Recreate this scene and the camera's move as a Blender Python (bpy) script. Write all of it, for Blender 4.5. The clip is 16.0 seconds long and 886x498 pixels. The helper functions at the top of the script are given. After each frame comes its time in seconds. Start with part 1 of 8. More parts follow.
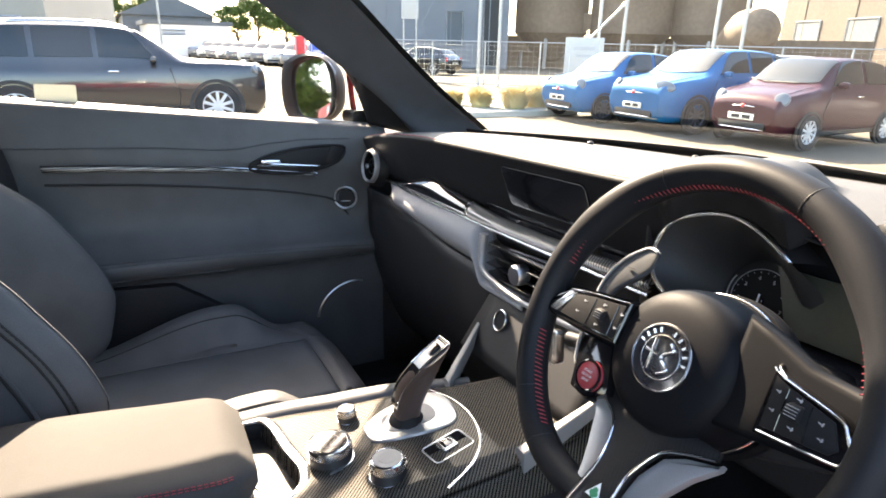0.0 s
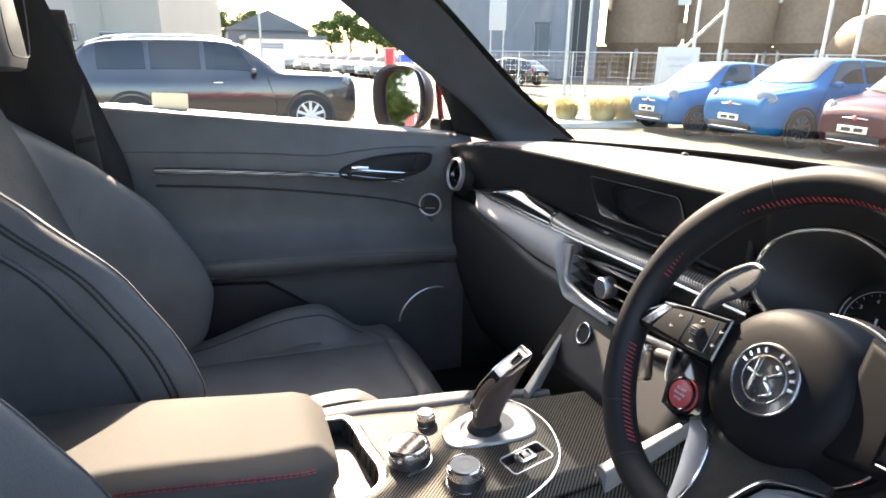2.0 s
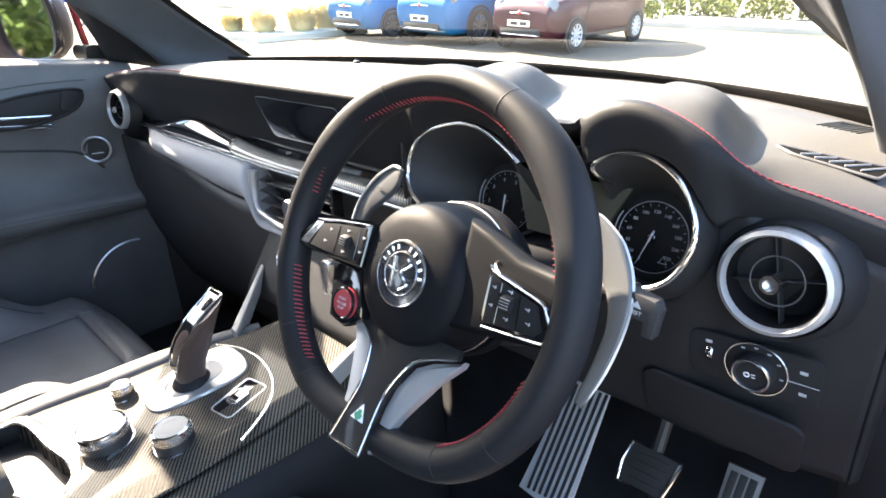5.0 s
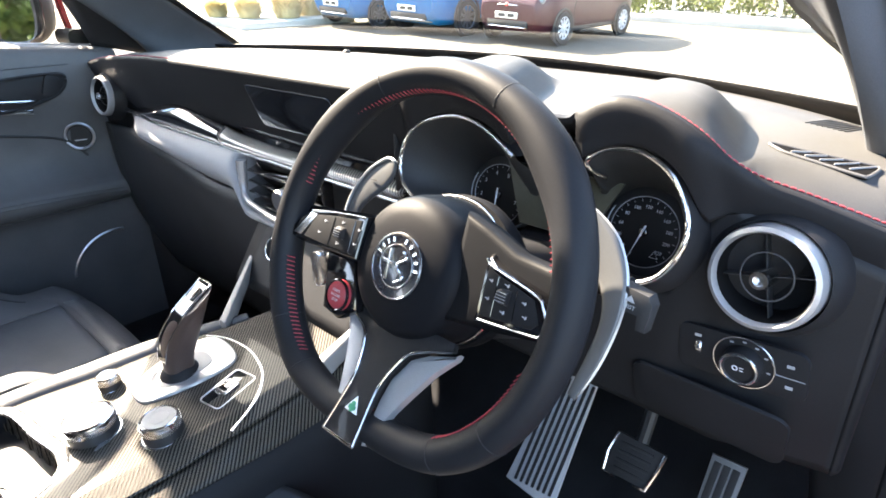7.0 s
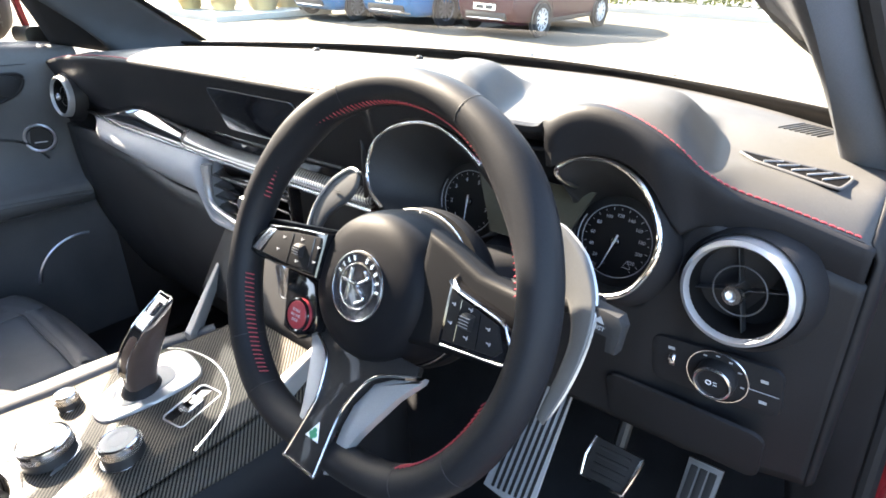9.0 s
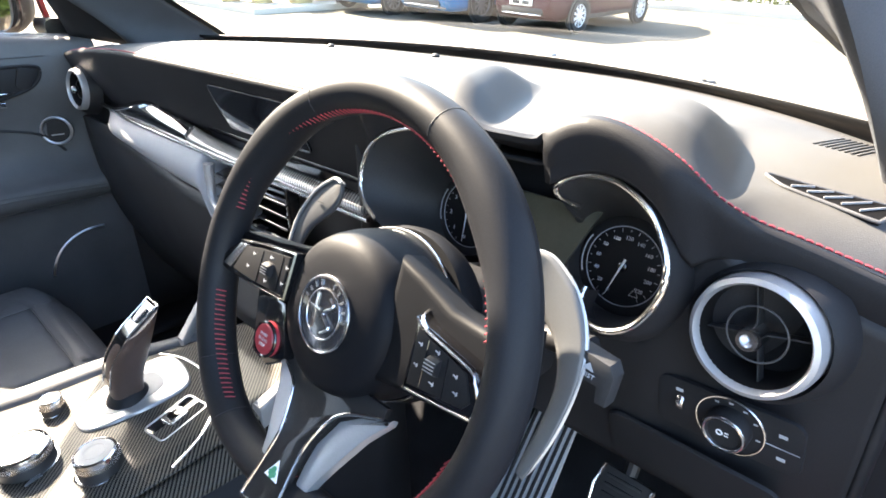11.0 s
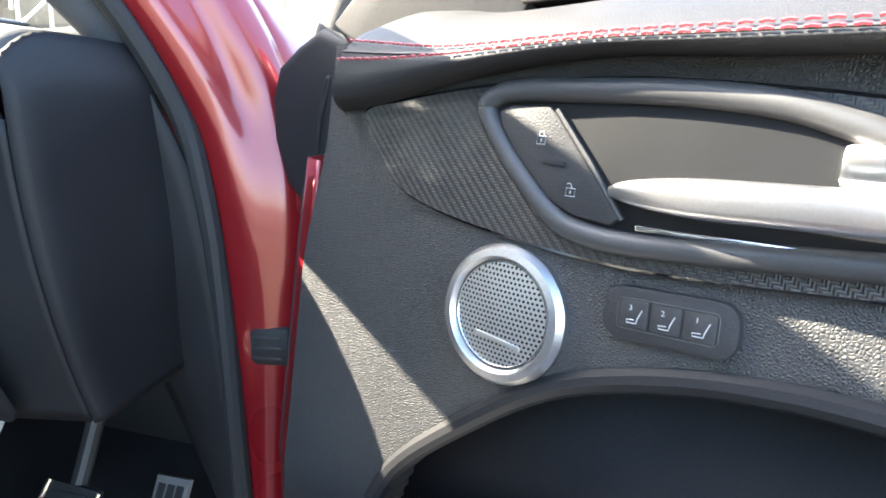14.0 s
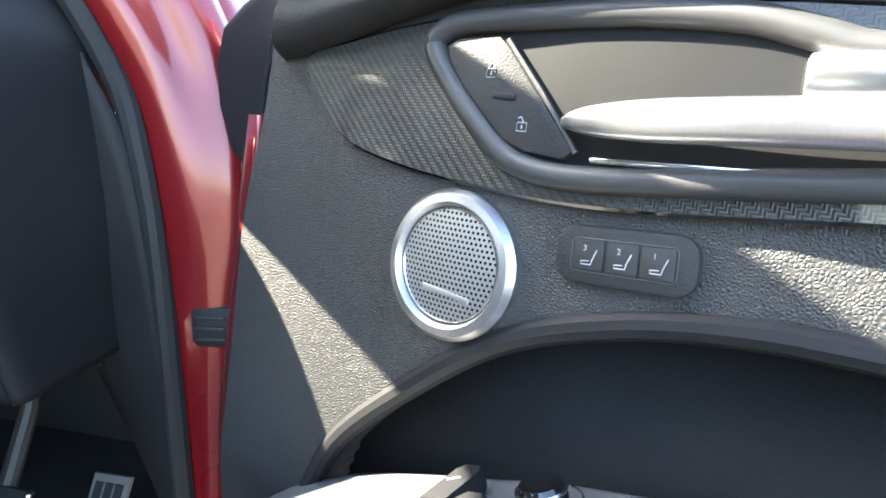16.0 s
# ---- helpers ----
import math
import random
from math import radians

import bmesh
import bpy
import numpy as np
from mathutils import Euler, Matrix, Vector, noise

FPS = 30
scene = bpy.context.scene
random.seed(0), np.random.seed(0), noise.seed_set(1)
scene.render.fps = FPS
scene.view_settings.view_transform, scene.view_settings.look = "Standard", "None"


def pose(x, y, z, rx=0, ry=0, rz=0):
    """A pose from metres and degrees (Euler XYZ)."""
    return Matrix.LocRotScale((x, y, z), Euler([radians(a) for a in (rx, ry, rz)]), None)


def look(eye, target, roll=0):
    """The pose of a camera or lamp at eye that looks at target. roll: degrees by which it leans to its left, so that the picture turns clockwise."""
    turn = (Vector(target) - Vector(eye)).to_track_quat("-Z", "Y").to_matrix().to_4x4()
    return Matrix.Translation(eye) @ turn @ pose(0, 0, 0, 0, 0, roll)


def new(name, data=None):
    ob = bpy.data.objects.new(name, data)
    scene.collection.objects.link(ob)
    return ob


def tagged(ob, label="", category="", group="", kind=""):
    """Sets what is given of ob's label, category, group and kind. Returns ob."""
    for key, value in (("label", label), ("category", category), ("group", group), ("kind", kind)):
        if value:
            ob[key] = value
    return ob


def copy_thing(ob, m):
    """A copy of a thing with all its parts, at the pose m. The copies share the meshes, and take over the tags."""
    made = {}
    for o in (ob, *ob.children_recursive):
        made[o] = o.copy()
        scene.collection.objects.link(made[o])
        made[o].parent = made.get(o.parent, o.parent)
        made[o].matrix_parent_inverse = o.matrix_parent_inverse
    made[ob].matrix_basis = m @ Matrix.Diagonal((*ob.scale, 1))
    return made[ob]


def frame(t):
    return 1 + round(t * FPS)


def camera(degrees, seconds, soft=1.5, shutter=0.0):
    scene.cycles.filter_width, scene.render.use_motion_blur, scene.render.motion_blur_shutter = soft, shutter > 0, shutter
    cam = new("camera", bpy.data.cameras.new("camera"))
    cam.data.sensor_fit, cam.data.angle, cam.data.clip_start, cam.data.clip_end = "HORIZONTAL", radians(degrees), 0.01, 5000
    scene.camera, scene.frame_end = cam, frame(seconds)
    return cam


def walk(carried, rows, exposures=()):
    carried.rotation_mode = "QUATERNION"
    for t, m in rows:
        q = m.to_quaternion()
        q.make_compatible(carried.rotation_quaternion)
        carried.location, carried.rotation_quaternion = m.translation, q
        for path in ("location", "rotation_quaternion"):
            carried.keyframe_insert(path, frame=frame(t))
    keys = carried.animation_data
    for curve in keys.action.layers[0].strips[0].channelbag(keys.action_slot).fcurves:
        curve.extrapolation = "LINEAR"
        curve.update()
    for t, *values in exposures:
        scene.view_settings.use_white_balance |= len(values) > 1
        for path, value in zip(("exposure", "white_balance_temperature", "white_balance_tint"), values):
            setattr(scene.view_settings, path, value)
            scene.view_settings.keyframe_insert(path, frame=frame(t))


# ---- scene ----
# ---- camera ----
# The car stands on a slight side slope: CAR turns its own axes (x right, y ahead, z up) into the world.
CAR = Matrix.Translation((0, 0, 0.2)) @ Matrix.Rotation(radians(3.11), 4, Vector((-0.220, -0.975, 0.0)))
cam = camera(74.20, 16.0, soft=1.7, shutter=0.15)
PATH = [
    (0, (0.7778, -0.3198, 1.3031), (-0.9287, 0.5620, 0.7461), 0.48),
    (0.5, (0.7709, -0.3234, 1.2999), (-1.0230, 0.3985, 0.7891), 0.08),
    (1, (0.7701, -0.3266, 1.3009), (-1.0572, 0.3027, 0.7859), -0.02),
    (1.5, (0.7717, -0.3289, 1.3002), (-1.0638, 0.2783, 0.7882), 0.46),
    (2, (0.7753, -0.3285, 1.2984), (-1.0456, 0.3102, 0.7728), 0.49),
    (2.5, (0.7746, -0.3214, 1.2941), (-0.9754, 0.4762, 0.7449), -0.67),
    (3, (0.7857, -0.3171, 1.2923), (-0.9125, 0.5626, 0.7073), 0.03),
    (3.5, (0.7976, -0.2920, 1.2902), (-0.7940, 0.7196, 0.6243), 1.34),
    (4, (0.8134, -0.2622, 1.3032), (-0.6774, 0.8667, 0.5940), -1.23),
    (4.5, (0.8171, -0.2534, 1.3004), (-0.5492, 0.9811, 0.5197), -2.19),
    (5, (0.8051, -0.2516, 1.2990), (-0.4777, 1.0570, 0.4978), -2.41),
    (7.5, (0.7979, -0.2586, 1.3022), (-0.4240, 1.0847, 0.4640), -0.90),
    (8, (0.7961, -0.2555, 1.3081), (-0.3927, 1.1133, 0.4637), -0.92),
    (8.5, (0.7943, -0.2451, 1.3100), (-0.3819, 1.1309, 0.4597), -1.23),
    (11, (0.7857, -0.1633, 1.3096), (-0.4708, 1.1288, 0.4428), -0.82),
    (11.5, (0.8034, -0.1724, 1.3156), (-0.3869, 1.1710, 0.4333), -2.44),
    (12, (0.8556, -0.1582, 1.3178), (0.0614, 1.4423, 0.4190), -0.59),
    (12.5, (0.9635, -0.1275, 1.3270), (0.4074, 1.5631, 0.4146), -0.50),
    (13, (1.0380, -0.1202, 1.2944), (0.6101, 1.6437, 0.4546), 3.80),
    (13.5, (1.1039, -0.0712, 1.1981), (0.5685, 1.7400, 0.5402), 2.10),
    (14, (1.1504, -0.0240, 1.1109), (0.6449, 1.8492, 0.6254), 1.63),
    (14.5, (1.1587, -0.0091, 1.0988), (0.6900, 1.8888, 0.6769), 2.45),
    (15, (1.1553, -0.0071, 1.0893), (0.7181, 1.8952, 0.6535), 2.27),
    (15.5, (1.1560, -0.0102, 1.0818), (0.7413, 1.8939, 0.6321), 2.47),
    (16, (1.1571, -0.0084, 1.0798), (0.7637, 1.8978, 0.6199), 2.61),
]
EXPOSURES = [(0.0, 3.65, 7350, 14), (3.5, 3.8, 7250, 14), (5.0, 4.18, 6900, 12), (11.5, 4.22, 6700, 11), (12.5, 4.05, 6600, 11), (13.0, 3.9, 6600, 10), (13.5, 3.82, 6500, 9), (14.0, 4.45, 6450, 5), (14.5, 4.62, 6450, 3), (15.0, 4.57, 6450, 3), (15.5, 4.52, 6450, 3), (16.0, 4.57, 6450, 3)]
walk(cam, [(t, CAR @ look(eye, target, roll)) for t, eye, target, roll in PATH], EXPOSURES)

# ---- light ----
SUN_WAY = (CAR.to_3x3() @ Vector((-1.19, 0.04, 1.0))).normalized()
world = bpy.data.worlds.new("sky")
scene.world = world
world.use_nodes = True
sky = world.node_tree.nodes.new("ShaderNodeTexSky")
sky.sky_type, sky.sun_disc = "NISHITA", False
sky.sun_elevation = math.asin(SUN_WAY.z)
sky.sun_rotation = math.atan2(SUN_WAY.x, SUN_WAY.y)
sky.air_density, sky.dust_density = 1.0, 2.0
world.node_tree.links.new(sky.outputs[0], world.node_tree.nodes["Background"].inputs[0])
world.node_tree.nodes["Background"].inputs[1].default_value = 0.10
sun = new("sun", bpy.data.lights.new("sun", "SUN"))
sun.data.energy, sun.data.angle, sun.data.color = 3.6, radians(0.53), (1.0, 0.88, 0.72)
sun.matrix_world = SUN_WAY.to_track_quat("Z", "Y").to_matrix().to_4x4()


# ---- materials ----
def material(name, colour, rough=0.5, metal=0.0, vary=0.25, fine=300.0, broad=9.0, bump=0.0, grain="noise", coat=0.0, spec=0.5):
    m = bpy.data.materials.new(name)
    m.use_nodes = True
    nt = m.node_tree
    b = nt.nodes["Principled BSDF"]
    b.inputs["Metallic"].default_value, b.inputs["Coat Weight"].default_value = metal, coat
    b.inputs["Coat Roughness"].default_value = 0.06
    b.inputs["Specular IOR Level"].default_value = spec
    co = nt.nodes.new("ShaderNodeTexCoord")
    wide, small = nt.nodes.new("ShaderNodeTexNoise"), nt.nodes.new("ShaderNodeTexNoise")
    wide.inputs["Scale"].default_value, small.inputs["Scale"].default_value = broad, fine
    wide.inputs["Detail"].default_value, small.inputs["Detail"].default_value = 3.0, 2.0
    nt.links.new(co.outputs["Object"], wide.inputs["Vector"]), nt.links.new(co.outputs["Object"], small.inputs["Vector"])
    both = nt.nodes.new("ShaderNodeMath")
    both.operation = "MULTIPLY_ADD"
    nt.links.new(small.outputs["Fac"], both.inputs[0]), nt.links.new(wide.outputs["Fac"], both.inputs[2])
    both.inputs[1].default_value = 0.6
    ramp = nt.nodes.new("ShaderNodeValToRGB")
    ramp.color_ramp.elements[0].position, ramp.color_ramp.elements[1].position = 0.45, 1.15
    ramp.color_ramp.elements[0].color = (*[max(0, c * (1 - vary)) for c in colour], 1)
    ramp.color_ramp.elements[1].color = (*[min(1, c * (1 + vary)) for c in colour], 1)
    nt.links.new(both.outputs[0], ramp.inputs[0]), nt.links.new(ramp.outputs[0], b.inputs["Base Color"])
    r = nt.nodes.new("ShaderNodeMapRange")
    r.inputs["To Min"].default_value, r.inputs["To Max"].default_value = max(0.02, rough - 0.12 * rough - 0.02), min(1, rough + 0.15 * rough + 0.02)
    nt.links.new(wide.outputs["Fac"], r.inputs["Value"]), nt.links.new(r.outputs[0], b.inputs["Roughness"])
    if bump:
        bp = nt.nodes.new("ShaderNodeBump")
        bp.inputs["Strength"].default_value, bp.inputs["Distance"].default_value = min(1.0, bump), (0.6 if bump < 0.7 else 0.8) / fine
        if grain == "leather":
            cell = nt.nodes.new("ShaderNodeTexVoronoi")
            cell.feature = "DISTANCE_TO_EDGE"
            cell.inputs["Scale"].default_value = fine
            nt.links.new(co.outputs["Object"], cell.inputs["Vector"]), nt.links.new(cell.outputs["Distance"], bp.inputs["Height"])
        else:
            nt.links.new(small.outputs["Fac"], bp.inputs["Height"])
        nt.links.new(bp.outputs[0], b.inputs["Normal"])
    return m


def woven(name, cell, turn, dark=(0.008, 0.008, 0.009), light=(0.05, 0.05, 0.054), axes=(0, 1), coat=1.0, spec=0.5):
    """Twill carbon weave under clear lacquer, in squares of the given size."""
    m = material(name, (0.02, 0.02, 0.02), 0.42, 0.0, coat=coat, spec=spec)
    nt = m.node_tree
    b = nt.nodes["Principled BSDF"]
    co = nt.nodes.new("ShaderNodeTexCoord")
    mp = nt.nodes.new("ShaderNodeMapping")
    mp.inputs["Scale"].default_value, mp.inputs["Rotation"].default_value = [1 / cell] * 3, [radians(a) for a in turn]
    nt.links.new(co.outputs["Object"], mp.inputs["Vector"])
    sep = nt.nodes.new("ShaderNodeSeparateXYZ")
    nt.links.new(mp.outputs[0], sep.inputs[0])

    def op(kind, a, c):
        n = nt.nodes.new("ShaderNodeMath")
        n.operation = kind
        for i, v in enumerate((a, c)):
            if isinstance(v, float):
                n.inputs[i].default_value = v
            else:
                nt.links.new(v, n.inputs[i])
        return n.outputs[0]
    u, v = sep.outputs[axes[0]], sep.outputs[axes[1]]
    row = op("FLOOR", v, 0.0)
    col = op("FLOOR", u, 0.0)
    step = op("FLOORED_MODULO", op("ADD", col, row), 4.0)
    over = op("LESS_THAN", step, 2.0)
    wave_u = op("ABSOLUTE", op("SINE", op("MULTIPLY", u, math.pi), 0.0), 0.0)
    wave_v = op("ABSOLUTE", op("SINE", op("MULTIPLY", v, math.pi), 0.0), 0.0)
    pick = nt.nodes.new("ShaderNodeMix")
    nt.links.new(over, pick.inputs["Factor"]), nt.links.new(wave_u, pick.inputs["A"]), nt.links.new(wave_v, pick.inputs["B"])
    tone = nt.nodes.new("ShaderNodeMix")
    tone.data_type = "RGBA"
    tone.inputs["A"].default_value, tone.inputs["B"].default_value = (*dark, 1), (*light, 1)
    nt.links.new(over, tone.inputs["Factor"]), nt.links.new(tone.outputs["Result"], b.inputs["Base Color"])
    bp = nt.nodes.new("ShaderNodeBump")
    bp.inputs["Strength"].default_value, bp.inputs["Distance"].default_value = 0.8, cell * 0.2
    nt.links.new(pick.outputs[0], bp.inputs["Height"]), nt.links.new(bp.outputs[0], b.inputs["Normal"])
    return m


def glass(name, colour=(0.9, 0.95, 0.93), ior=1.45):
    m = bpy.data.materials.new(name)
    m.use_nodes = True
    nt = m.node_tree
    nt.nodes.clear()
    out, mix, clear, shine, fr = (nt.nodes.new("ShaderNode" + k) for k in ("OutputMaterial", "MixShader", "BsdfTransparent", "BsdfGlossy", "Fresnel"))
    clear.inputs[0].default_value = (*colour, 1)
    shine.inputs["Roughness"].default_value = 0.02
    fr.inputs["IOR"].default_value = ior
    nt.links.new(fr.outputs[0], mix.inputs[0]), nt.links.new(clear.outputs[0], mix.inputs[1]), nt.links.new(shine.outputs[0], mix.inputs[2])
    nt.links.new(mix.outputs[0], out.inputs[0])
    return m


WHEEL_LEATHER = material("wheel_leather", (0.0110, 0.0115, 0.0135), 0.5, vary=0.2, fine=700, bump=0.12, grain="leather", spec=0.15)
HUB_LEATHER = material("airbag_cover_skin", (0.0060, 0.0063, 0.0078), 0.52, vary=0.15, fine=900, bump=0.15, grain="leather", spec=0.09)
ARM_LEATHER = material("armrest_leather", (0.052, 0.0495, 0.0475), 0.68, vary=0.2, fine=650, bump=0.25, grain="leather", spec=0.07)
LEATHER = material("black_leather", (0.076, 0.077, 0.081), 0.48, vary=0.2, fine=650, bump=0.25, grain="leather", spec=0.35)
SEAT_LEATHER = material("black_seat_leather", (0.080, 0.080, 0.083), 0.5, vary=0.25, fine=650, bump=0.3, grain="leather", spec=0.3)
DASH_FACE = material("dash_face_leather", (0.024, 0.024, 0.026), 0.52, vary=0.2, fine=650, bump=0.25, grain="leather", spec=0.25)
# Dashboard face below the seam; its shade is painted into the colour.
DASH_SHADE = material("shaded_dash_skirt_leather", (0.0145, 0.0147, 0.0165), 0.55, vary=0.2, fine=650, bump=0.25, grain="leather", spec=0.15)
# Darker than the other trim: shade inside the round vents is painted in.
VENT_SHADE = material("vent_shade", (0.005, 0.005, 0.0055), 0.6, vary=0.2, fine=500, spec=0.15)
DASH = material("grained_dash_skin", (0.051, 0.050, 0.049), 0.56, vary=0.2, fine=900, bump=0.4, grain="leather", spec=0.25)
PLASTIC = material("black_soft_plastic", (0.013, 0.013, 0.0145), 0.55, vary=0.25, fine=800, bump=0.2, spec=0.22)
DARK = material("dark_trim", (0.018, 0.018, 0.019), 0.55, vary=0.3, fine=500, bump=0.1)
GRAINED = material("grained_door_skin", (0.027, 0.027, 0.0280), 0.5, vary=0.18, fine=700, bump=0.75, grain="leather", spec=0.4)
SUEDE = material("black_suede", (0.052, 0.056, 0.060), 0.85, vary=0.35, fine=240, bump=0.15, spec=0.2)
PERFORATED = material("dark_seat_fabric", (0.075, 0.078, 0.083), 0.7, vary=0.3, fine=700, bump=0.4, spec=0.3)
GLOSS = material("piano_black", (0.006, 0.006, 0.007), 0.07, vary=0.1, coat=0.5)
CHROME = material("satin_chrome", (0.72, 0.72, 0.73), 0.2, 1.0, vary=0.08, fine=500)
PEDAL_METAL = material("pedal_aluminium", (0.50, 0.50, 0.50), 0.45, 0.35, vary=0.12, fine=900, bump=0.05)
SILVER = material("brushed_aluminium", (0.62, 0.62, 0.64), 0.32, 1.0, vary=0.12, fine=900, bump=0.05)
GREYTRIM = material("grey_trim_panel", (0.20, 0.20, 0.205), 0.5, vary=0.12, fine=900, bump=0.15, spec=0.5)
SATIN = material("satin_vent_metal", (0.38, 0.38, 0.39), 0.42, 0.5, vary=0.1, fine=900)
PAD_GREY = material("pale_grey_soft_pad", (0.27, 0.275, 0.29), 0.55, vary=0.12, fine=900, bump=0.15, spec=0.35)
GREYTRIM_DARK = material("dark_grey_trim", (0.060, 0.060, 0.063), 0.5, vary=0.2, fine=600, bump=0.15)
BLACK_CARPET = material("pocket_carpet", (0.013, 0.013, 0.014), 0.95, vary=0.3, fine=900, bump=0.4, spec=0.1)
RUBBER = material("black_rubber", (0.012, 0.012, 0.013), 0.7, vary=0.3, fine=400, bump=0.1)
HEADLINER = material("black_headliner", (0.060, 0.064, 0.072), 0.9, vary=0.2, fine=900, bump=0.3, spec=0.2)
CARPET = material("black_carpet", (0.012, 0.012, 0.013), 0.95, vary=0.5, fine=900, bump=0.8, spec=0.1)
RED_PAINT = material("red_metallic_paint", (0.19, 0.006, 0.010), 0.28, 0.25, vary=0.12, fine=1500, broad=3, coat=0.7)
RED_THREAD = material("red_thread", (0.27, 0.035, 0.045), 0.6, vary=0.3, fine=900)
DARK_THREAD = material("dark_thread", (0.05, 0.052, 0.056), 0.6, vary=0.3, fine=900)
RED_BUTTON = material("red_button", (0.24, 0.02, 0.03), 0.35, vary=0.15, fine=500, coat=0.3)
WHITE_MARK = material("white_print", (0.75, 0.76, 0.78), 0.5, vary=0.05)
GREY_MARK = material("grey_print", (0.35, 0.36, 0.38), 0.5, vary=0.05)
GREEN_MARK = material("green_enamel", (0.03, 0.22, 0.11), 0.3, vary=0.1)
SCREEN = material("dark_display_glass", (0.012, 0.012, 0.014), 0.1, vary=0.1, coat=0.4)
BADGE = material("dark_badge_enamel", (0.02, 0.02, 0.024), 0.25, vary=0.1, coat=0.5)
MESH_METAL = material("speaker_grille_metal", (0.50, 0.50, 0.49), 0.38, 0.9, vary=0.15, fine=900)
MIRROR = material("mirror_silvering", (0.86, 0.88, 0.9), 0.015, 1.0, vary=0.01)
CARBON = woven("carbon_weave_console", 0.0014, (0, 0, 0), dark=(0.0035, 0.0033, 0.0032), light=(0.100, 0.088, 0.073), coat=0.15, spec=0.08)
CARBON_DOOR = woven("carbon_weave_door", 0.0013, (0, 0, 25), axes=(0, 2), dark=(0.006, 0.006, 0.007), light=(0.036, 0.035, 0.034), coat=0.5)
CARBON_TRIM = woven("carbon_weave_trim", 0.0013, (0, 0, 0), axes=(0, 2), light=(0.26, 0.25, 0.23))
CLEAR = glass("window_glass")
SCREEN_GLASS = glass("windscreen_glass", (0.86, 0.93, 0.90), 1.33)


# ---- mesh helpers: each gives (vertices, faces) ----
def spline(points, n, closed=False):
    """n points along a smooth curve through the given ones."""
    p = [Vector(q) for q in points]
    k, out = len(p), []
    spans = k if closed else k - 1
    for i in range(n):
        s = i / n * spans if closed else i / (n - 1) * spans
        j = min(int(s), spans - 1)
        f = s - j
        a, b, c, d = (p[(j + o) % k] if closed else p[min(max(j + o, 0), k - 1)] for o in (-1, 0, 1, 2))
        out.append(0.5 * ((2 * b) + (c - a) * f + (2 * a - 5 * b + 4 * c - d) * f * f + (3 * b - a - 3 * c + d) * f ** 3))
    return out


def sheet(fn, nu, nv, closed_u=False):
    v = [tuple(fn(i / (nu if closed_u else nu - 1), j / (nv - 1))) for i in range(nu) for j in range(nv)]
    f = []
    for i in range(nu if closed_u else nu - 1):
        for j in range(nv - 1):
            a, b = i * nv + j, ((i + 1) % nu) * nv + j
            f.append((a, b, b + 1, a + 1))
    return v, f


def rings(loops, cap=True, closed=False):
    """Skin over closed loops of equal length."""
    n, v, f = len(loops[0]), [tuple(p) for loop in loops for p in loop], []
    m = len(loops)
    for i in range(m if closed else m - 1):
        for j in range(n):
            a, b = i * n, ((i + 1) % m) * n
            f.append((a + j, a + (j + 1) % n, b + (j + 1) % n, b + j))
    if cap and not closed:
        f.append(tuple(range(n))[::-1])
        f.append(tuple((m - 1) * n + j for j in range(n)))
    return v, f


def tube(path, r, n=10, closed=False, flat=1.0, up=(0, 0, 1)):
    """A round or flattened tube along a path; r: a number or a list."""
    path = [Vector(p) for p in path]
    m, loops = len(path), []
    for i, p in enumerate(path):
        a = path[(i - 1) % m] if closed or i else p
        b = path[(i + 1) % m] if closed or i < m - 1 else p
        d = (b - a).normalized()
        side = d.cross(Vector(up))
        side = side.normalized() if side.length > 1e-4 else d.orthogonal().normalized()
        top = side.cross(d)
        rr = r[i] if isinstance(r, (list, tuple)) else r
        loops.append([p + side * math.cos(q) * rr + top * math.sin(q) * rr * flat for q in (2 * math.pi * j / n for j in range(n))])
    return rings(loops, True, closed)


def lathe(profile, place, n=40, cap=True):
    """Turned round the z axis of place; profile: (radius, height)."""
    v, f = [], []
    for r, h in profile:
        v += [tuple(place @ Vector((r * math.cos(2 * math.pi * j / n), r * math.sin(2 * math.pi * j / n), h))) for j in range(n)]
    for i in range(len(profile) - 1):
        for j in range(n):
            a, b = i * n + j, i * n + (j + 1) % n
            f.append((a, b, b + n, a + n))
    if cap and profile[0][0] > 1e-6:
        f.append(tuple(range(n))[::-1])
    if cap and profile[-1][0] > 1e-6:
        f.append(tuple((len(profile) - 1) * n + j for j in range(n)))
    return v, f


def ring(radius, r, place, n=56, m=10, sx=1.0):
    return sheet(lambda u, w: place @ Vector(((radius + r * math.cos(2 * math.pi * w)) * math.cos(2 * math.pi * u) * sx, (radius + r * math.cos(2 * math.pi * w)) * math.sin(2 * math.pi * u), r * math.sin(2 * math.pi * w))), n, m + 1, True)


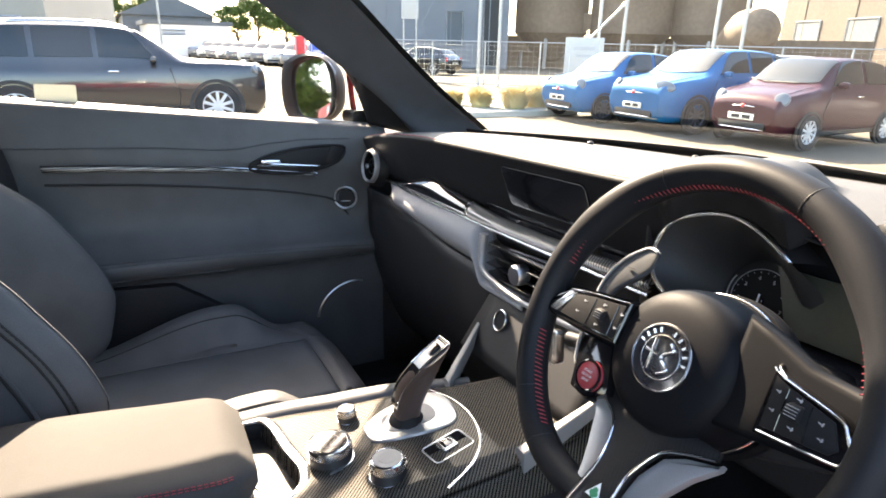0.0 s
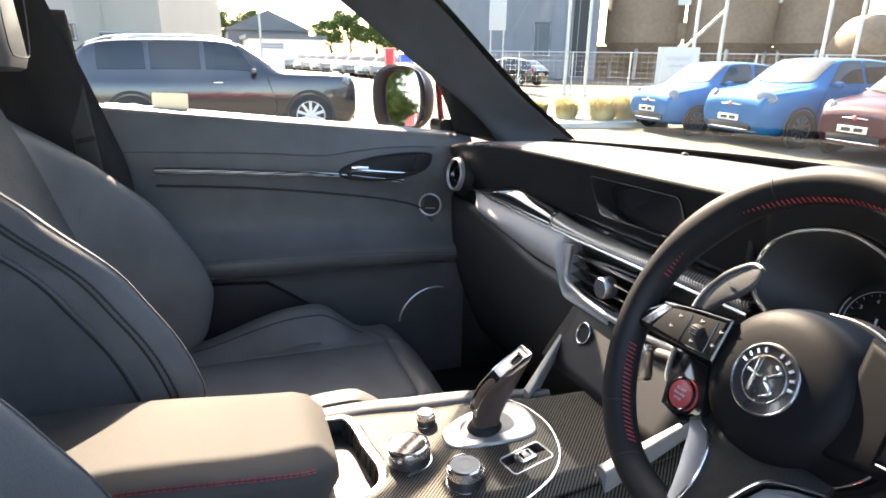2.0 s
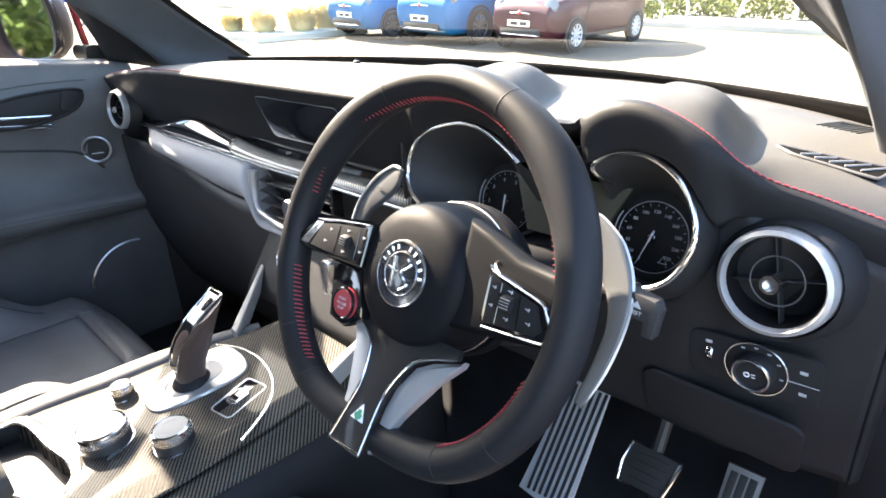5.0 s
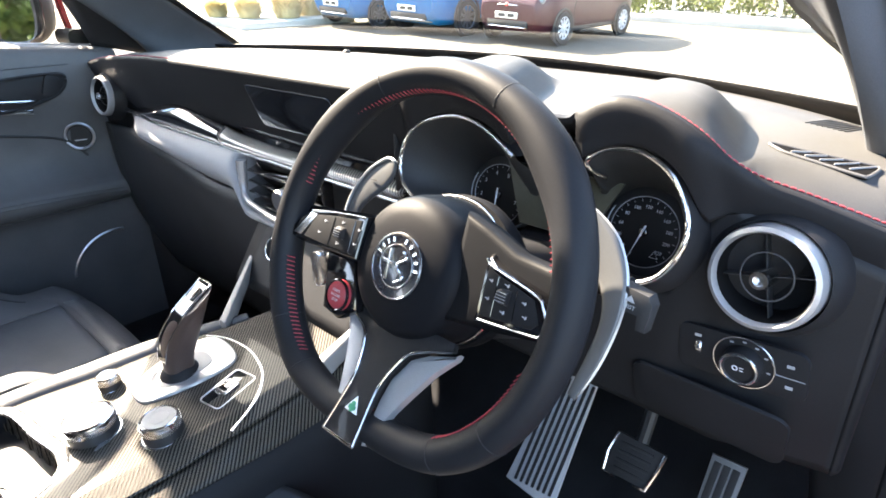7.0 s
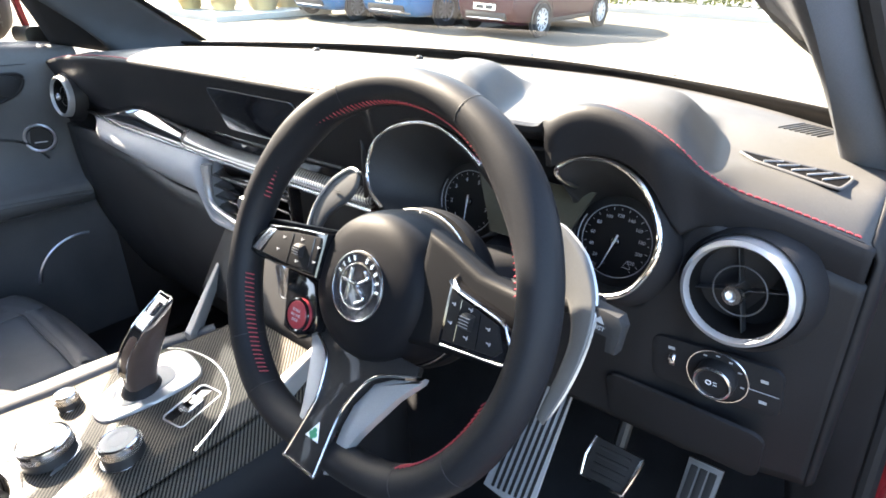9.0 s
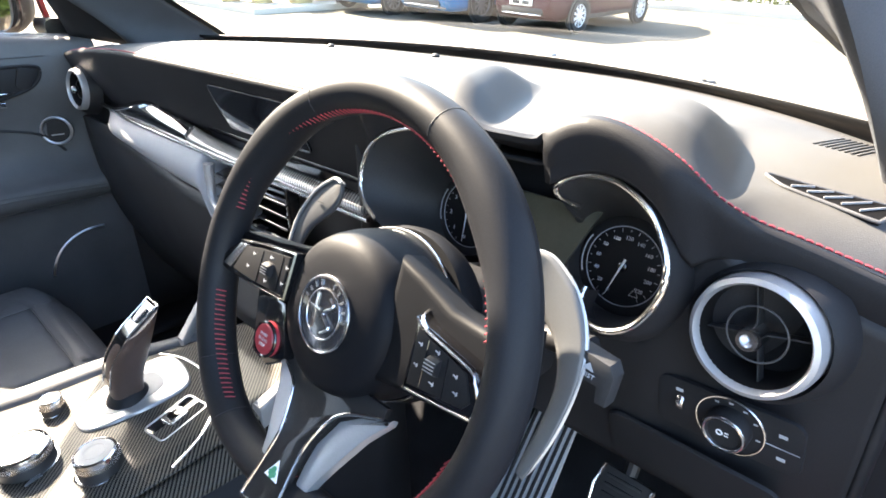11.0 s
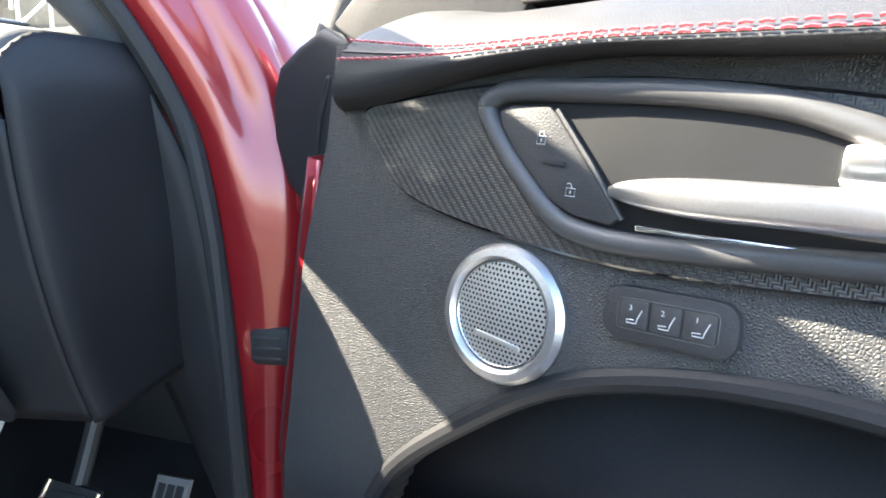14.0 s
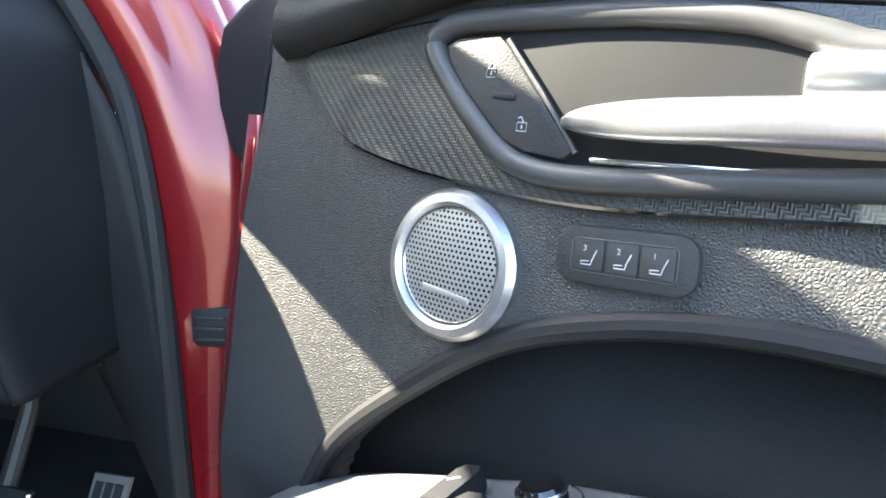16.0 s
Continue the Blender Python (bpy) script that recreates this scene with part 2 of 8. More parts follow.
def prism(outline, h, place, bevel=0.0, segments=2):
    """An outline in the xy plane of place, raised by h, with its upper edge rounded."""
    bm = bmesh.new()
    low = [bm.verts.new((p[0], p[1], 0)) for p in outline]
    face = bm.faces.new(low)
    bm.normal_update()
    if face.normal.z < 0:
        face.normal_flip()
    ex = bmesh.ops.extrude_face_region(bm, geom=[face])
    top = [g for g in ex["geom"] if isinstance(g, bmesh.types.BMVert)]
    for q in top:
        q.co.z = h
    if bevel:
        keep = set(top)
        edges = [e for e in bm.edges if e.verts[0] in keep and e.verts[1] in keep]
        bmesh.ops.bevel(bm, geom=edges, offset=bevel, segments=segments, affect="EDGES", profile=0.6)
    bm.normal_update()
    bm.transform(place)
    out = pull(bm)
    return out


def pull(bm):
    bm.verts.index_update()
    v, f = [tuple(q.co) for q in bm.verts], [tuple(q.index for q in p.verts) for p in bm.faces]
    bm.free()
    return v, f


def block(size, place, bevel=0.004, segments=2):
    bm = bmesh.new()
    bmesh.ops.create_cube(bm, size=1.0, matrix=Matrix.Diagonal((*size, 1)))
    if bevel:
        bmesh.ops.bevel(bm, geom=bm.edges[:], offset=bevel, segments=segments, affect="EDGES", profile=0.5)
    bm.transform(place)
    return pull(bm)


def rounded(w, h, r, n=5):
    """A rectangle with round corners."""
    out = []
    for cx, cy, a in ((w / 2 - r, h / 2 - r, 0), (-w / 2 + r, h / 2 - r, 90), (-w / 2 + r, -h / 2 + r, 180), (w / 2 - r, -h / 2 + r, 270)):
        out += [(cx + r * math.cos(radians(a + 90 * k / n)), cy + r * math.sin(radians(a + 90 * k / n))) for k in range(n + 1)]
    return out


def joined(*parts):
    v, f = [], []
    for a, b in parts:
        f += [tuple(i + len(v) for i in q) for q in b]
        v += list(a)
    return v, f


def written(body, size, place, depth=0.0004):
    """Built-in letters as a mesh, centred, in the xy plane of place."""
    c = bpy.data.curves.new("letters", "FONT")
    c.body, c.size, c.align_x, c.align_y, c.extrude, c.resolution_u = body, size, "CENTER", "CENTER", depth, 2
    ob = bpy.data.objects.new("letters", c)
    scene.collection.objects.link(ob)
    dg = bpy.context.evaluated_depsgraph_get()
    me = bpy.data.meshes.new_from_object(ob.evaluated_get(dg))
    v, f = [tuple(place @ p.co) for p in me.vertices], [tuple(p.vertices) for p in me.polygons]
    bpy.data.objects.remove(ob), bpy.data.curves.remove(c), bpy.data.meshes.remove(me)
    return v, f


def stitches(path, length, gap, r, up=(0, 0, 1)):
    """A row of short threads, evenly spaced along a path."""
    path = [Vector(p) for p in path]
    reach = [0.0]
    for a, b in zip(path, path[1:]):
        reach.append(reach[-1] + (b - a).length)

    def at(d):
        for i in range(len(path) - 1):
            if d <= reach[i + 1]:
                return path[i].lerp(path[i + 1], (d - reach[i]) / max(1e-9, reach[i + 1] - reach[i]))
        return path[-1]
    lift, marks = Vector(up) * r * 0.6, []
    for k in range(int(reach[-1] / (length + gap))):
        d = k * (length + gap)
        marks.append(tube([at(d), at(d + length / 2) + lift, at(d + length)], r, 5, up=(0.31, 0.22, 0.9)))
    return joined(*marks) if marks else ([], [])


# ---- things and parts ----
BASE = {}


def thing(name, base, label, category, group="", kind="", frame_m=None):
    """An empty at the foot of a thing; its parts are given in the frame's coordinates."""
    ob = new(name)
    ob.empty_display_size = 0.05
    m = CAR if frame_m is None else frame_m
    ob.matrix_basis = m @ Matrix.Translation(base)
    BASE[ob.name] = Vector(base)
    return tagged(ob, label, category, group, kind)


def part(name, data, mat, parent, label="", solid=0.0, sharp=35.0, offset=-1.0):
    base = BASE[parent.name]
    me = bpy.data.meshes.new(name)
    if isinstance(data, bmesh.types.BMesh):
        data = pull(data)
    me.from_pydata([tuple(Vector(p) - base) for p in data[0]], [], data[1])
    me.materials.append(mat)
    me.polygons.foreach_set("use_smooth", [True] * len(me.polygons))
    me.validate()
    me.set_sharp_from_angle(angle=radians(sharp))
    ob = new(name, me)
    ob.parent = parent
    BASE[ob.name] = base
    if solid:
        s = ob.modifiers.new("thickness", "SOLIDIFY")
        s.thickness, s.offset = solid, offset
    return tagged(ob, label)


def single(name, data, mat, label, category, base=None, kind="", group="", solid=0.0, frame_m=None, sharp=35.0):
    """A thing of one mesh."""
    v = [Vector(p) for p in data[0]]
    if base is None:
        lo = [min(p[i] for p in v) for i in range(3)]
        hi = [max(p[i] for p in v) for i in range(3)]
        base = ((lo[0] + hi[0]) / 2, (lo[1] + hi[1]) / 2, lo[2])
    me = bpy.data.meshes.new(name)
    me.from_pydata([tuple(p - Vector(base)) for p in v], [], data[1])
    me.materials.append(mat)
    me.polygons.foreach_set("use_smooth", [True] * len(me.polygons))
    me.validate()
    me.set_sharp_from_angle(angle=radians(sharp))
    ob = new(name, me)
    ob.matrix_basis = (CAR if frame_m is None else frame_m) @ Matrix.Translation(base)
    BASE[ob.name] = Vector(base)
    if solid:
        s = ob.modifiers.new("thickness", "SOLIDIFY")
        s.thickness, s.offset = solid, -1.0
    return tagged(ob, label, category, group, kind)


def facing(origin, x_axis, normal):
    """A frame with z along normal and x near x_axis."""
    z = Vector(normal).normalized()
    x = Vector(x_axis)
    x = (x - z * x.dot(z)).normalized()
    y = z.cross(x)
    m = Matrix((x, y, z)).transposed().to_4x4()
    m.translation = origin
    return m


def mix(a, b, f):
    return a + (b - a) * f


def ease(a, b, x):
    f = min(max((x - a) / (b - a), 0.0), 1.0)
    return f * f * (3 - 2 * f)


# ---- the car: shell ----
def mirrored(path):
    return [(-x, y, z) for x, y, z in path]


SEAL = [(0.850, 0.42, 0.42), (0.845, 0.42, 0.66), (0.827, 0.42, 0.996), (0.800, 0.40, 1.13), (0.745, 0.31, 1.275), (0.690, 0.10, 1.47), (0.655, -0.10, 1.575), (0.640, -0.45, 1.62)]
OUTER = [(0.870, 0.445, 0.42), (0.872, 0.445, 0.70), (0.896, 0.445, 0.98), (0.872, 0.462, 1.12), (0.802, 0.412, 1.270), (0.747, 0.19, 1.4415), (0.705, -0.02, 1.566), (0.695, -0.45, 1.655)]
SCREEN_SIDE = [(0.760, 0.64, 1.120), (0.735, 0.575, 1.170), (0.640, 0.36, 1.300), (0.590, 0.13, 1.490), (0.560, -0.02, 1.600)]


def ribbon(a, b, n=40, bulge=0.0, m=7, away=(0, -0.5, 0.5)):
    """A surface between two edge curves, bulged to one side."""
    pa, pb, w = spline(a, n), spline(b, n), Vector(away)
    return sheet(lambda u, v: pa[round(u * (n - 1))].lerp(pb[round(u * (n - 1))], v) + w * bulge * math.sin(math.pi * v), n, m)


def build_body():
    car = thing("car", (0, 0.3, 0.0), "red metallic paint car shell with black cabin trim", "car")
    # door frames, painted, with rounded steps
    for side in (1, -1):
        flip = (lambda c: c) if side == 1 else mirrored
        a, b = SEAL, OUTER
        n = 44
        pa, pb = spline(flip(a), n), spline(flip(b), n)

        def frame_face(u, v, pa=pa, pb=pb, side=side):
            i = round(u * (n - 1))
            p = pa[i].lerp(pb[i], v)
            step = 0.010 * math.sin(math.pi * v) + 0.006 * math.sin(3 * math.pi * v) * ease(0.2, 0.5, u)
            return p + Vector((side * 0.4, -0.9, 0.2)) * step
        part("door_frame", sheet(frame_face, n, 17), RED_PAINT if side > 0 else PLASTIC, car, solid=0.006)
        # outer skin of the pillar, from its rear edge round to the glass
        gl = spline(flip([(0.895, 0.60, 0.42), (0.900, 0.62, 0.72), (0.910, 0.62, 0.98), (0.865, 0.58, 1.13), (0.785, 0.43, 1.285), (0.715, 0.20, 1.48), (0.680, 0.0, 1.60), (0.66, -0.45, 1.68)] if side < 0 else [(0.895, 0.60, 0.42), (0.900, 0.62, 0.72), (0.910, 0.66, 0.98), (0.850, 0.66, 1.13), (0.742, 0.46, 1.280), (0.667, 0.22, 1.446), (0.632, 0.02, 1.588), (0.625, -0.45, 1.67)]), n)
        part("pillar_skin", sheet(lambda u, v, pb=pb, gl=gl, side=side: pb[round(u * (n - 1))].lerp(gl[round(u * (n - 1))], v) + Vector((side * 0.010, 0, 0.0)) * math.sin(math.pi * v), n, 7), RED_PAINT, car, solid=0.004)
        # rubber seal round the opening
        part("door_seal", tube([p + Vector((-side * 0.006, -0.010, 0)) for p in pa], 0.0095, 10), RUBBER, car)
        # inner pillar trim
        inner = spline(flip([(0.790, 0.40, 1.09), (0.775, 0.385, 1.16), (0.735, 0.31, 1.275), (0.682, 0.10, 1.465), (0.648, -0.08, 1.565)]), n)
        scr = spline(flip(SCREEN_SIDE), n)
        brow = spline(flip([(0.735, 0.430, 1.118), (0.724, 0.345, 1.190), (0.708, 0.230, 1.280), (0.682, 0.070, 1.390), (0.652, -0.085, 1.498)]), n)
        fan = [spline([a, b, b.lerp(c, 0.45), c], 17) for a, b, c in zip(inner, brow, scr)]
        part("pillar_trim", sheet(lambda u, v, fan=fan: fan[round(u * (n - 1))][round(v * 16)], n, 17), HEADLINER, car, "dark cloth-covered windscreen pillar trim", solid=0.004)
        # kick trim beside the footwell
        low = [(0.845, 0.41, 0.40), (0.838, 0.41, 0.66), (0.820, 0.405, 0.99), (0.792, 0.385, 1.11)]
        near = [(0.79, 0.50, 0.40), (0.77, 0.46, 0.66), (0.735, 0.40, 0.92), (0.725, 0.38, 1.13)]
        part("kick_trim", ribbon(flip(low), flip(near), 24, 0.012), PLASTIC, car, solid=0.004)
        # sill and lower opening
        part("sill", ribbon([(side * 0.845, 0.42, 0.43), (side * 0.845, -0.70, 0.43)], [(side * 0.93, 0.44, 0.40), (side * 0.93, -0.70, 0.40)], 12, 0.02, away=(0, 0, 1)), RED_PAINT, car, solid=0.01)
        part("sill_cover", ribbon([(side * 0.70, 0.45, 0.42), (side * 0.70, -0.70, 0.42)], [(side * 0.845, 0.42, 0.435), (side * 0.845, -0.70, 0.435)], 12, 0.01, away=(0, 0, 1)), PLASTIC, car, solid=0.01)
        # middle pillar
        px = 0.79 if side < 0 else 0.80
        part("middle_pillar", ribbon(flip([(px, -0.58, 0.42), (px - 0.03, -0.56, 1.0), (px - 0.06, -0.60, 1.24), (px - 0.16, -0.70, 1.58)]), flip([(px, -0.78, 0.42), (px - 0.04, -0.78, 1.0), (px - 0.08, -0.80, 1.24), (px - 0.18, -0.84, 1.58)]), 24, 0.02, away=(-side, 0, 0)), PLASTIC, car, solid=0.02)
    # Added dark sheet where only shade lies beside the dashboard's left end.
    part("corner_filler", ribbon([(-0.780, 0.245, 1.140), (-0.780, 0.36, 1.135), (-0.775, 0.50, 1.115)], [(-0.905, 0.245, 1.176), (-0.905, 0.36, 1.165), (-0.895, 0.52, 1.140)], 12, 0.004, away=(0, 0, 1)), PLASTIC, car, "dark filler sheet standing for the shade between dashboard end and door", solid=0.004)
    # Dark filler that closes the door gap and stands in for its shade.
    part("hinge_gap_filler", ribbon([(0.885, 0.455, 0.42), (0.905, 0.455, 1.00), (0.880, 0.47, 1.13)], [(1.005, 0.53, 0.42), (1.005, 0.53, 1.00), (0.95, 0.52, 1.10)], 20, 0.0), DARK, car, "added dark sheet for the shaded gap behind the door hinges", solid=0.004)
    # roof, headliner and rear
    def roof(u, v, lift):
        x, y = mix(-0.66, 0.66, u), mix(0.062, -2.3, v)
        return (x, y - 0.10 * (2 * u - 1) ** 2 * (1 - v), 1.615 + lift + 0.035 * (1 - (2 * u - 1) ** 2) - 0.25 * max(0, v - 0.6) ** 2 / 0.16)
    part("roof", sheet(lambda u, v: roof(u, v, 0.05), 15, 15), RED_PAINT, car, solid=0.01)
    part("headliner", sheet(lambda u, v: roof(u, v, 0.0), 15, 15), HEADLINER, car, solid=0.01)
    for side in (1, -1):
        part("rear_side", ribbon([(side * 0.84, -0.76, 0.40), (side * 0.84, -2.3, 0.40)], [(side * 0.84, -0.76, 1.20), (side * 0.80, -2.3, 1.22)], 8, 0.02, away=(-side, 0, 0)), PLASTIC, car, solid=0.05)
        part("rear_quarter", ribbon([(side * 0.80, -1.75, 1.20), (side * 0.78, -2.3, 1.20)], [(side * 0.64, -1.65, 1.60), (side * 0.62, -2.2, 1.50)], 8, 0.01, away=(-side, 0, 0)), HEADLINER, car, solid=0.03)
    for side in (1, -1):
        part("rear_door_skin", sheet(lambda u, v, side=side: (side * (0.93 - 0.03 * v ** 2 - 0.06 * ease(0.6, 1.0, u)), mix(-0.70, -2.34, u), mix(0.38, 1.19 + 0.05 * (1 - u), v)), 20, 10), RED_PAINT, car, solid=0.006)
        for y in (1.42, -1.62):
            wm = Matrix.Translation((side * 0.78, y, 0.33)) @ Matrix.Rotation(radians(90 * side), 4, "Y")
            part("wheel", lathe([(0.20, 0.0), (0.31, 0.0), (0.33, 0.03), (0.33, 0.15), (0.31, 0.17), (0.23, 0.175), (0.21, 0.15), (0, 0.14)], wm, 40), RUBBER, car, "black tyre")
    part("tail_skin", sheet(lambda u, v: (mix(-0.86, 0.86, u), -2.335 - 0.05 * math.sin(math.pi * u), mix(0.38, 1.15, v)), 16, 6), RED_PAINT, car, solid=0.006)
    part("tail_panel", ribbon([(-0.84, -2.3, 0.40), (0.84, -2.3, 0.40)], [(-0.80, -2.25, 1.12), (0.80, -2.25, 1.12)], 8, 0.02), PLASTIC, car, solid=0.03)
    part("floor_pan", sheet(lambda u, v: (mix(-0.86, 0.86, u), mix(0.80, -2.3, v), 0.40 + 0.16 * ease(0.45, 0.75, mix(0.80, -2.3, v))), 9, 60), CARPET, car, "black carpeted floor", solid=0.02)
    part("bulkhead", ribbon([(-0.86, 0.70, 0.45), (0.86, 0.70, 0.45)], [(-0.80, 0.62, 1.05), (0.80, 0.62, 1.05)], 8, 0.0), DARK, car, solid=0.02)
    # bonnet, scuttle and wings
    def bonnet(u, v):
        x, y = mix(-0.80, 0.80, u), mix(0.93, 2.05, v)
        y -= 0.26 * (2 * u - 1) ** 2 * (1 - v)
        return (x, y, 1.075 + 0.035 * (1 - (2 * u - 1) ** 4) - 0.16 * v - 0.10 * v ** 3 + 0.012 * math.cos(2 * math.pi * (2 * u - 1)) * (1 - v))
    part("bonnet", sheet(bonnet, 41, 25), RED_PAINT, car, "red bonnet with raised creases", solid=0.008)
    for side in (1, -1):
        part("wing", sheet(lambda u, v, side=side: (side * (0.805 + 0.105 * math.sin(math.pi / 2 * v)), mix(0.50, 2.0, u), 1.085 - 0.15 * u - 0.06 * u ** 3 - 0.35 * v ** 2), 20, 9), RED_PAINT, car, solid=0.006)
    part("scuttle", sheet(lambda u, v: (mix(-0.84, 0.84, u), mix(0.80, 0.935, v) - 0.24 * (2 * u - 1) ** 2, 1.115 - 0.03 * v), 31, 4), DARK, car, "black plastic scuttle below the windscreen", solid=0.01)
    part("screen_band", sheet(lambda u, v: (mix(-0.75, 0.75, u), mix(0.765, 0.845, v) - 0.24 * (2 * u - 1) ** 2, mix(1.165, 1.122, v)), 31, 4), DARK, car, "black printed band along the windscreen foot", solid=0.003)

    for side in (1, -1):
        edge = spline(SCREEN_SIDE if side > 0 else mirrored(SCREEN_SIDE), 24)
        part("screen_band", sheet(lambda u, v, edge=edge, side=side: edge[round(u * 23)] + Vector((side * (0.010 - 0.030 * v), 0.010 * v - 0.002, 0.003 * v)), 24, 3), DARK, car, "black printed band along the windscreen side")

    def screen(u, v):
        s = spline(SCREEN_SIDE, 21)
        e = s[round(v * 20)]
        q = 2 * u - 1
        mid = Vector((0, mix(0.865, 0.06, v), mix(1.13, 1.64, v)))
        return (e.x * q, mix(mid.y, e.y, q * q), mix(mid.z, e.z, q * q))
    w = part("windscreen", sheet(screen, 25, 21), SCREEN_GLASS, car, "clear laminated windscreen")
    w.visible_shadow = False
    return car


build_body()


# ---- dashboard ----
SEAM = spline([(-0.81, 0.246, 1.143), (-0.70, 0.236, 1.159), (-0.55, 0.222, 1.1738), (-0.40, 0.222, 1.182), (-0.20, 0.222, 1.184), (0.10, 0.222, 1.184), (0.26, 0.222, 1.184), (0.300, 0.222, 1.1855), (0.318, 0.222, 1.191), (0.345, 0.222, 1.203), (0.375, 0.222, 1.207), (0.405, 0.222, 1.203), (0.435, 0.221, 1.193), (0.4625, 0.221, 1.1835), (0.490, 0.226, 1.181), (0.512, 0.232, 1.1805), (0.525, 0.232, 1.188), (0.545, 0.231, 1.2005), (0.571, 0.230, 1.2055), (0.600, 0.229, 1.200), (0.635, 0.229, 1.184), (0.663, 0.231, 1.1655), (0.6845, 0.240, 1.152), (0.720, 0.249, 1.1415), (0.779, 0.263, 1.1225)], 500)
SEAM_X, SEAM_Y, SEAM_Z = [p.x for p in SEAM], [p.y for p in SEAM], [p.z for p in SEAM]
# each hood: left foot, crest, right foot, drift to the left on its way ahead, height
HOODS = ((0.285, 0.384, 0.4640, -0.40, 0.036), (0.505, 0.586, 0.6690, -0.26, 0.038))


def dash_edge(x):
    """How far ahead the dashboard's seamed rear edge lies."""
    return float(np.interp(x, SEAM_X, SEAM_Y))


def seam_height(x):
    return float(np.interp(x, SEAM_X, SEAM_Z))


def dash_plain(x, y):
    """The dashboard top with its hoods: rounded on their left, flat-topped and falling off sharply on their right."""
    z = 1.187 - 0.16 * max(0.0, abs(x) - 0.30) ** 2 - 0.055 * ease(0.30, 0.95, y)
    for left, crest, right, drift, high in HOODS:
        d = drift * (y - 0.235)
        h, a, b, c = high * (1 - ease(0.31, 0.46, y)), left + 0.2 * d, crest + 0.6 * d, right + d
        if a < x <= b:
            z += h * (0.5 + 0.5 * math.cos(math.pi * (b - x) / (b - a)))
        elif b < x < c:
            z += h * (0.5 + 0.5 * math.cos(math.pi * ((x - b) / (c - b)) ** 2.2))
    return z


def dash_top(x, y):
    e = dash_edge(x)
    return dash_plain(x, y) + (seam_height(x) - dash_plain(x, e)) * max(0.0, 1 - (y - e) / 0.045) ** 2


def dash_back(x):
    return 0.80 - 0.29 * (x / 0.76) ** 2


def build_dash():
    d = thing("dashboard", (0, 0.4, 0.75), "black stitched dashboard with twin instrument hoods and grey lower panels", "dashboard")

    def top(u, v):
        x = mix(-0.81, 0.779, u)
        y = mix(dash_edge(x), mix(max(dash_back(x), dash_edge(x) + 0.05), 0.43, ease(0.755, 0.78, x)), v ** 1.4)
        return (x, y, dash_top(x, y) - 0.008 * max(0.0, (x - 0.769) / 0.010) ** 2)
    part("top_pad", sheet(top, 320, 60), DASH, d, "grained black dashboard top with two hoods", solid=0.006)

    def rim_above(x):
        """Height over the gauges' middle of the upper edge of their mouths."""
        return max(r * math.sqrt(max(0.0, 1 - ((x - c) / w) ** 2)) for c, w, r in ((0.377, 0.090, 0.0655), (0.581, 0.066, 0.0615)))

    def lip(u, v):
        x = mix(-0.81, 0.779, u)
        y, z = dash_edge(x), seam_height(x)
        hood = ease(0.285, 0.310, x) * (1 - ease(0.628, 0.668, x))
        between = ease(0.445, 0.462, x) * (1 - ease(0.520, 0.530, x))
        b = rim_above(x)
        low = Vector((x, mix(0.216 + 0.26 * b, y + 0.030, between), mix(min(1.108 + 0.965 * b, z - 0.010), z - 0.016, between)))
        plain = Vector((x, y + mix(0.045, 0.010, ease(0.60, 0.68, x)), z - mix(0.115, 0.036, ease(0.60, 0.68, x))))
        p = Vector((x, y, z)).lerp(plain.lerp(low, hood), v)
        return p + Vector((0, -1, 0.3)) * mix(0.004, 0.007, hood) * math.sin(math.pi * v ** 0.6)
    part("front_pad", sheet(lip, 260, 16), DASH_SHADE, d, "black leather dashboard face below a red seam, darkened for its shade", solid=0.004)
    seam = [(x, dash_edge(x) + 0.003, dash_top(x, dash_edge(x) + 0.003) + 0.0008) for x in (mix(-0.79, 0.772, i / 299) for i in range(300))]
    part("seam", stitches(seam, 0.0044, 0.0016, 0.0009), RED_THREAD, d, "red double stitching")
    part("seam", stitches([(x, y - 0.0062, z - 0.0036) for x, y, z in seam if x > 0.53], 0.0044, 0.0016, 0.0009), RED_THREAD, d)
    part("seam_groove", tube([(x, y - 0.0022, z - 0.0016) for x, y, z in seam], 0.0012, 5), DARK, d)
    # end of the dashboard towards the open door
    def end_line(z):
        hi = seam_height(0.779) - 0.030
        return dash_edge(0.779) + 0.006 + 0.035 * min(1.0, max(0.0, (hi - z) / (hi - 0.862))) ** 2

    def end_face(u, v):
        z = mix(dash_top(0.774, mix(0.264, 0.415, u)) - 0.002, 0.86, v)
        return (0.774 + 0.013 * min(math.sin(math.pi / 2 * min(1.0, v * 8)), math.sin(math.pi / 2 * min(1.0, u * 6 + 0.35))) - 0.010 * ease(0.5, 1.0, v) * u, mix(end_line(z), 0.415, u), z)
    part("side_face", sheet(end_face, 20, 40), PLASTIC, d, "black leather dashboard end", solid=0.004)
    part("side_line", tube(spline([(0.785, 0.278, 1.066), (0.788, 0.300, 1.063), (0.788, 0.330, 1.078), (0.787, 0.345, 1.110)], 20), 0.0011, 5), RUBBER, d, "shut line of the side cover")
    # fascia behind the instruments
    part("fascia", sheet(lambda u, v: (mix(0.262, 0.700, u), 0.335 + 0.012 * (1 - v), mix(0.955, dash_top(mix(0.262, 0.700, u), 0.335) - 0.004, v)), 40, 10), DARK, d, solid=0.006)
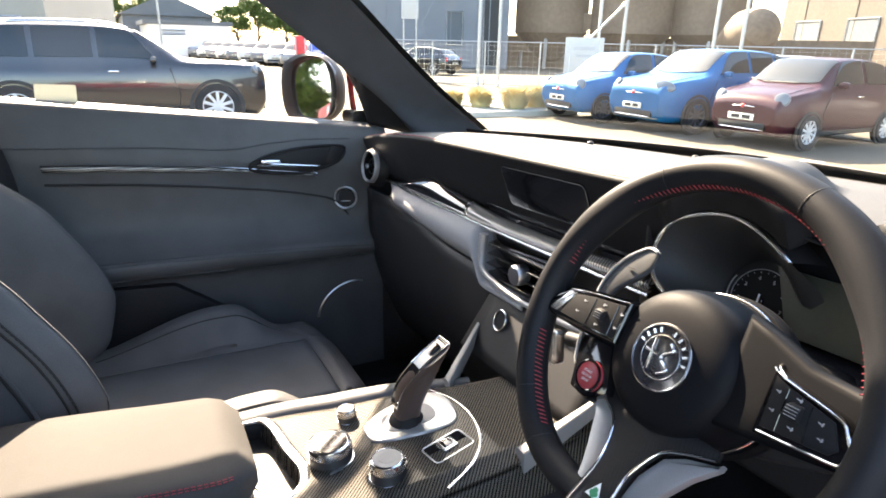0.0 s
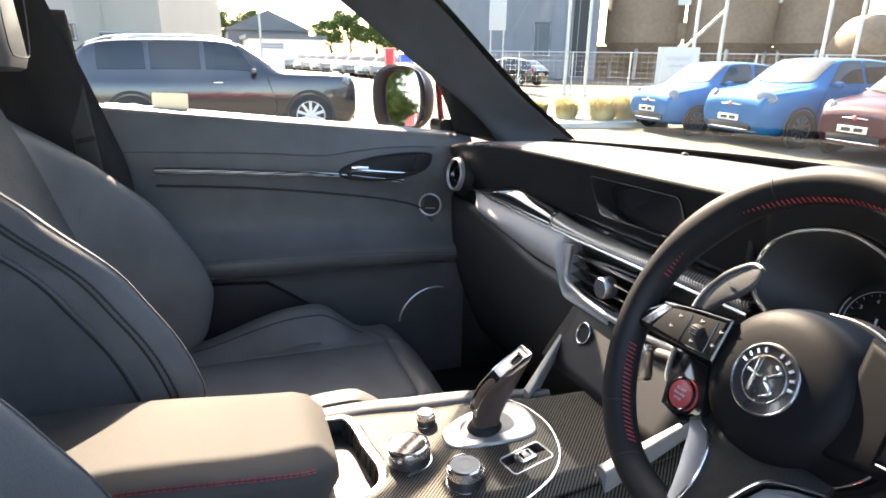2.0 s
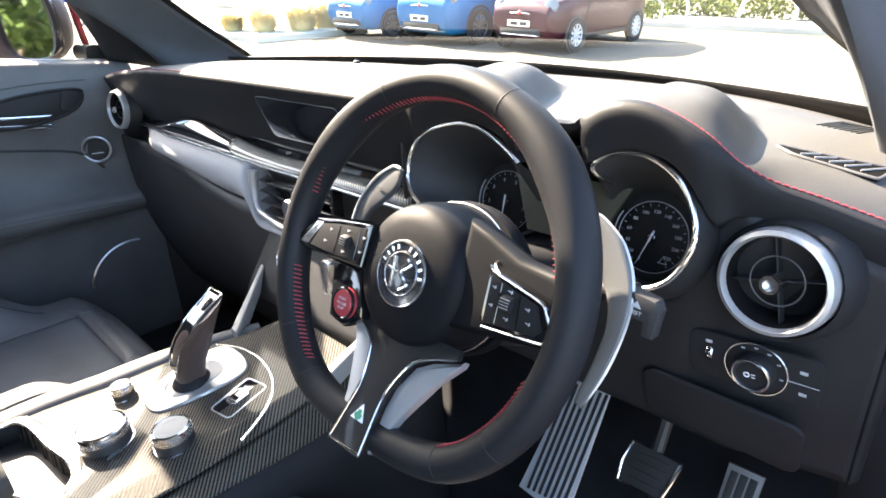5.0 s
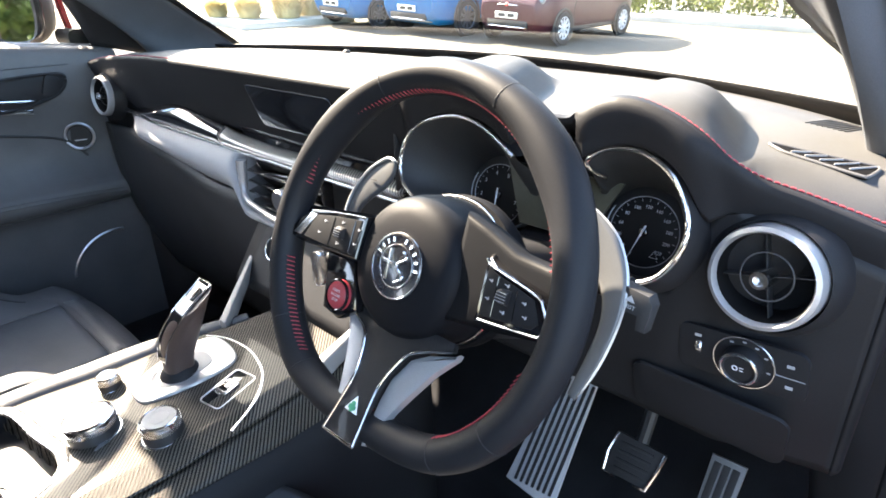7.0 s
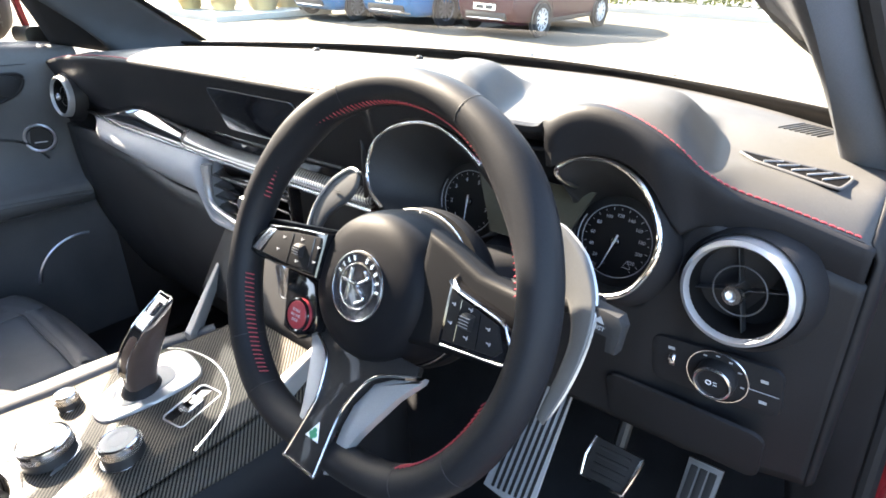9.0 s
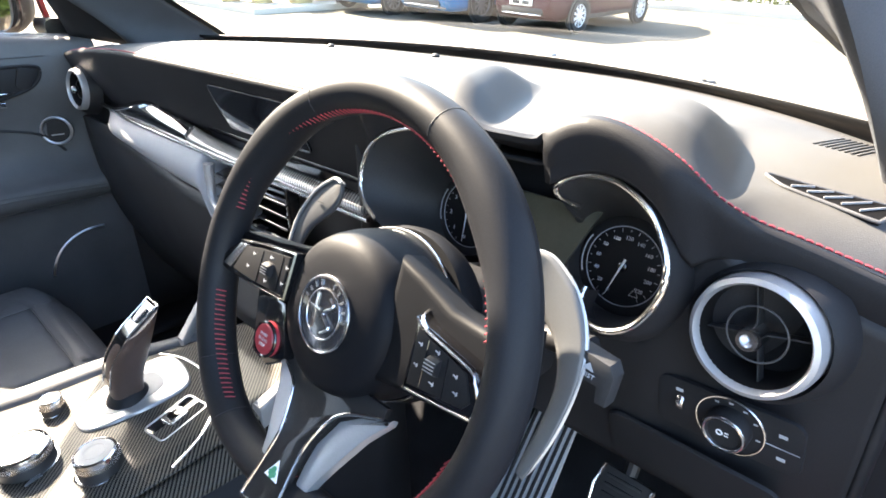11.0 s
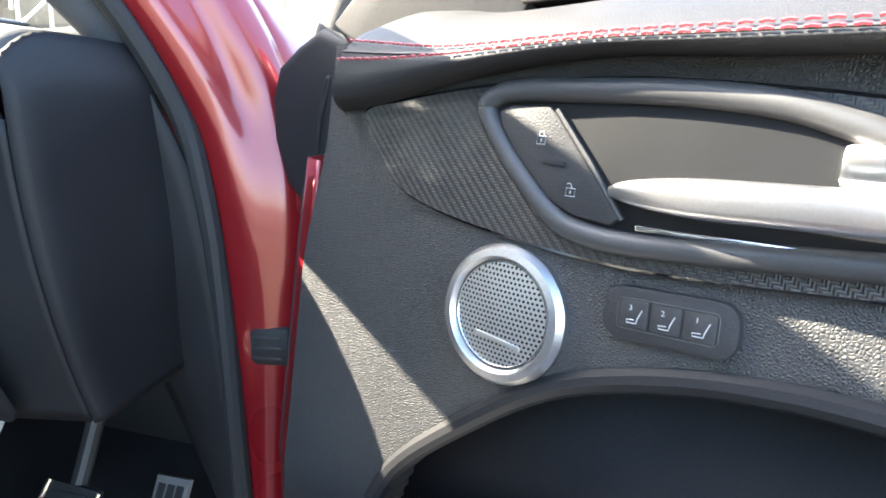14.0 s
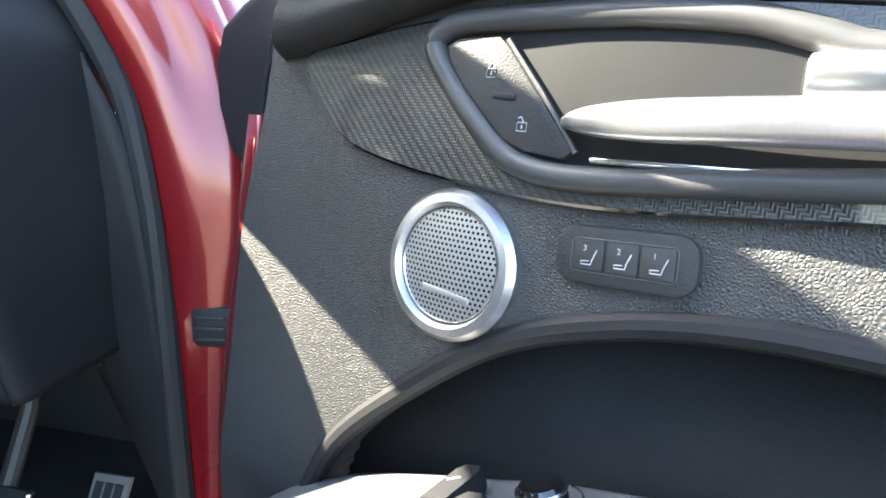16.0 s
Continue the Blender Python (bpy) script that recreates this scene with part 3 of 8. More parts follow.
    for x in (0.264, 0.680):
        part("fascia_side", sheet(lambda u, v, x=x: (x, mix(0.236 if x < 0.5 else 0.264, 0.345, u), mix(0.955, dash_top(x, mix(0.236, 0.345, u)) - 0.005, v)), 8, 6), DARK, d, solid=0.004)
    part("brow", sheet(lambda u, v: (mix(0.300, 0.662, u), mix(dash_edge(mix(0.300, 0.662, u)) + 0.012, 0.318, v), mix(seam_height(mix(0.300, 0.662, u)) - 0.022, 1.152, v)), 60, 8), PLASTIC, d, "black underside of the instrument hoods", solid=0.003)
    # passenger fascia above the trim strip, down to the glove box
    part("screen_panel", sheet(lambda u, v: (mix(-0.16, 0.275, u), mix(0.262, 0.236, v) + 0.002, mix(1.055, 1.168, v)), 14, 8), SCREEN, d, "dark glossy centre fascia")
    def bulge(u, v):
        x = mix(-0.64, 0.03, u)
        s = math.sin(math.pi * v)
        top = mix(1.046 + 0.006 * ease(-0.6, -0.2, x), 0.947, ease(-0.150, -0.100, x))
        low = mix(mix(1.000, 0.945, ease(-0.64, -0.20, x)), 0.925, ease(-0.20, -0.08, x))
        return (x, 0.262 - 0.055 * s ** 0.8 * ease(-0.68, -0.50, x) + 0.02 * v, mix(top, low, v))
    part("lower_pad", sheet(bulge, 90, 16), PAD_GREY, d, "grey soft pad under the trim strip", solid=0.004)
    part("glove_box", sheet(lambda u, v: (mix(-0.76, 0.02, u), mix(0.245, 0.34, v) - 0.03 * math.sin(math.pi * v), mix(1.01 - 0.05 * ease(0.2, 0.7, u), 0.60, v)), 20, 12), DARK, d, "black glove box lid", solid=0.01)
    part("dash_end", sheet(lambda u, v: (mix(-0.815, -0.60, u), mix(0.250, 0.265, v) + 0.02 * u, mix(1.143 + 0.012 * u, 0.96, v)), 8, 8), PLASTIC, d, solid=0.006)
    # driver side lower fascia and knee cover
    def knee(u, v):
        x = mix(0.285, 0.781, u)
        return (x, mix(0.247, dash_edge(x) + 0.008, ease(0.66, 0.70, x)) + 0.035 * v ** 2, mix(mix(1.030, seam_height(x) - 0.030, ease(0.62, 0.67, x)), 0.862, v))
    part("driver_fascia", sheet(knee, 90, 20), PLASTIC, d, "black driver fascia", solid=0.005)
    part("knee_cover", prism(rounded(0.150, 0.075, 0.014), 0.004, facing((0.672, 0.262, 0.905), (1, 0, -0.02), (0, -0.93, -0.35)), 0.002), PLASTIC, d, "black cover with a shut line")
    part("under_cover", sheet(lambda u, v: (mix(0.27, 0.755, u), mix(0.300, 0.66, v), mix(0.864, 0.80, v)), 8, 8), DARK, d, solid=0.006)
    # centre stack below the vents
    part("stack_panel", sheet(lambda u, v: (mix(-0.07, 0.25, u), mix(0.232, 0.16, v), mix(0.945, 0.842, v)), 10, 8), PLASTIC, d, solid=0.006)
    return d


build_dash()


def build_trim_strip():
    t = thing("trim_strip", (-0.2, 0.25, 1.04), "carbon and piano-black dashboard trim strip with a chrome lower edge", "trim strip")

    def body(u, v, x0, x1):
        x = mix(x0, x1, u)
        hi = 1.051 + 0.040 * math.exp(-((x + 0.37) / 0.16) ** 2) * ease(-0.68, -0.58, x) + 0.010 * ease(-0.32, -0.19, x)
        lo = 1.048 - 0.006 * ease(-0.6, 0.0, x)
        return (x, 0.252 - 0.012 * math.sin(math.pi * v) - 0.014 * (1 - v) + 0.018 * ease(-0.45, -0.66, x), mix(lo, hi, v))
    part("gloss_panel", sheet(lambda u, v: body(u, v, -0.66, -0.195), 40, 9), GLOSS, t, "piano-black end section", solid=0.004)
    part("carbon_panel", sheet(lambda u, v: body(u, v, -0.20, 0.275), 40, 9), CARBON_TRIM, t, "carbon weave section", solid=0.004)
    part("chrome_edge", tube([Vector(body(i / 50, 0, -0.665, 0.275)) + Vector((0, -0.003, -0.002)) for i in range(51)], 0.0035, 8), CHROME, t, "chrome bead")


build_trim_strip()


def build_centre_vent():
    v = thing("centre_air_vent", (0, 0.25, 0.95), "black centre air vent with chrome frame and a ridged knob", "air vent")
    out = spline([(-0.118, 0.228, 1.030), (-0.117, 0.224, 0.988), (-0.102, 0.218, 0.967), (-0.067, 0.214, 0.959), (0.009, 0.212, 0.952), (0.10, 0.214, 0.950), (0.245, 0.220, 0.962)], 40)
    part("frame", tube(out, [0.0095 - 0.0045 * min(1, i / 12) for i in range(40)], 10), SATIN, v, "satin chrome frame")
    part("backing", sheet(lambda a, b: (mix(-0.13, 0.25, a), 0.262, mix(0.95, 1.042, b)), 6, 4), DARK, v, solid=0.003)
    for k in range(4):
        z = 0.963 + 0.019 * k
        part("slat", block((0.205 - 0.012 * (k < 1), 0.026, 0.0035), pose(0.0 + 0.002 * k, 0.236, z, 14, 0, 0), 0.0012), GLOSS, v)
    part("divider", block((0.006, 0.02, 0.082), pose(0.105, 0.238, 0.997), 0.002), GLOSS, v)
    part("knob", lathe([(0.016, 0), (0.018, 0.004), (0.018, 0.02), (0.016, 0.024), (0, 0.024)], pose(0.012, 0.232, 0.990, 90, 0, 0), 24), SILVER, v, "ridged chrome knob")


build_centre_vent()


def build_round_vent(x, side):
    c = Vector((x, 0.224, 1.078))
    m = facing(c, (1, 0, 0), (-0.10 * side, -0.985, 0.12))
    v = thing("round_air_vent", c, "round black air vent with a wide satin ring and cross blades", "air vent", group="round air vents")
    part("ring", lathe([(0.0365, -0.022), (0.0375, 0.002), (0.0395, 0.006), (0.0430, 0.004), (0.0445, -0.004), (0.0445, -0.03)], m, 64, False), SATIN, v, "satin aluminium ring")
    part("collar", lathe([(0.0445, -0.03), (0.047, -0.006), (0.0525, -0.014), (0.056, -0.03)], m, 48, False), PLASTIC, v)
    part("housing", lathe([(0.0375, 0.0), (0.0355, -0.012), (0.0335, -0.03), (0, -0.032)], m, 48, False), VENT_SHADE, v)
    part("inner_ring", ring(0.0205, 0.0007, m @ pose(0, 0, -0.007), 48, 8), GREYTRIM_DARK, v, "thin grey ring")
    for a in (14, 104, 194, 284):
        q = m @ pose(0, 0, -0.011, 0, 0, a)
        part("blade", block((0.030, 0.0012, 0.010), q @ pose(0.0205, 0, -0.002), 0.0005), DARK, v)
    part("hub", lathe([(0.0074, -0.012), (0.0080, 0.000), (0.0083, 0.006), (0.0072, 0.010), (0.0046, 0.010), (0.0039, 0.004), (0, 0.004)], m, 32), CHROME, v, "chrome knob")


build_round_vent(0.704, 1)
build_round_vent(-0.706, -1)


# ---- instruments ----
GAUGE_N = (0, -0.965, 0.26)
DIAL_FACE = material("matt_dial_face", (0.007, 0.007, 0.008), 0.5, vary=0.1, fine=900, spec=0.2)


def build_gauge(x, marks, arc, dial_x, tag, start, step, rest):
    """arc: the bright ring's course round the tunnel's mouth, from its centre."""
    c = Vector((x, 0.218, 1.108))
    m = facing(c, (1, 0, 0), GAUGE_N)
    g = thing("instrument_gauge", c, tag, "gauge", group="instrument gauges")
    mouth = spline([(p + (0,))[:3] for p in arc + rest if (p + (0,))[2] > -0.02 or p in rest], 96, True)
    f = m @ pose(dial_x - x, -0.025, -0.080)
    foot = [f @ Vector((0.046 * math.cos(q), 0.046 * math.sin(q), 0.0)) for q in (math.atan2(p.y, p.x) for p in mouth)]
    part("tunnel", rings([[m @ p for p in mouth]] + [[(m @ p).lerp(e, k) + Vector(GAUGE_N) * 0.012 * math.sin(math.pi * k) for p, e in zip(mouth, foot)] for k in (0.15, 0.35, 0.6, 0.85, 1.0)], cap=False), DARK, g, "deep black tunnel")
    lip, steps = spline([(p + (0,))[:3] for p in arc], 90), ((1.0, -0.001), (1.05, 0.001), (1.12, -0.006), (1.22, -0.03))
    part("surround", sheet(lambda u, v: m @ Vector((lip[round(u * 89)].x * steps[round(v * 3)][0], lip[round(u * 89)].y * steps[round(v * 3)][0], lip[round(u * 89)].z + steps[round(v * 3)][1])), 90, 4), PLASTIC, g, "black hood edge")
    part("ring", tube([m @ (p + Vector((0, 0, 0.001))) for p in spline([(p + (0,))[:3] for p in arc], 90)], 0.0026, 10), CHROME, g, "chrome ring open at one side")
    part("tunnel_floor", lathe([(0.050, -0.002), (0, -0.002)], f, 40), DARK, g)
    part("dial", lathe([(0.0365, 0), (0.0365, 0.0015), (0.0350, 0.002), (0, 0.002)], f, 56), DIAL_FACE, g, "dark dial")
    part("dial_rim", ring(0.0365, 0.0005, f @ pose(0, 0, 0.002), 64, 6), GREY_MARK, g)
    for k in range(22):
        part("tick", block((0.0018 if k % 2 else 0.0030, 0.0005, 0.0004), f @ pose(0, 0, 0.0024, 0, 0, 248 - k * 300 / 21) @ pose(0.0330, 0, 0), 0), GREY_MARK, g)
    for k, text in enumerate(marks):
        a = radians(start - k * step)
        part("numeral", written(text, 0.0066 if len(marks) < 10 else 0.0050, f @ pose(0.0262 * math.cos(a), 0.0262 * math.sin(a), 0.0024)), GREY_MARK, g)
    part("needle", prism([(0.031, 0), (-0.008, 0.0010), (-0.008, -0.0010)], 0.0008, f @ pose(0, 0, 0.0065, 0, 0, start + 2)), WHITE_MARK, g, "white needle")
    part("needle_cap", lathe([(0.0045, 0), (0.0045, 0.005), (0.003, 0.006), (0, 0.006)], f, 24), GLOSS, g)
    part("inner_arc", tube([f @ Vector((0.0405 * math.cos(radians(a)), 0.0405 * math.sin(radians(a)), 0.004)) for a in range(150, 206, 4)], 0.0007, 5), GREY_MARK, g)
    return g, f


ARC_LEFT = [(-0.0522, -0.0444), (-0.0728, -0.0303), (-0.0828, -0.0117), (-0.0830, 0.0119), (-0.0726, 0.0335), (-0.0565, 0.0461), (-0.0236, 0.0574), (0.0049, 0.0593), (0.0297, 0.0530), (0.0546, 0.0414), (0.0762, 0.0281)]
ARC_RIGHT = [(-0.0380, 0.0250, -0.026), (-0.0470, 0.0310, -0.008), (-0.0480, 0.0400), (-0.0349, 0.0511), (-0.0189, 0.0553), (0.0028, 0.0549), (0.0257, 0.0451), (0.0416, 0.0302), (0.0546, 0.0063), (0.0567, -0.0130), (0.0514, -0.0322), (0.0399, -0.0500), (0.0220, -0.0600), (0.0050, -0.0590), (-0.0055, -0.0470, -0.002), (-0.0068, -0.0340, -0.008)]
build_gauge(0.377, ["0", "1", "2", "3", "4", "5", "6", "7"], ARC_LEFT, 0.389, "round tachometer in a deep hood, needle at rest", 268, 40, [(0.088, 0.0, -0.055), (0.085, -0.035, -0.070), (0.04, -0.062, -0.050), (-0.02, -0.060, -0.012)])
right_gauge, mg = build_gauge(0.585, ["0", "20", "40", "60", "80", "100", "120", "140", "160", "180", "200", "220"], ARC_RIGHT, 0.575, "round speedometer in a deep hood, needle at zero", 250, 26.5, [(-0.030, -0.050, -0.060), (-0.062, -0.045, -0.074), (-0.070, -0.010, -0.076), (-0.062, 0.020, -0.066)])
part("emblem", tube([mg @ Vector((0.016 + x, -0.020 + y, 0.0026)) for x, y in ((-0.0042, -0.0034), (0.0042, -0.0034), (0, 0.0042))], 0.0004, 5, True), WHITE_MARK, right_gauge, "small white triangle mark")
disp = thing("centre_display", (0.481, 0.29, 1.05), "dark trip display between the gauges, switched off", "display")
DISPLAY = material("olive_display_film", (0.050, 0.050, 0.036), 0.35, vary=0.15, broad=30, spec=0.4)
part("screen", prism([(-0.042, -0.034), (0.042, -0.034), (0.072, 0.033), (-0.072, 0.033)], 0.003, facing((0.481, 0.272, 1.080), (1, 0, 0), GAUGE_N), 0.001), DISPLAY, disp, "dull olive display film")
part("back_plate", sheet(lambda u, v: (mix(0.295, 0.665, u), mix(0.272, 0.302, v) + 0.012, mix(1.025, 1.150, v)), 12, 6), PLASTIC, disp, "black plate behind the gauges", solid=0.003)
part("lower_ledge", block((0.085, 0.05, 0.004), pose(0.481, 0.255, 1.034, 8, 0, 0), 0.0015), PLASTIC, disp)
scr = thing("infotainment_screen", (0.050, 0.236, 1.09), "dark flush infotainment screen, switched off", "screen")
sm = facing((0.050, 0.2345, 1.130), (1, 0, 0), (0, -0.931, -0.364))
part("panel", prism(rounded(0.215, 0.074, 0.010), 0.003, sm, 0.001), SCREEN, scr, "dark glass panel")
part("bezel", tube([sm @ Vector((x, y, 0.0026)) for x, y in rounded(0.214, 0.073, 0.010)], 0.0006, 5, True), GREYTRIM_DARK, scr, "thin grey edge")


# ---- steering wheel ----
WHEEL = Vector((0.481, 0.023, 1.098))
TILT_WHEEL = radians(24.0)
WM = facing(WHEEL, (1, 0, 0), (0, -math.cos(TILT_WHEEL), math.sin(TILT_WHEEL)))


def rim_radius(a):
    """Rim centre line: round above, flattened below."""
    r = 0.1540
    s = -math.sin(a)
    if s > 0.3:
        flat = 0.1405 / s
        r = (r ** -14 + flat ** -14) ** (-1 / 14)
    return r


def build_wheel():
    w = thing("steering_wheel", WHEEL, "black leather sports steering wheel, flat-bottomed, with red stitching", "steering wheel")

    def rim(u, v):
        a, q = 2 * math.pi * u, 2 * math.pi * v
        deg = math.degrees(a) % 360
        grip = math.exp(-((deg - 40) / 16) ** 2) + math.exp(-((deg - 140) / 16) ** 2)
        rr, rn = 0.0144 + 0.0020 * grip, 0.0168
        r = rim_radius(a) + rr * math.cos(q) - 0.002 * grip * (math.cos(q) < 0)
        return WM @ Vector((r * math.cos(a), r * math.sin(a), -0.014 + rn * math.sin(q)))
    part("rim", sheet(rim, 160, 23, True), WHEEL_LEATHER, w, "smooth black leather rim")
    for lo, hi in ((14, 166), (194, 234), (263, 277), (306, 346)):
        thread = []
        for k in range(int((hi - lo) / 1.7)):
            a = radians(lo + 1.7 * k)
            r = rim_radius(a) - 0.0140
            p = [WM @ Vector(((r + e) * math.cos(a + d), (r + e) * math.sin(a + d), z)) for e, d, z in ((0.0003, -0.006, -0.0045), (-0.0003, 0, -0.010), (0.0003, 0.008, -0.0155))]
            thread.append(tube(p, 0.00055, 5, up=(0.2, 0.9, 0.3)))
        part("stitching", joined(*thread), RED_THREAD, w, "red cross stitching inside the rim")
    for deg in (66, 114, 216, 236, 304, 324):
        a = radians(deg)
        r0 = rim_radius(a)
        part("rim_seam", tube([WM @ Vector(((r0 + 0.0145 * math.cos(q)) * math.cos(a), (r0 + 0.0145 * math.cos(q)) * math.sin(a), -0.014 + 0.0169 * math.sin(q))) for q in (2 * math.pi * j / 24 for j in range(24))], 0.00032, 5, True), RUBBER, w)
    # airbag cover
    hb = WM @ pose(0, -0.003, -0.010)
    part("airbag_cover", lathe([(0.0640, -0.066), (0.0655, -0.055), (0.0650, -0.042), (0.0630, -0.028), (0.0600, -0.016), (0.0565, -0.0085), (0.051, -0.0040), (0.042, -0.0010), (0.028, 0.0008), (0, 0.0012)], hb, 72), HUB_LEATHER, w, "round black airbag cover")
    part("cover_trim", ring(0.0668, 0.0012, hb @ pose(0, 0, -0.058), 64, 8), CHROME, w, "thin chrome line round the airbag cover")
    em = hb @ pose(0, 0, 0.0010)
    badge = part("badge", lathe([(0.0275, -0.003), (0.0275, 0.0012), (0.0255, 0.0022), (0.0245, 0.0016), (0, 0.0016)], em, 56), BADGE, w, "round dark badge with chrome edging")
    part("badge_ring", ring(0.0268, 0.0011, em @ pose(0, 0, 0.0015), 56, 8), CHROME, badge)
    part("badge_ring", ring(0.0178, 0.0006, em @ pose(0, 0, 0.0018), 56, 8), CHROME, badge)
    part("badge_cross", joined(block((0.0030, 0.026, 0.0012), em @ pose(-0.0085, 0, 0.002), 0.0003), block((0.013, 0.0030, 0.0012), em @ pose(-0.0090, 0.002, 0.002), 0.0003)), CHROME, badge)
    part("badge_curve", tube([em @ Vector((0.0055 + 0.0042 * math.sin(t * 10), 0.013 - 0.026 * t, 0.0022)) for t in (i / 24 for i in range(25))], 0.0014, 7), CHROME, badge)
    for a in (70, 54, 38, 22, -14, -32, -50, -68, -86):
        part("badge_bar", block((0.0020, 0.0040, 0.0008), em @ pose(0, 0, 0.0019, 0, 0, a) @ pose(0, 0.0221, 0), 0), CHROME, badge)
    # carrier behind the spokes
    part("hub_shell", lathe([(0.050, -0.120), (0.064, -0.100), (0.0700, -0.085), (0.0705, -0.074), (0.0680, -0.0695)], hb, 56), HUB_TRIM, w, "grey collar behind the airbag cover")
    # side spokes and switch pods; the left hand one is mirrored
    for s in (1, -1):
        arm = [(0.045, 0.056), (0.070, 0.048), (0.098, 0.037), (0.130, 0.034), (0.150, 0.044), (0.157, 0.0), (0.146, -0.016), (0.095, -0.024), (0.048, -0.032)] if s > 0 else [(0.050, 0.030), (0.085, 0.025), (0.146, 0.018), (0.156, -0.010), (0.135, -0.018), (0.095, -0.019), (0.048, -0.022)]
        part("spoke", prism([(s * x, y) for x, y in arm], 0.024, WM @ pose(0, 0, -0.044), 0.007, 4), HUB_TRIM, w, "grey-black spoke")
        frame_out = [(0.084, 0.0290), (0.094, 0.0245), (0.132, 0.0165), (0.141, 0.0090), (0.1485, -0.0040), (0.145, -0.0100), (0.137, -0.0145), (0.086, -0.0185)] if s > 0 else [(0.046, 0.0270), (0.088, 0.0225), (0.119, 0.0170), (0.135, 0.0060), (0.148, -0.0075), (0.142, -0.0135), (0.125, -0.0150), (0.092, -0.0135), (0.048, -0.0115)]
        pod = part("switch_pod", prism([(s * x, y) for x, y in frame_out], 0.016, WM @ pose(0, 0, -0.0235), 0.0030, 3), GLOSS, w, "gloss black switch pod")
        face = [(0.088, 0.0235), (0.096, 0.0200), (0.130, 0.0115), (0.1375, -0.0030), (0.133, -0.0085), (0.090, -0.0125)] if s > 0 else [(0.050, 0.0225), (0.088, 0.0180), (0.110, 0.0138), (0.122, -0.0088), (0.092, -0.0095), (0.052, -0.0080)]
        part("pod_face", prism([(s * x, y) for x, y in face], 0.0012, WM @ pose(0, 0, -0.0075), 0.0004), KEY_BLACK, pod, "matt switch field")
        if s > 0:
            edge = spline([(0.0850, 0.0278, -0.0062), (0.0945, 0.0230, -0.0060), (0.1310, 0.0148, -0.0058), (0.1390, 0.0080, -0.0058), (0.1460, -0.0036, -0.0058), (0.1420, -0.0098, -0.0060), (0.1340, -0.0122, -0.0062), (0.0900, -0.0160, -0.0065)], 60)
            part("pod_trim", tube([WM @ q for q in edge], [0.0009 + 0.0011 * math.exp(-((k - 34) / 9) ** 2) for k in range(60)], 8), CHROME, pod, "chrome edging")
            part("pod_trim", tube([WM @ q for q in spline([(0.0705, 0.0360, -0.058), (0.0760, 0.0330, -0.036), (0.0850, 0.0285, -0.012), (0.0945, 0.0236, -0.0062)], 20)], 0.0011, 8), CHROME, pod)
        else:
            part("pod_trim", prism([(-0.1380, -0.0090), (-0.1185, 0.0142), (-0.1085, 0.0150), (-0.1262, -0.0090)], 0.0014, WM @ pose(0, 0, -0.0074), 0.0005), CHROME, pod, "bright wedge at the tip")
            part("pod_trim", tube([WM @ q for q in spline([(-0.1195, 0.0165, -0.0070), (-0.0880, 0.0215, -0.0068), (-0.0470, 0.0262, -0.0068)], 20)], 0.0005, 6), CHROME, pod)
        for cut in ((((0.0985, 0.0185), (0.1000, -0.0105)), ((0.1155, 0.0142), (0.1180, -0.0092))) if s > 0 else (((0.084, 0.0175), (0.086, -0.0090)), ((0.057, 0.0205), (0.058, -0.0080)))):
            part("key_gap", tube([WM @ Vector((s * x, y, -0.0062)) for x, y in cut], 0.0004, 4), GLOSS, pod)
        part("thumbwheel", lathe([(0.0050, -0.0045), (0.0056, -0.0030), (0.0056, 0.0030), (0.0050, 0.0045), (0, 0.0045)], WM @ pose(0.1075 if s > 0 else -0.0715, 0.0062, -0.0058, 0, 90, 0), 20), PLASTIC, pod)
        for k in range(4):
            part("wheel_rib", block((0.0080, 0.0005, 0.0006), WM @ pose(0.1075 if s > 0 else -0.0715, 0.0030 + 0.0021 * k, -0.0002 - 0.0004 * (k in (0, 3))), 0), GREYTRIM, pod)
        for bx, by, wd in (((0.0930, 0.0140, 0.0034), (0.0935, 0.0010, 0.0034), (0.1070, 0.0145, 0.0040), (0.1085, -0.0045, 0.0040), (0.1235, 0.0070, 0.0036), (0.1265, -0.0020, 0.0036)) if s > 0 else ((0.0955, 0.0115, 0.0036), (0.1010, -0.0003, 0.0036), (0.0716, 0.0155, 0.0040), (0.0738, -0.0040, 0.0040), (0.0500, 0.0140, 0.0036), (0.0520, 0.0010, 0.0036))):
            part("symbol", joined(block((wd, 0.0007, 0.0003), WM @ pose(s * bx, by, -0.0060, 0, 0, -s * 12), 0), block((0.0007, wd * 0.7, 0.0003), WM @ pose(s * (bx + wd * 0.3), by, -0.0060, 0, 0, -s * 12), 0)), GREY_MARK, pod)
    # lower forked spoke, sloping back towards the hub
    fk = WM @ pose(0, 0, -0.0470, -19.8, 0, 0)
    half = [(0.0180, -0.159), (0.0140, -0.118), (0.0150, -0.100), (0.0246, -0.0758), (0.040, -0.0655), (0.0640, -0.0565), (0.0630, -0.050)]
    part("lower_panel", prism(half + [(-x, y) for x, y in half[::-1]], 0.006, fk @ pose(0, 0, -0.004), 0.0012), CARBON_WHEEL, w, "dark lacquered carbon centre panel")
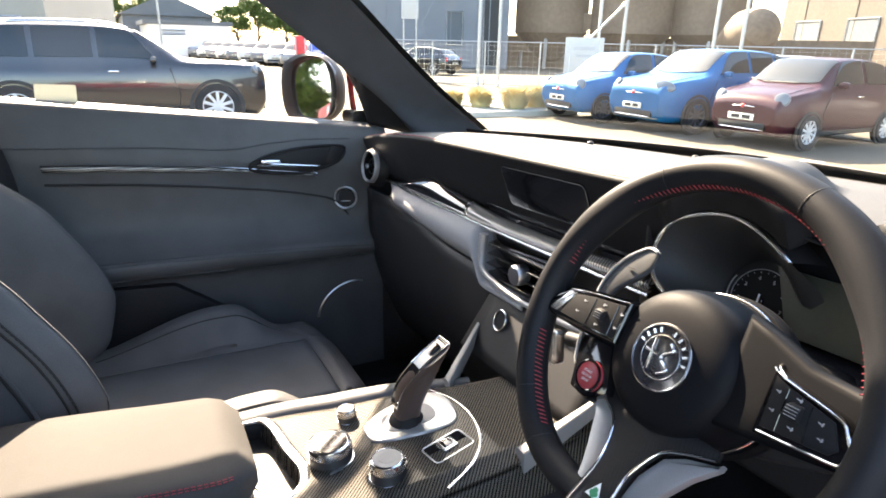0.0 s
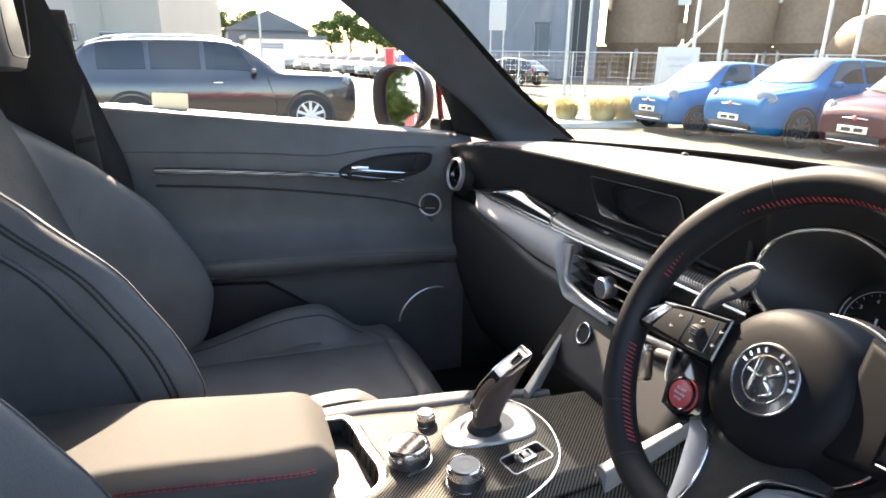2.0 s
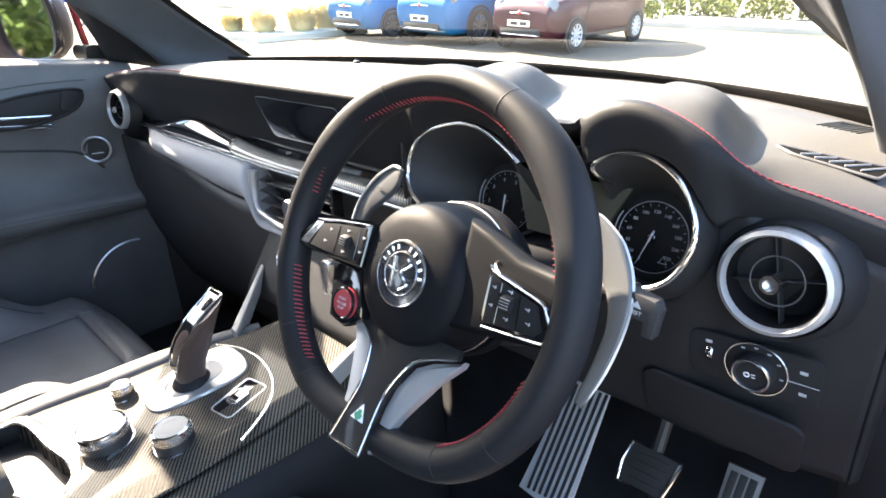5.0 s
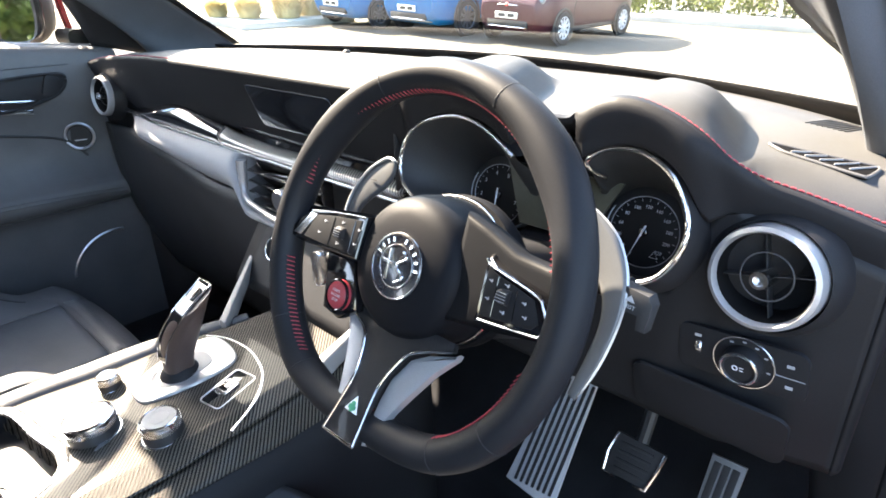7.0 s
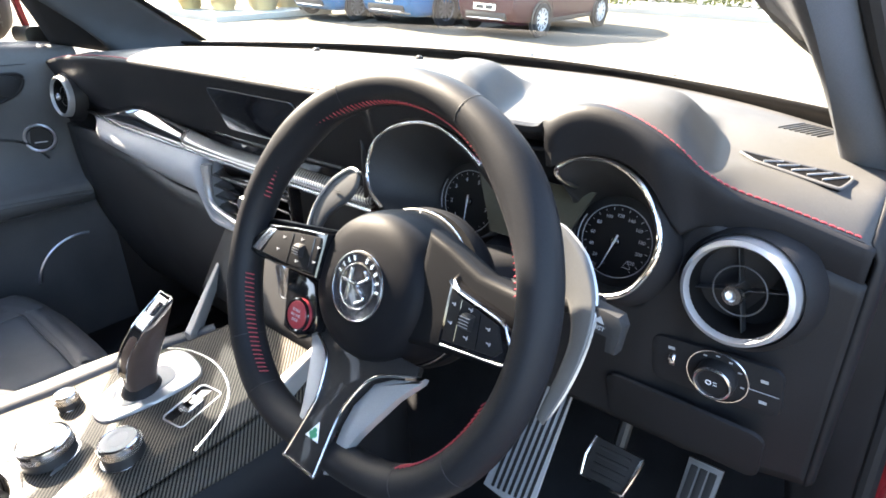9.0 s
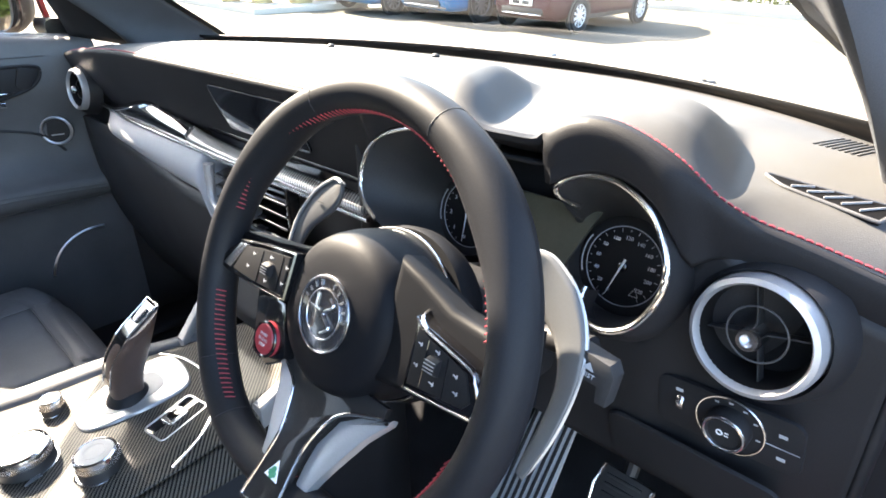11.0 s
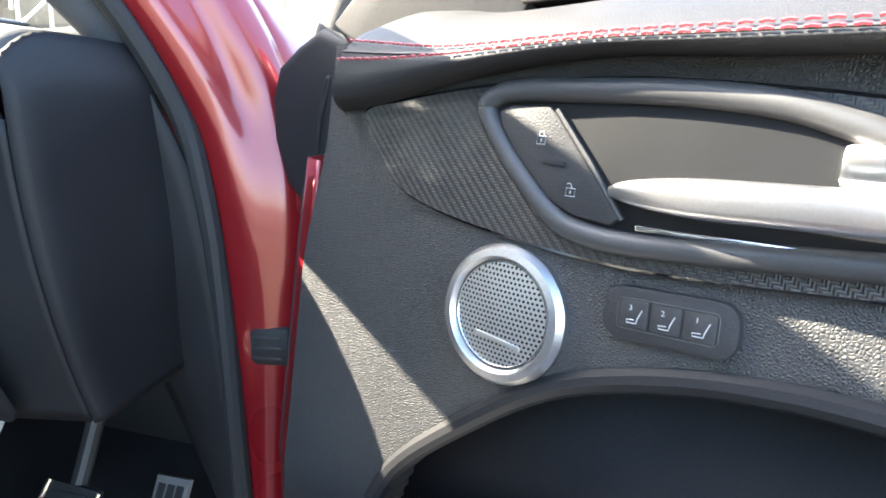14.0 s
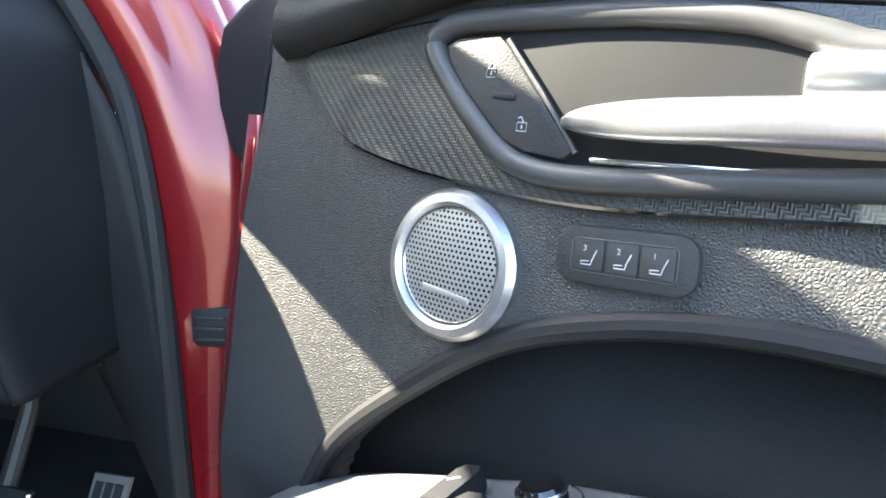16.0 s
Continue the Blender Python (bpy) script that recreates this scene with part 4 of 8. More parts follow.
    for s in (1, -1):
        part("fork_arm", prism([(s * x, y) for x, y in ((0.0655, -0.0560), (0.0640, -0.0585), (0.040, -0.0675), (0.0258, -0.0775), (0.0165, -0.100), (0.0155, -0.118), (0.0192, -0.156), (0.0255, -0.152), (0.0275, -0.137), (0.0330, -0.120), (0.0390, -0.106), (0.0520, -0.0790), (0.0655, -0.0600))], 0.008, fk @ pose(0, 0, -0.013), 0.0022), ARM_METAL, w, "brushed silver fork arm")
        part("panel_edge", tube([fk @ p for p in spline([(s * 0.0640, -0.0575, 0.0022), (s * 0.040, -0.0665, 0.0022), (s * 0.0252, -0.0766, 0.0024), (s * 0.0158, -0.100, 0.0026), (s * 0.0148, -0.118, 0.0026), (s * 0.0187, -0.159, 0.0026)], 30)], 0.0012, 8), CHROME, w)
    part("panel_foot", tube([fk @ Vector((x, -0.1595, 0.0024)) for x in (-0.0187, 0, 0.0187)], 0.0014, 8), CHROME, w)
    bq = fk @ pose(0, -0.131, 0.0022)
    mk = part("lower_badge", prism([(-0.0075, -0.0060), (0.0075, -0.0060), (0, 0.0078)], 0.0008, bq, 0.0002), WHITE_MARK, w, "white triangle with a green clover")
    part("clover", joined(*[lathe([(0.0023, 0), (0.0023, 0.0006), (0, 0.0008)], bq @ pose(dx, dy - 0.0008, 0.0007), 12) for dx, dy in ((-0.0019, -0.0014), (0.0019, -0.0014), (0, 0.0016), (0, -0.0030))]), GREEN_MARK, mk)
    # start button, hung between the left spoke and the fork
    bm = WM @ pose(-0.064, -0.0485, -0.015)
    part("button_arm", prism([(-0.095, -0.016), (-0.055, -0.016), (-0.040, -0.056), (-0.062, -0.070), (-0.084, -0.066)], 0.010, WM @ pose(0, 0, -0.026), 0.003), GLOSS, w)
    st = part("start_button", lathe([(0.0140, -0.006), (0.0140, 0.002), (0.0132, 0.004), (0.0120, 0.0035), (0.0115, 0.0045), (0, 0.0052)], bm, 40), RED_BUTTON, w, "red round engine start button")
    part("button_ring", ring(0.0134, 0.0014, bm @ pose(0, 0, 0.003), 40, 8), GLOSS, st)
    for k, text in enumerate(("START", "ENGINE", "STOP")):
        part("lettering", written(text, 0.0034, bm @ pose(0, 0.0040 - 0.0042 * k, 0.0050), 0.0002), GREY_MARK, st)
    return w


CARBON_WHEEL = woven("carbon_weave_wheel", 0.0011, (0, 0, 20), light=(0.014, 0.014, 0.015), coat=0.2, spec=0.2)
HUB_TRIM = material("grey_black_wheel_trim", (0.0042, 0.0045, 0.0056), 0.55, vary=0.15, fine=800, bump=0.1, spec=0.09)
KEY_BLACK = material("black_key_field", (0.008, 0.008, 0.009), 0.5, vary=0.2, fine=700, spec=0.2)
ARM_METAL = material("satin_fork_metal", (0.42, 0.42, 0.42), 0.36, 0.6, vary=0.1, fine=900)
PADDLE = material("satin_paddle", (0.075, 0.076, 0.077), 0.48, 0.1, vary=0.1, fine=900)
build_wheel()


def build_column():
    c = thing("steering_column", WHEEL + Vector((0, 0.2, -0.1)), "black plastic steering column shroud", "steering column")
    ax = WM @ pose(0, -0.012, 0)
    part("shroud", rings([[ax @ Vector((x * s, y * s, -d)) for x, y in rounded(0.100, 0.092, 0.03, 4)] for d, s in ((0.075, 0.85), (0.085, 1.0), (0.17, 1.08), (0.26, 1.12))]), PLASTIC, c)
    for s in (1, -1):
        # gearshift paddle: a flat leaf behind the rim with a bright outer edge
        outer = spline([(0.106, 0.0800, -0.066), (0.116, 0.0818, -0.068), (0.1275, 0.0787, -0.070), (0.1482, 0.0632, -0.071), (0.1635, 0.0364, -0.071), (0.1665, 0.006, -0.070), (0.1630, -0.026, -0.068), (0.1555, -0.052, -0.066), (0.150, -0.060, -0.066)], 36)
        inner = spline([(0.105, 0.0790, -0.066), (0.1075, 0.0680, -0.068), (0.1120, 0.0590, -0.070), (0.1215, 0.0483, -0.072), (0.1435, 0.0290, -0.073), (0.1535, 0.004, -0.072), (0.1525, -0.024, -0.070), (0.1490, -0.050, -0.067), (0.1490, -0.059, -0.066)], 36)
        outer, inner = ([Vector((q.x * 0.965, q.y, q.z - 0.014)) for q in e] for e in (outer, inner))
        p = thing("paddle_shifter", WM @ Vector((s * 0.15, 0, -0.072)), "satin aluminium gearshift paddle behind the wheel", "paddle shifter", group="paddle shifters")
        part("blade", sheet(lambda u, v, s=s, outer=outer, inner=inner: WM @ Vector((s * outer[round(u * 35)].lerp(inner[round(u * 35)], v).x, outer[round(u * 35)].lerp(inner[round(u * 35)], v).y, outer[round(u * 35)].lerp(inner[round(u * 35)], v).z + 0.001 * math.sin(math.pi * v))), 36, 7), PADDLE, p, solid=0.004)
        part("edge", tube([WM @ Vector((s * q.x, q.y, q.z + 0.001)) for q in outer], 0.0017, 6), ARM_METAL, p, "bright machined edge")
        part("root", block((0.05, 0.03, 0.012), WM @ pose(s * 0.105, -0.005, -0.088), 0.003), PLASTIC, p)
        q = outer[13].lerp(inner[13], 0.5)
        mark = [block((0.009, 0.0012, 0.0006), WM @ pose(s * q.x, q.y, q.z + 0.0022), 0)]
        if s > 0:
            mark.append(block((0.0012, 0.009, 0.0006), WM @ pose(s * q.x, q.y, q.z + 0.0022), 0))
        part("symbol", joined(*mark), DARK, p)
    st = thing("column_stalk", (0.63, 0.12, 1.07), "black wiper stalk with grey printed markings", "stalk", group="column stalks")
    part("lever", tube([(0.535, 0.135, 1.066), (0.59, 0.130, 1.076), (0.636, 0.128, 1.084)], [0.009, 0.008, 0.010], 12), PLASTIC, st)
    part("tip", prism([(0, 0.011), (0.025, 0.010), (0.030, 0.003), (0.030, -0.019), (0.022, -0.020), (0.020, -0.009), (0, -0.010)], 0.013, facing((0.632, 0.122, 1.084), (1, 0, -0.12), (0, -1, 0.15)), 0.003), DARK, st, "hooked switch tip")
    part("lettering", written("MIST", 0.0046, facing((0.6450, 0.1078, 1.081), (1, 0, -0.12), (0, -1, 0.15)), 0.0002), GREY_MARK, st)
    part("symbol", prism([(-0.004, 0), (0.004, 0), (0, 0.005)], 0.0004, facing((0.6450, 0.1078, 1.0855), (1, 0, -0.12), (0, -1, 0.15))), GREY_MARK, st)
    sl = thing("column_stalk", (0.25, 0.12, 0.98), "black indicator stalk with a chrome end", "stalk", group="column stalks")
    part("lever", tube([(0.43, 0.135, 1.03), (0.33, 0.125, 1.012), (0.265, 0.120, 1.000)], [0.009, 0.008, 0.009], 12), PLASTIC, sl)
    part("tip", prism(rounded(0.020, 0.044, 0.008), 0.012, facing((0.244, 0.122, 0.980), (1, 0, 0.25), (0, -1, 0.15)), 0.004), CHROME, sl, "chrome tip")


build_column()


# ---- light switch, demister outlets, pedals ----
def build_light_switch():
    n = (-0.05, -0.985, -0.10)
    m = facing((0.696, 0.246, 0.984), (1, 0, 0.10), n)
    s = thing("light_switch_panel", (0.702, 0.246, 0.996), "black light switch panel with a chrome-edged rotary knob", "switch panel")
    part("plate", prism(rounded(0.112, 0.050, 0.010), 0.004, m @ pose(0, 0, -0.002), 0.0015), PLASTIC, s, "dark plate")
    k = part("knob", lathe([(0.0175, 0), (0.0175, 0.010), (0.0160, 0.0125), (0.0135, 0.013), (0.0125, 0.0115), (0, 0.0115)], m @ pose(0.004, 0, 0.002), 40), PLASTIC, s)
    part("knob_ring", ring(0.0152, 0.0016, m @ pose(0.004, 0, 0.0145), 40, 8), CHROME, k, "chrome ring")
    part("dial_ring", ring(0.0262, 0.0008, m @ pose(0.004, 0, 0.0028), 48, 6), CHROME, s)
    part("symbol", joined(ring(0.0022, 0.0005, m @ pose(0.001, 0, 0.0140), 16, 5), block((0.0032, 0.0006, 0.0004), m @ pose(0.0065, 0.0014, 0.0140), 0), block((0.0032, 0.0006, 0.0004), m @ pose(0.0065, -0.0014, 0.0140), 0)), WHITE_MARK, k)
    for a in (60, 90, 120, 30, -10):
        part("symbol", block((0.0032, 0.0014, 0.0003), m @ pose(0.004 + 0.0215 * math.cos(radians(a)), 0.0215 * math.sin(radians(a)), 0.0024), 0), GREY_MARK, s)
    part("thumbwheel", lathe([(0.007, -0.003), (0.0078, -0.0015), (0.0078, 0.0015), (0.007, 0.003), (0, 0.003)], m @ pose(-0.036, 0.002, -0.001, 0, 90, 0), 20), CHROME, s)
    part("symbol", block((0.006, 0.003, 0.0003), m @ pose(-0.037, 0.015, 0.0024), 0), GREY_MARK, s)
    part("divider", block((0.024, 0.0006, 0.0004), m @ pose(0.042, -0.002, 0.0024), 0), GREY_MARK, s)
    for y in (0.010, -0.012):
        part("symbol", block((0.006, 0.003, 0.0003), m @ pose(0.042, y, 0.0024), 0), GREY_MARK, s)


build_light_switch()


# Flat plate instead of a cut slot; its blackness stands for deep shade.
SLOT_SHADE = material("slot_shade", (0.0025, 0.0025, 0.003), 0.8, vary=0.2, spec=0.05)


def build_demister(side):
    zc = dash_top(0.712, 0.303)
    c = Vector((side * 0.712, 0.303, zc))
    slope = (dash_top(0.747, 0.303) - dash_top(0.680, 0.303)) / 0.067, (dash_top(0.712, 0.32) - dash_top(0.712, 0.285)) / 0.035
    m = facing(c, (1, 0, side * slope[0]), (-side * slope[0], -slope[1], 1)) @ pose(0, 0, -0.0016)
    v = thing("demister_outlet", c, "black side window demister outlet with slanted fins in a grey frame", "air outlet", group="demister outlets")
    out = [(-0.044, 0.003), (-0.041, 0.007), (-0.036, 0.008), (0.0, 0.013), (0.032, 0.019), (0.037, 0.017), (0.038, 0.008), (0.035, -0.014), (0.030, -0.018), (0.0, -0.014), (-0.026, -0.010), (-0.036, -0.004)]
    out = [(side * x, y) for x, y in out]
    part("bed", prism([tuple(p[:2]) for p in spline([(x, y, 0) for x, y in out], 60, True)], 0.0030, m), SLOT_SHADE, v, "flat black bed standing for the shade in the slot")
    part("frame", tube([m @ p for p in spline([(x, y, 0.0026) for x, y in out], 60, True)], 0.0014, 8, True), GREYTRIM_DARK, v, "dark grey frame")
    for k in range(5):
        x = -0.018 + 0.0115 * k
        part("fin", block((0.0185 + 0.0026 * k, 0.0009, 0.003), m @ pose(side * x, 0.0005 + 0.0004 * k, 0.0030, 0, 0, side * (48 + 3 * k)), 0.0003), GREYTRIM, v)


build_demister(1)
build_demister(-1)
wo = thing("windscreen_outlet", (0.66, 0.50, dash_top(0.66, 0.50)), "row of fine black slots beside the windscreen", "air outlet")
for k in range(8):
    x = 0.664 + 0.0052 * k
    part("slot", tube([(x + 0.010 * f, mix(0.455, 0.535, f), dash_top(x + 0.010 * f, mix(0.455, 0.535, f)) + 0.0002) for f in (0, 0.25, 0.5, 0.75, 1)], 0.0009, 5), DASH_FACE, wo)
for x, y in ((-0.266, 0.594), (-0.047, 0.68)):
    single("dash_clip", lathe([(0.008, 0), (0.0075, 0.005), (0.004, 0.008), (0, 0.0085)], pose(x, y, dash_top(x, y) - 0.001), 20), PLASTIC, "small black sensor dome on the dashboard", "sensor", group="dashboard sensors")


DARK_METAL = material("worn_dark_aluminium", (0.16, 0.16, 0.16), 0.5, 0.35, vary=0.2, fine=900)


def build_pedals():
    f = thing("foot_rest", (0.42, 0.42, 0.55), "aluminium foot rest with black rubber grooves", "pedal", group="pedals")
    q = facing((0.425, 0.405, 0.635), (1, 0.12, 0), (0, -0.80, 0.60))
    part("plate", prism([(-0.055, -0.100), (0.035, -0.115), (0.045, 0.098), (-0.022, 0.105)], 0.006, q, 0.002), PEDAL_METAL, f, "brushed aluminium plate")
    for k in range(7):
        part("rubber_strip", block((0.0055, 0.185, 0.003), q @ pose(-0.030 + 0.0105 * k, -0.004, 0.0062, 0, 0, -5), 0.001), RUBBER, f)
    b = thing("brake_pedal", (0.53, 0.47, 0.55), "aluminium and black rubber brake pedal", "pedal", group="pedals")
    q = facing((0.535, 0.47, 0.595), (1, 0.05, 0), (0, -0.85, 0.52))
    part("pad", prism([(-0.042, -0.034), (0.030, -0.034), (0.044, 0.030), (-0.034, 0.034)], 0.008, q, 0.004), RUBBER, b, "black rubber pad")
    part("trim", tube([q @ Vector((x, y, 0.0085)) for x, y in ((0.044, 0.028), (0.038, 0.0), (0.030, -0.034), (0.010, -0.037))], 0.0035, 8), CHROME, b, "bright edge")
    part("trim", tube([q @ Vector((x, y, 0.0085)) for x, y in ((-0.034, 0.034), (-0.042, 0.0), (-0.042, -0.034), (-0.020, -0.037))], 0.003, 8), CHROME, b)
    for k in range(4):
        part("rubber_rib", block((0.055, 0.005, 0.003), q @ pose(0, -0.022 + 0.014 * k, 0.0085), 0.001), RUBBER, b)
    part("lever", tube([(0.535, 0.48, 0.60), (0.535, 0.53, 0.70), (0.535, 0.56, 0.82)], 0.011, 10), DARK, b)
    a = thing("accelerator_pedal", (0.66, 0.50, 0.45), "aluminium accelerator pedal with black rubber strips", "pedal", group="pedals")
    q = facing((0.655, 0.485, 0.565), (1, 0.05, 0), (0, -0.88, 0.47))
    part("plate", prism([(-0.024, -0.090), (0.020, -0.090), (0.030, 0.080), (-0.020, 0.080)], 0.006, q, 0.002), DARK_METAL, a, "dark brushed metal plate")
    for k in range(3):
        part("rubber_strip", block((0.0105, 0.150, 0.003), q @ pose(-0.013 + 0.0135 * k, -0.004, 0.0062, 0, 0, -3), 0.001), RUBBER, a)


build_pedals()


# ---- centre console ----
def con_z(y):
    return 0.806 + 0.13 * (y + 0.10) if y > -0.10 else 0.806 + 0.05 * (y + 0.10)


CONSOLE_L = [(0.060, 0.20), (0.040, 0.12), (0.000, 0.02), (-0.030, -0.08), (-0.055, -0.18), (-0.065, -0.30)]
CONSOLE_R = [(0.240, 0.20), (0.240, 0.12), (0.238, 0.02), (0.230, -0.08), (0.222, -0.18), (0.218, -0.30)]


def build_console():
    c = thing("centre_console", (0.08, -0.2, 0.40), "black centre console with a lacquered carbon top", "console")
    le, re = spline([(x, y, 0) for x, y in CONSOLE_L], 40), spline([(x, y, 0) for x, y in CONSOLE_R], 40)

    rim = spline([(-0.048, -0.30, 0), (-0.046, -0.225, 0), (-0.030, -0.196, 0), (0.05, -0.184, 0), (0.105, -0.176, 0), (0.138, -0.190, 0), (0.157, -0.235, 0), (0.172, -0.31, 0)], 60)

    def in_tray(x, y):
        ahead = max((p.y for p in rim if abs(p.x - x) < 0.006), default=-1.0)
        return y < ahead - 0.003

    def deck(u, v):
        f = v * 39
        i = min(int(f), 38)
        p = le[i].lerp(le[i + 1], f - i).lerp(re[i].lerp(re[i + 1], f - i), u)
        e = abs(2 * u - 1)
        return (p.x, p.y, con_z(p.y) - 0.010 * max(0, e - 0.8) / 0.2 - (0.034 if in_tray(p.x, p.y) else 0))
    part("carbon_deck", sheet(lambda u, v: deck(u, v), 90, 160), CARBON, c, "carbon weave deck", solid=0.004)
    part("side_skirt", sheet(lambda u, v: (re[round(u * 39)].x + 0.030 * v, re[round(u * 39)].y, mix(con_z(re[round(u * 39)].y) - 0.010, 0.785, v)), 40, 5), CARBON, c, solid=0.003)
    part("side_panel", sheet(lambda u, v: (mix(0.268, 0.275, v) - 0.02 * (1 - u), mix(0.30, -0.95, u), mix(0.785, 0.40, v)), 20, 6), PLASTIC, c, solid=0.01)
    part("side_panel", sheet(lambda u, v: (mix(-0.075, -0.10, v) + 0.14 * ease(0.28, 0.0, u), mix(0.30, -0.95, u), mix(0.785, 0.40, v)), 20, 6), PLASTIC, c, solid=0.01)
    part("edge_piping", tube([(p.x - 0.010, p.y, con_z(p.y) - 0.014 + 0.006 * math.sin(math.pi * i / 39)) for i, p in enumerate(le)][8:], [0.010 + 0.012 * math.sin(math.pi * min(1, (k + 1) / 20) * 0.5) for k in range(32)], 14, flat=0.75), LEATHER, c, "black leather knee edge")
    part("bright_line", tube(spline([(0.030, 0.045, con_z(0.045) + 0.0035), (0.070, 0.062, con_z(0.062) + 0.0035), (0.125, 0.066, con_z(0.066) + 0.0035), (0.18, 0.050, con_z(0.050) + 0.0035), (0.215, 0.018, con_z(0.018) + 0.0035), (0.236, -0.03, con_z(-0.03) + 0.001)], 40), 0.0024, 8, flat=0.6), CHROME, c, "bright curved inlay")
    # tray behind the knobs
    part("tray", prism([(p.x, p.y) for p in rim], 0.002, pose(0, 0, con_z(-0.24) - 0.028)), DARK, c, "dark tray floor")
    part("tray_wall", sheet(lambda u, v: rim[round(u * 59)] + Vector((0, 0, con_z(-0.24) + mix(0.002, -0.030, v))), 60, 3), PLASTIC, c, solid=0.002)
    part("tray_frame", tube([p + Vector((0, 0, con_z(p.y) + 0.002)) for p in rim[6:]], [0.004 + 0.005 * math.sin(math.pi * min(1, k / 40)) for k in range(54)], 10, flat=0.6), CHROME, c, "broad chrome frame")
    part("cup_ring", ring(0.030, 0.0015, pose(0.085, -0.262, con_z(-0.24) - 0.025), 40, 6), GREYTRIM, c)
    # struts up to the dashboard
    for s, x0, x1 in ((-1, 0.030, -0.085), (1, 0.238, 0.250)):
        part("strut", rings([[Vector((mix(x0, x1, f) + a, mix(0.075, 0.222, f) + 0.0, mix(0.822, 0.892, f) + b)) for a, b in rounded(0.020 - 0.012 * f, 0.034 - 0.014 * f, 0.005 - 0.002 * f, 3)] for f in (0, 0.25, 0.5, 0.75, 1)]), GREYTRIM, c, "grey satin strut up to the dashboard")
    us = part("socket", lathe([(0.018, 0), (0.018, 0.003), (0.015, 0.0035), (0.0145, 0.0015), (0, 0.0015)], facing((-0.002, 0.196, 0.907), (1, 0, 0), (-0.05, -0.9, 0.35)), 32), PLASTIC, c, "round socket cover")
    part("socket_ring", ring(0.0175, 0.0013, facing((-0.002, 0.193, 0.908), (1, 0, 0), (-0.05, -0.9, 0.35)), 40, 8), CHROME, us)
    part("socket", lathe([(0.014, 0), (0.014, 0.003), (0.012, 0.0035), (0, 0.002)], facing((0.144, 0.19, 0.858), (1, 0, 0), (-0.05, -0.9, 0.35)), 32), PLASTIC, c, "round power socket")
    part("socket_ring", ring(0.0135, 0.0012, facing((0.144, 0.187, 0.859), (1, 0, 0), (-0.05, -0.9, 0.35)), 40, 8), CHROME, c)


build_console()


def build_knob(x, y, r, h, label, top_mat):
    z = con_z(y)
    k = thing("rotary_knob", (x, y, z), label, "knob", group="console knobs")
    m = pose(x, y, z - 0.001, 3, 0, 0)
    part("base_ring", lathe([(r * 1.18, 0), (r * 1.18, 0.003), (r * 1.08, 0.005), (r, 0.005)], m, 48), CHROME, k, "chrome base ring")
    part("grip", lathe([(r, 0.004), (r, h * 0.55), (r * 0.97, h * 0.60)], m, 48), DARK, k)
    part("collar", lathe([(r * 0.99, h * 0.55), (r * 1.0, h * 0.8), (r * 0.95, h * 0.96), (r * 0.86, h), (r * 0.82, h * 0.97)], m, 48), CHROME, k, "knurled chrome collar")
    part("cap", lathe([(r * 0.84, h * 0.94), (r * 0.80, h * 0.985), (r * 0.3, h * 0.988), (0, h * 0.988)], m, 48), top_mat, k)
    part("cap_line", ring(r * 0.48, 0.0004, m @ pose(0, 0, h * 0.989), 40, 5), GREYTRIM, k)
    part("knurl", joined(*[block((0.0012, 0.0012, h * 0.22), m @ pose(0, 0, 0, 0, 0, a) @ pose(r * 1.0, 0, h * 0.68), 0) for a in range(0, 360, 8)]), CHROME, k)
    return k


build_knob(0.098, -0.138, 0.030, 0.030, "large media control knob with a glossy black cap", GLOSS)
build_knob(0.172, -0.083, 0.0235, 0.030, "drive mode knob with a grey cap", GREYTRIM)
build_knob(0.024, -0.090, 0.0145, 0.024, "small volume knob with a chrome base", PLASTIC)
sel = thing("key_pad", (0.165, -0.125, con_z(-0.125)), "silver menu keys beside the media knob", "keys")
part("key", prism(rounded(0.030, 0.020, 0.004), 0.004, pose(0.140, -0.136, con_z(-0.13) - 0.0005, 3, 0, 32), 0.0015), SILVER, sel)


# Black lever leather; the brown tint stands for warm light on it.
LEVER_LEATHER = material("lever_leather", (0.060, 0.040, 0.034), 0.42, vary=0.2, fine=700, bump=0.2, grain="leather", spec=0.4)


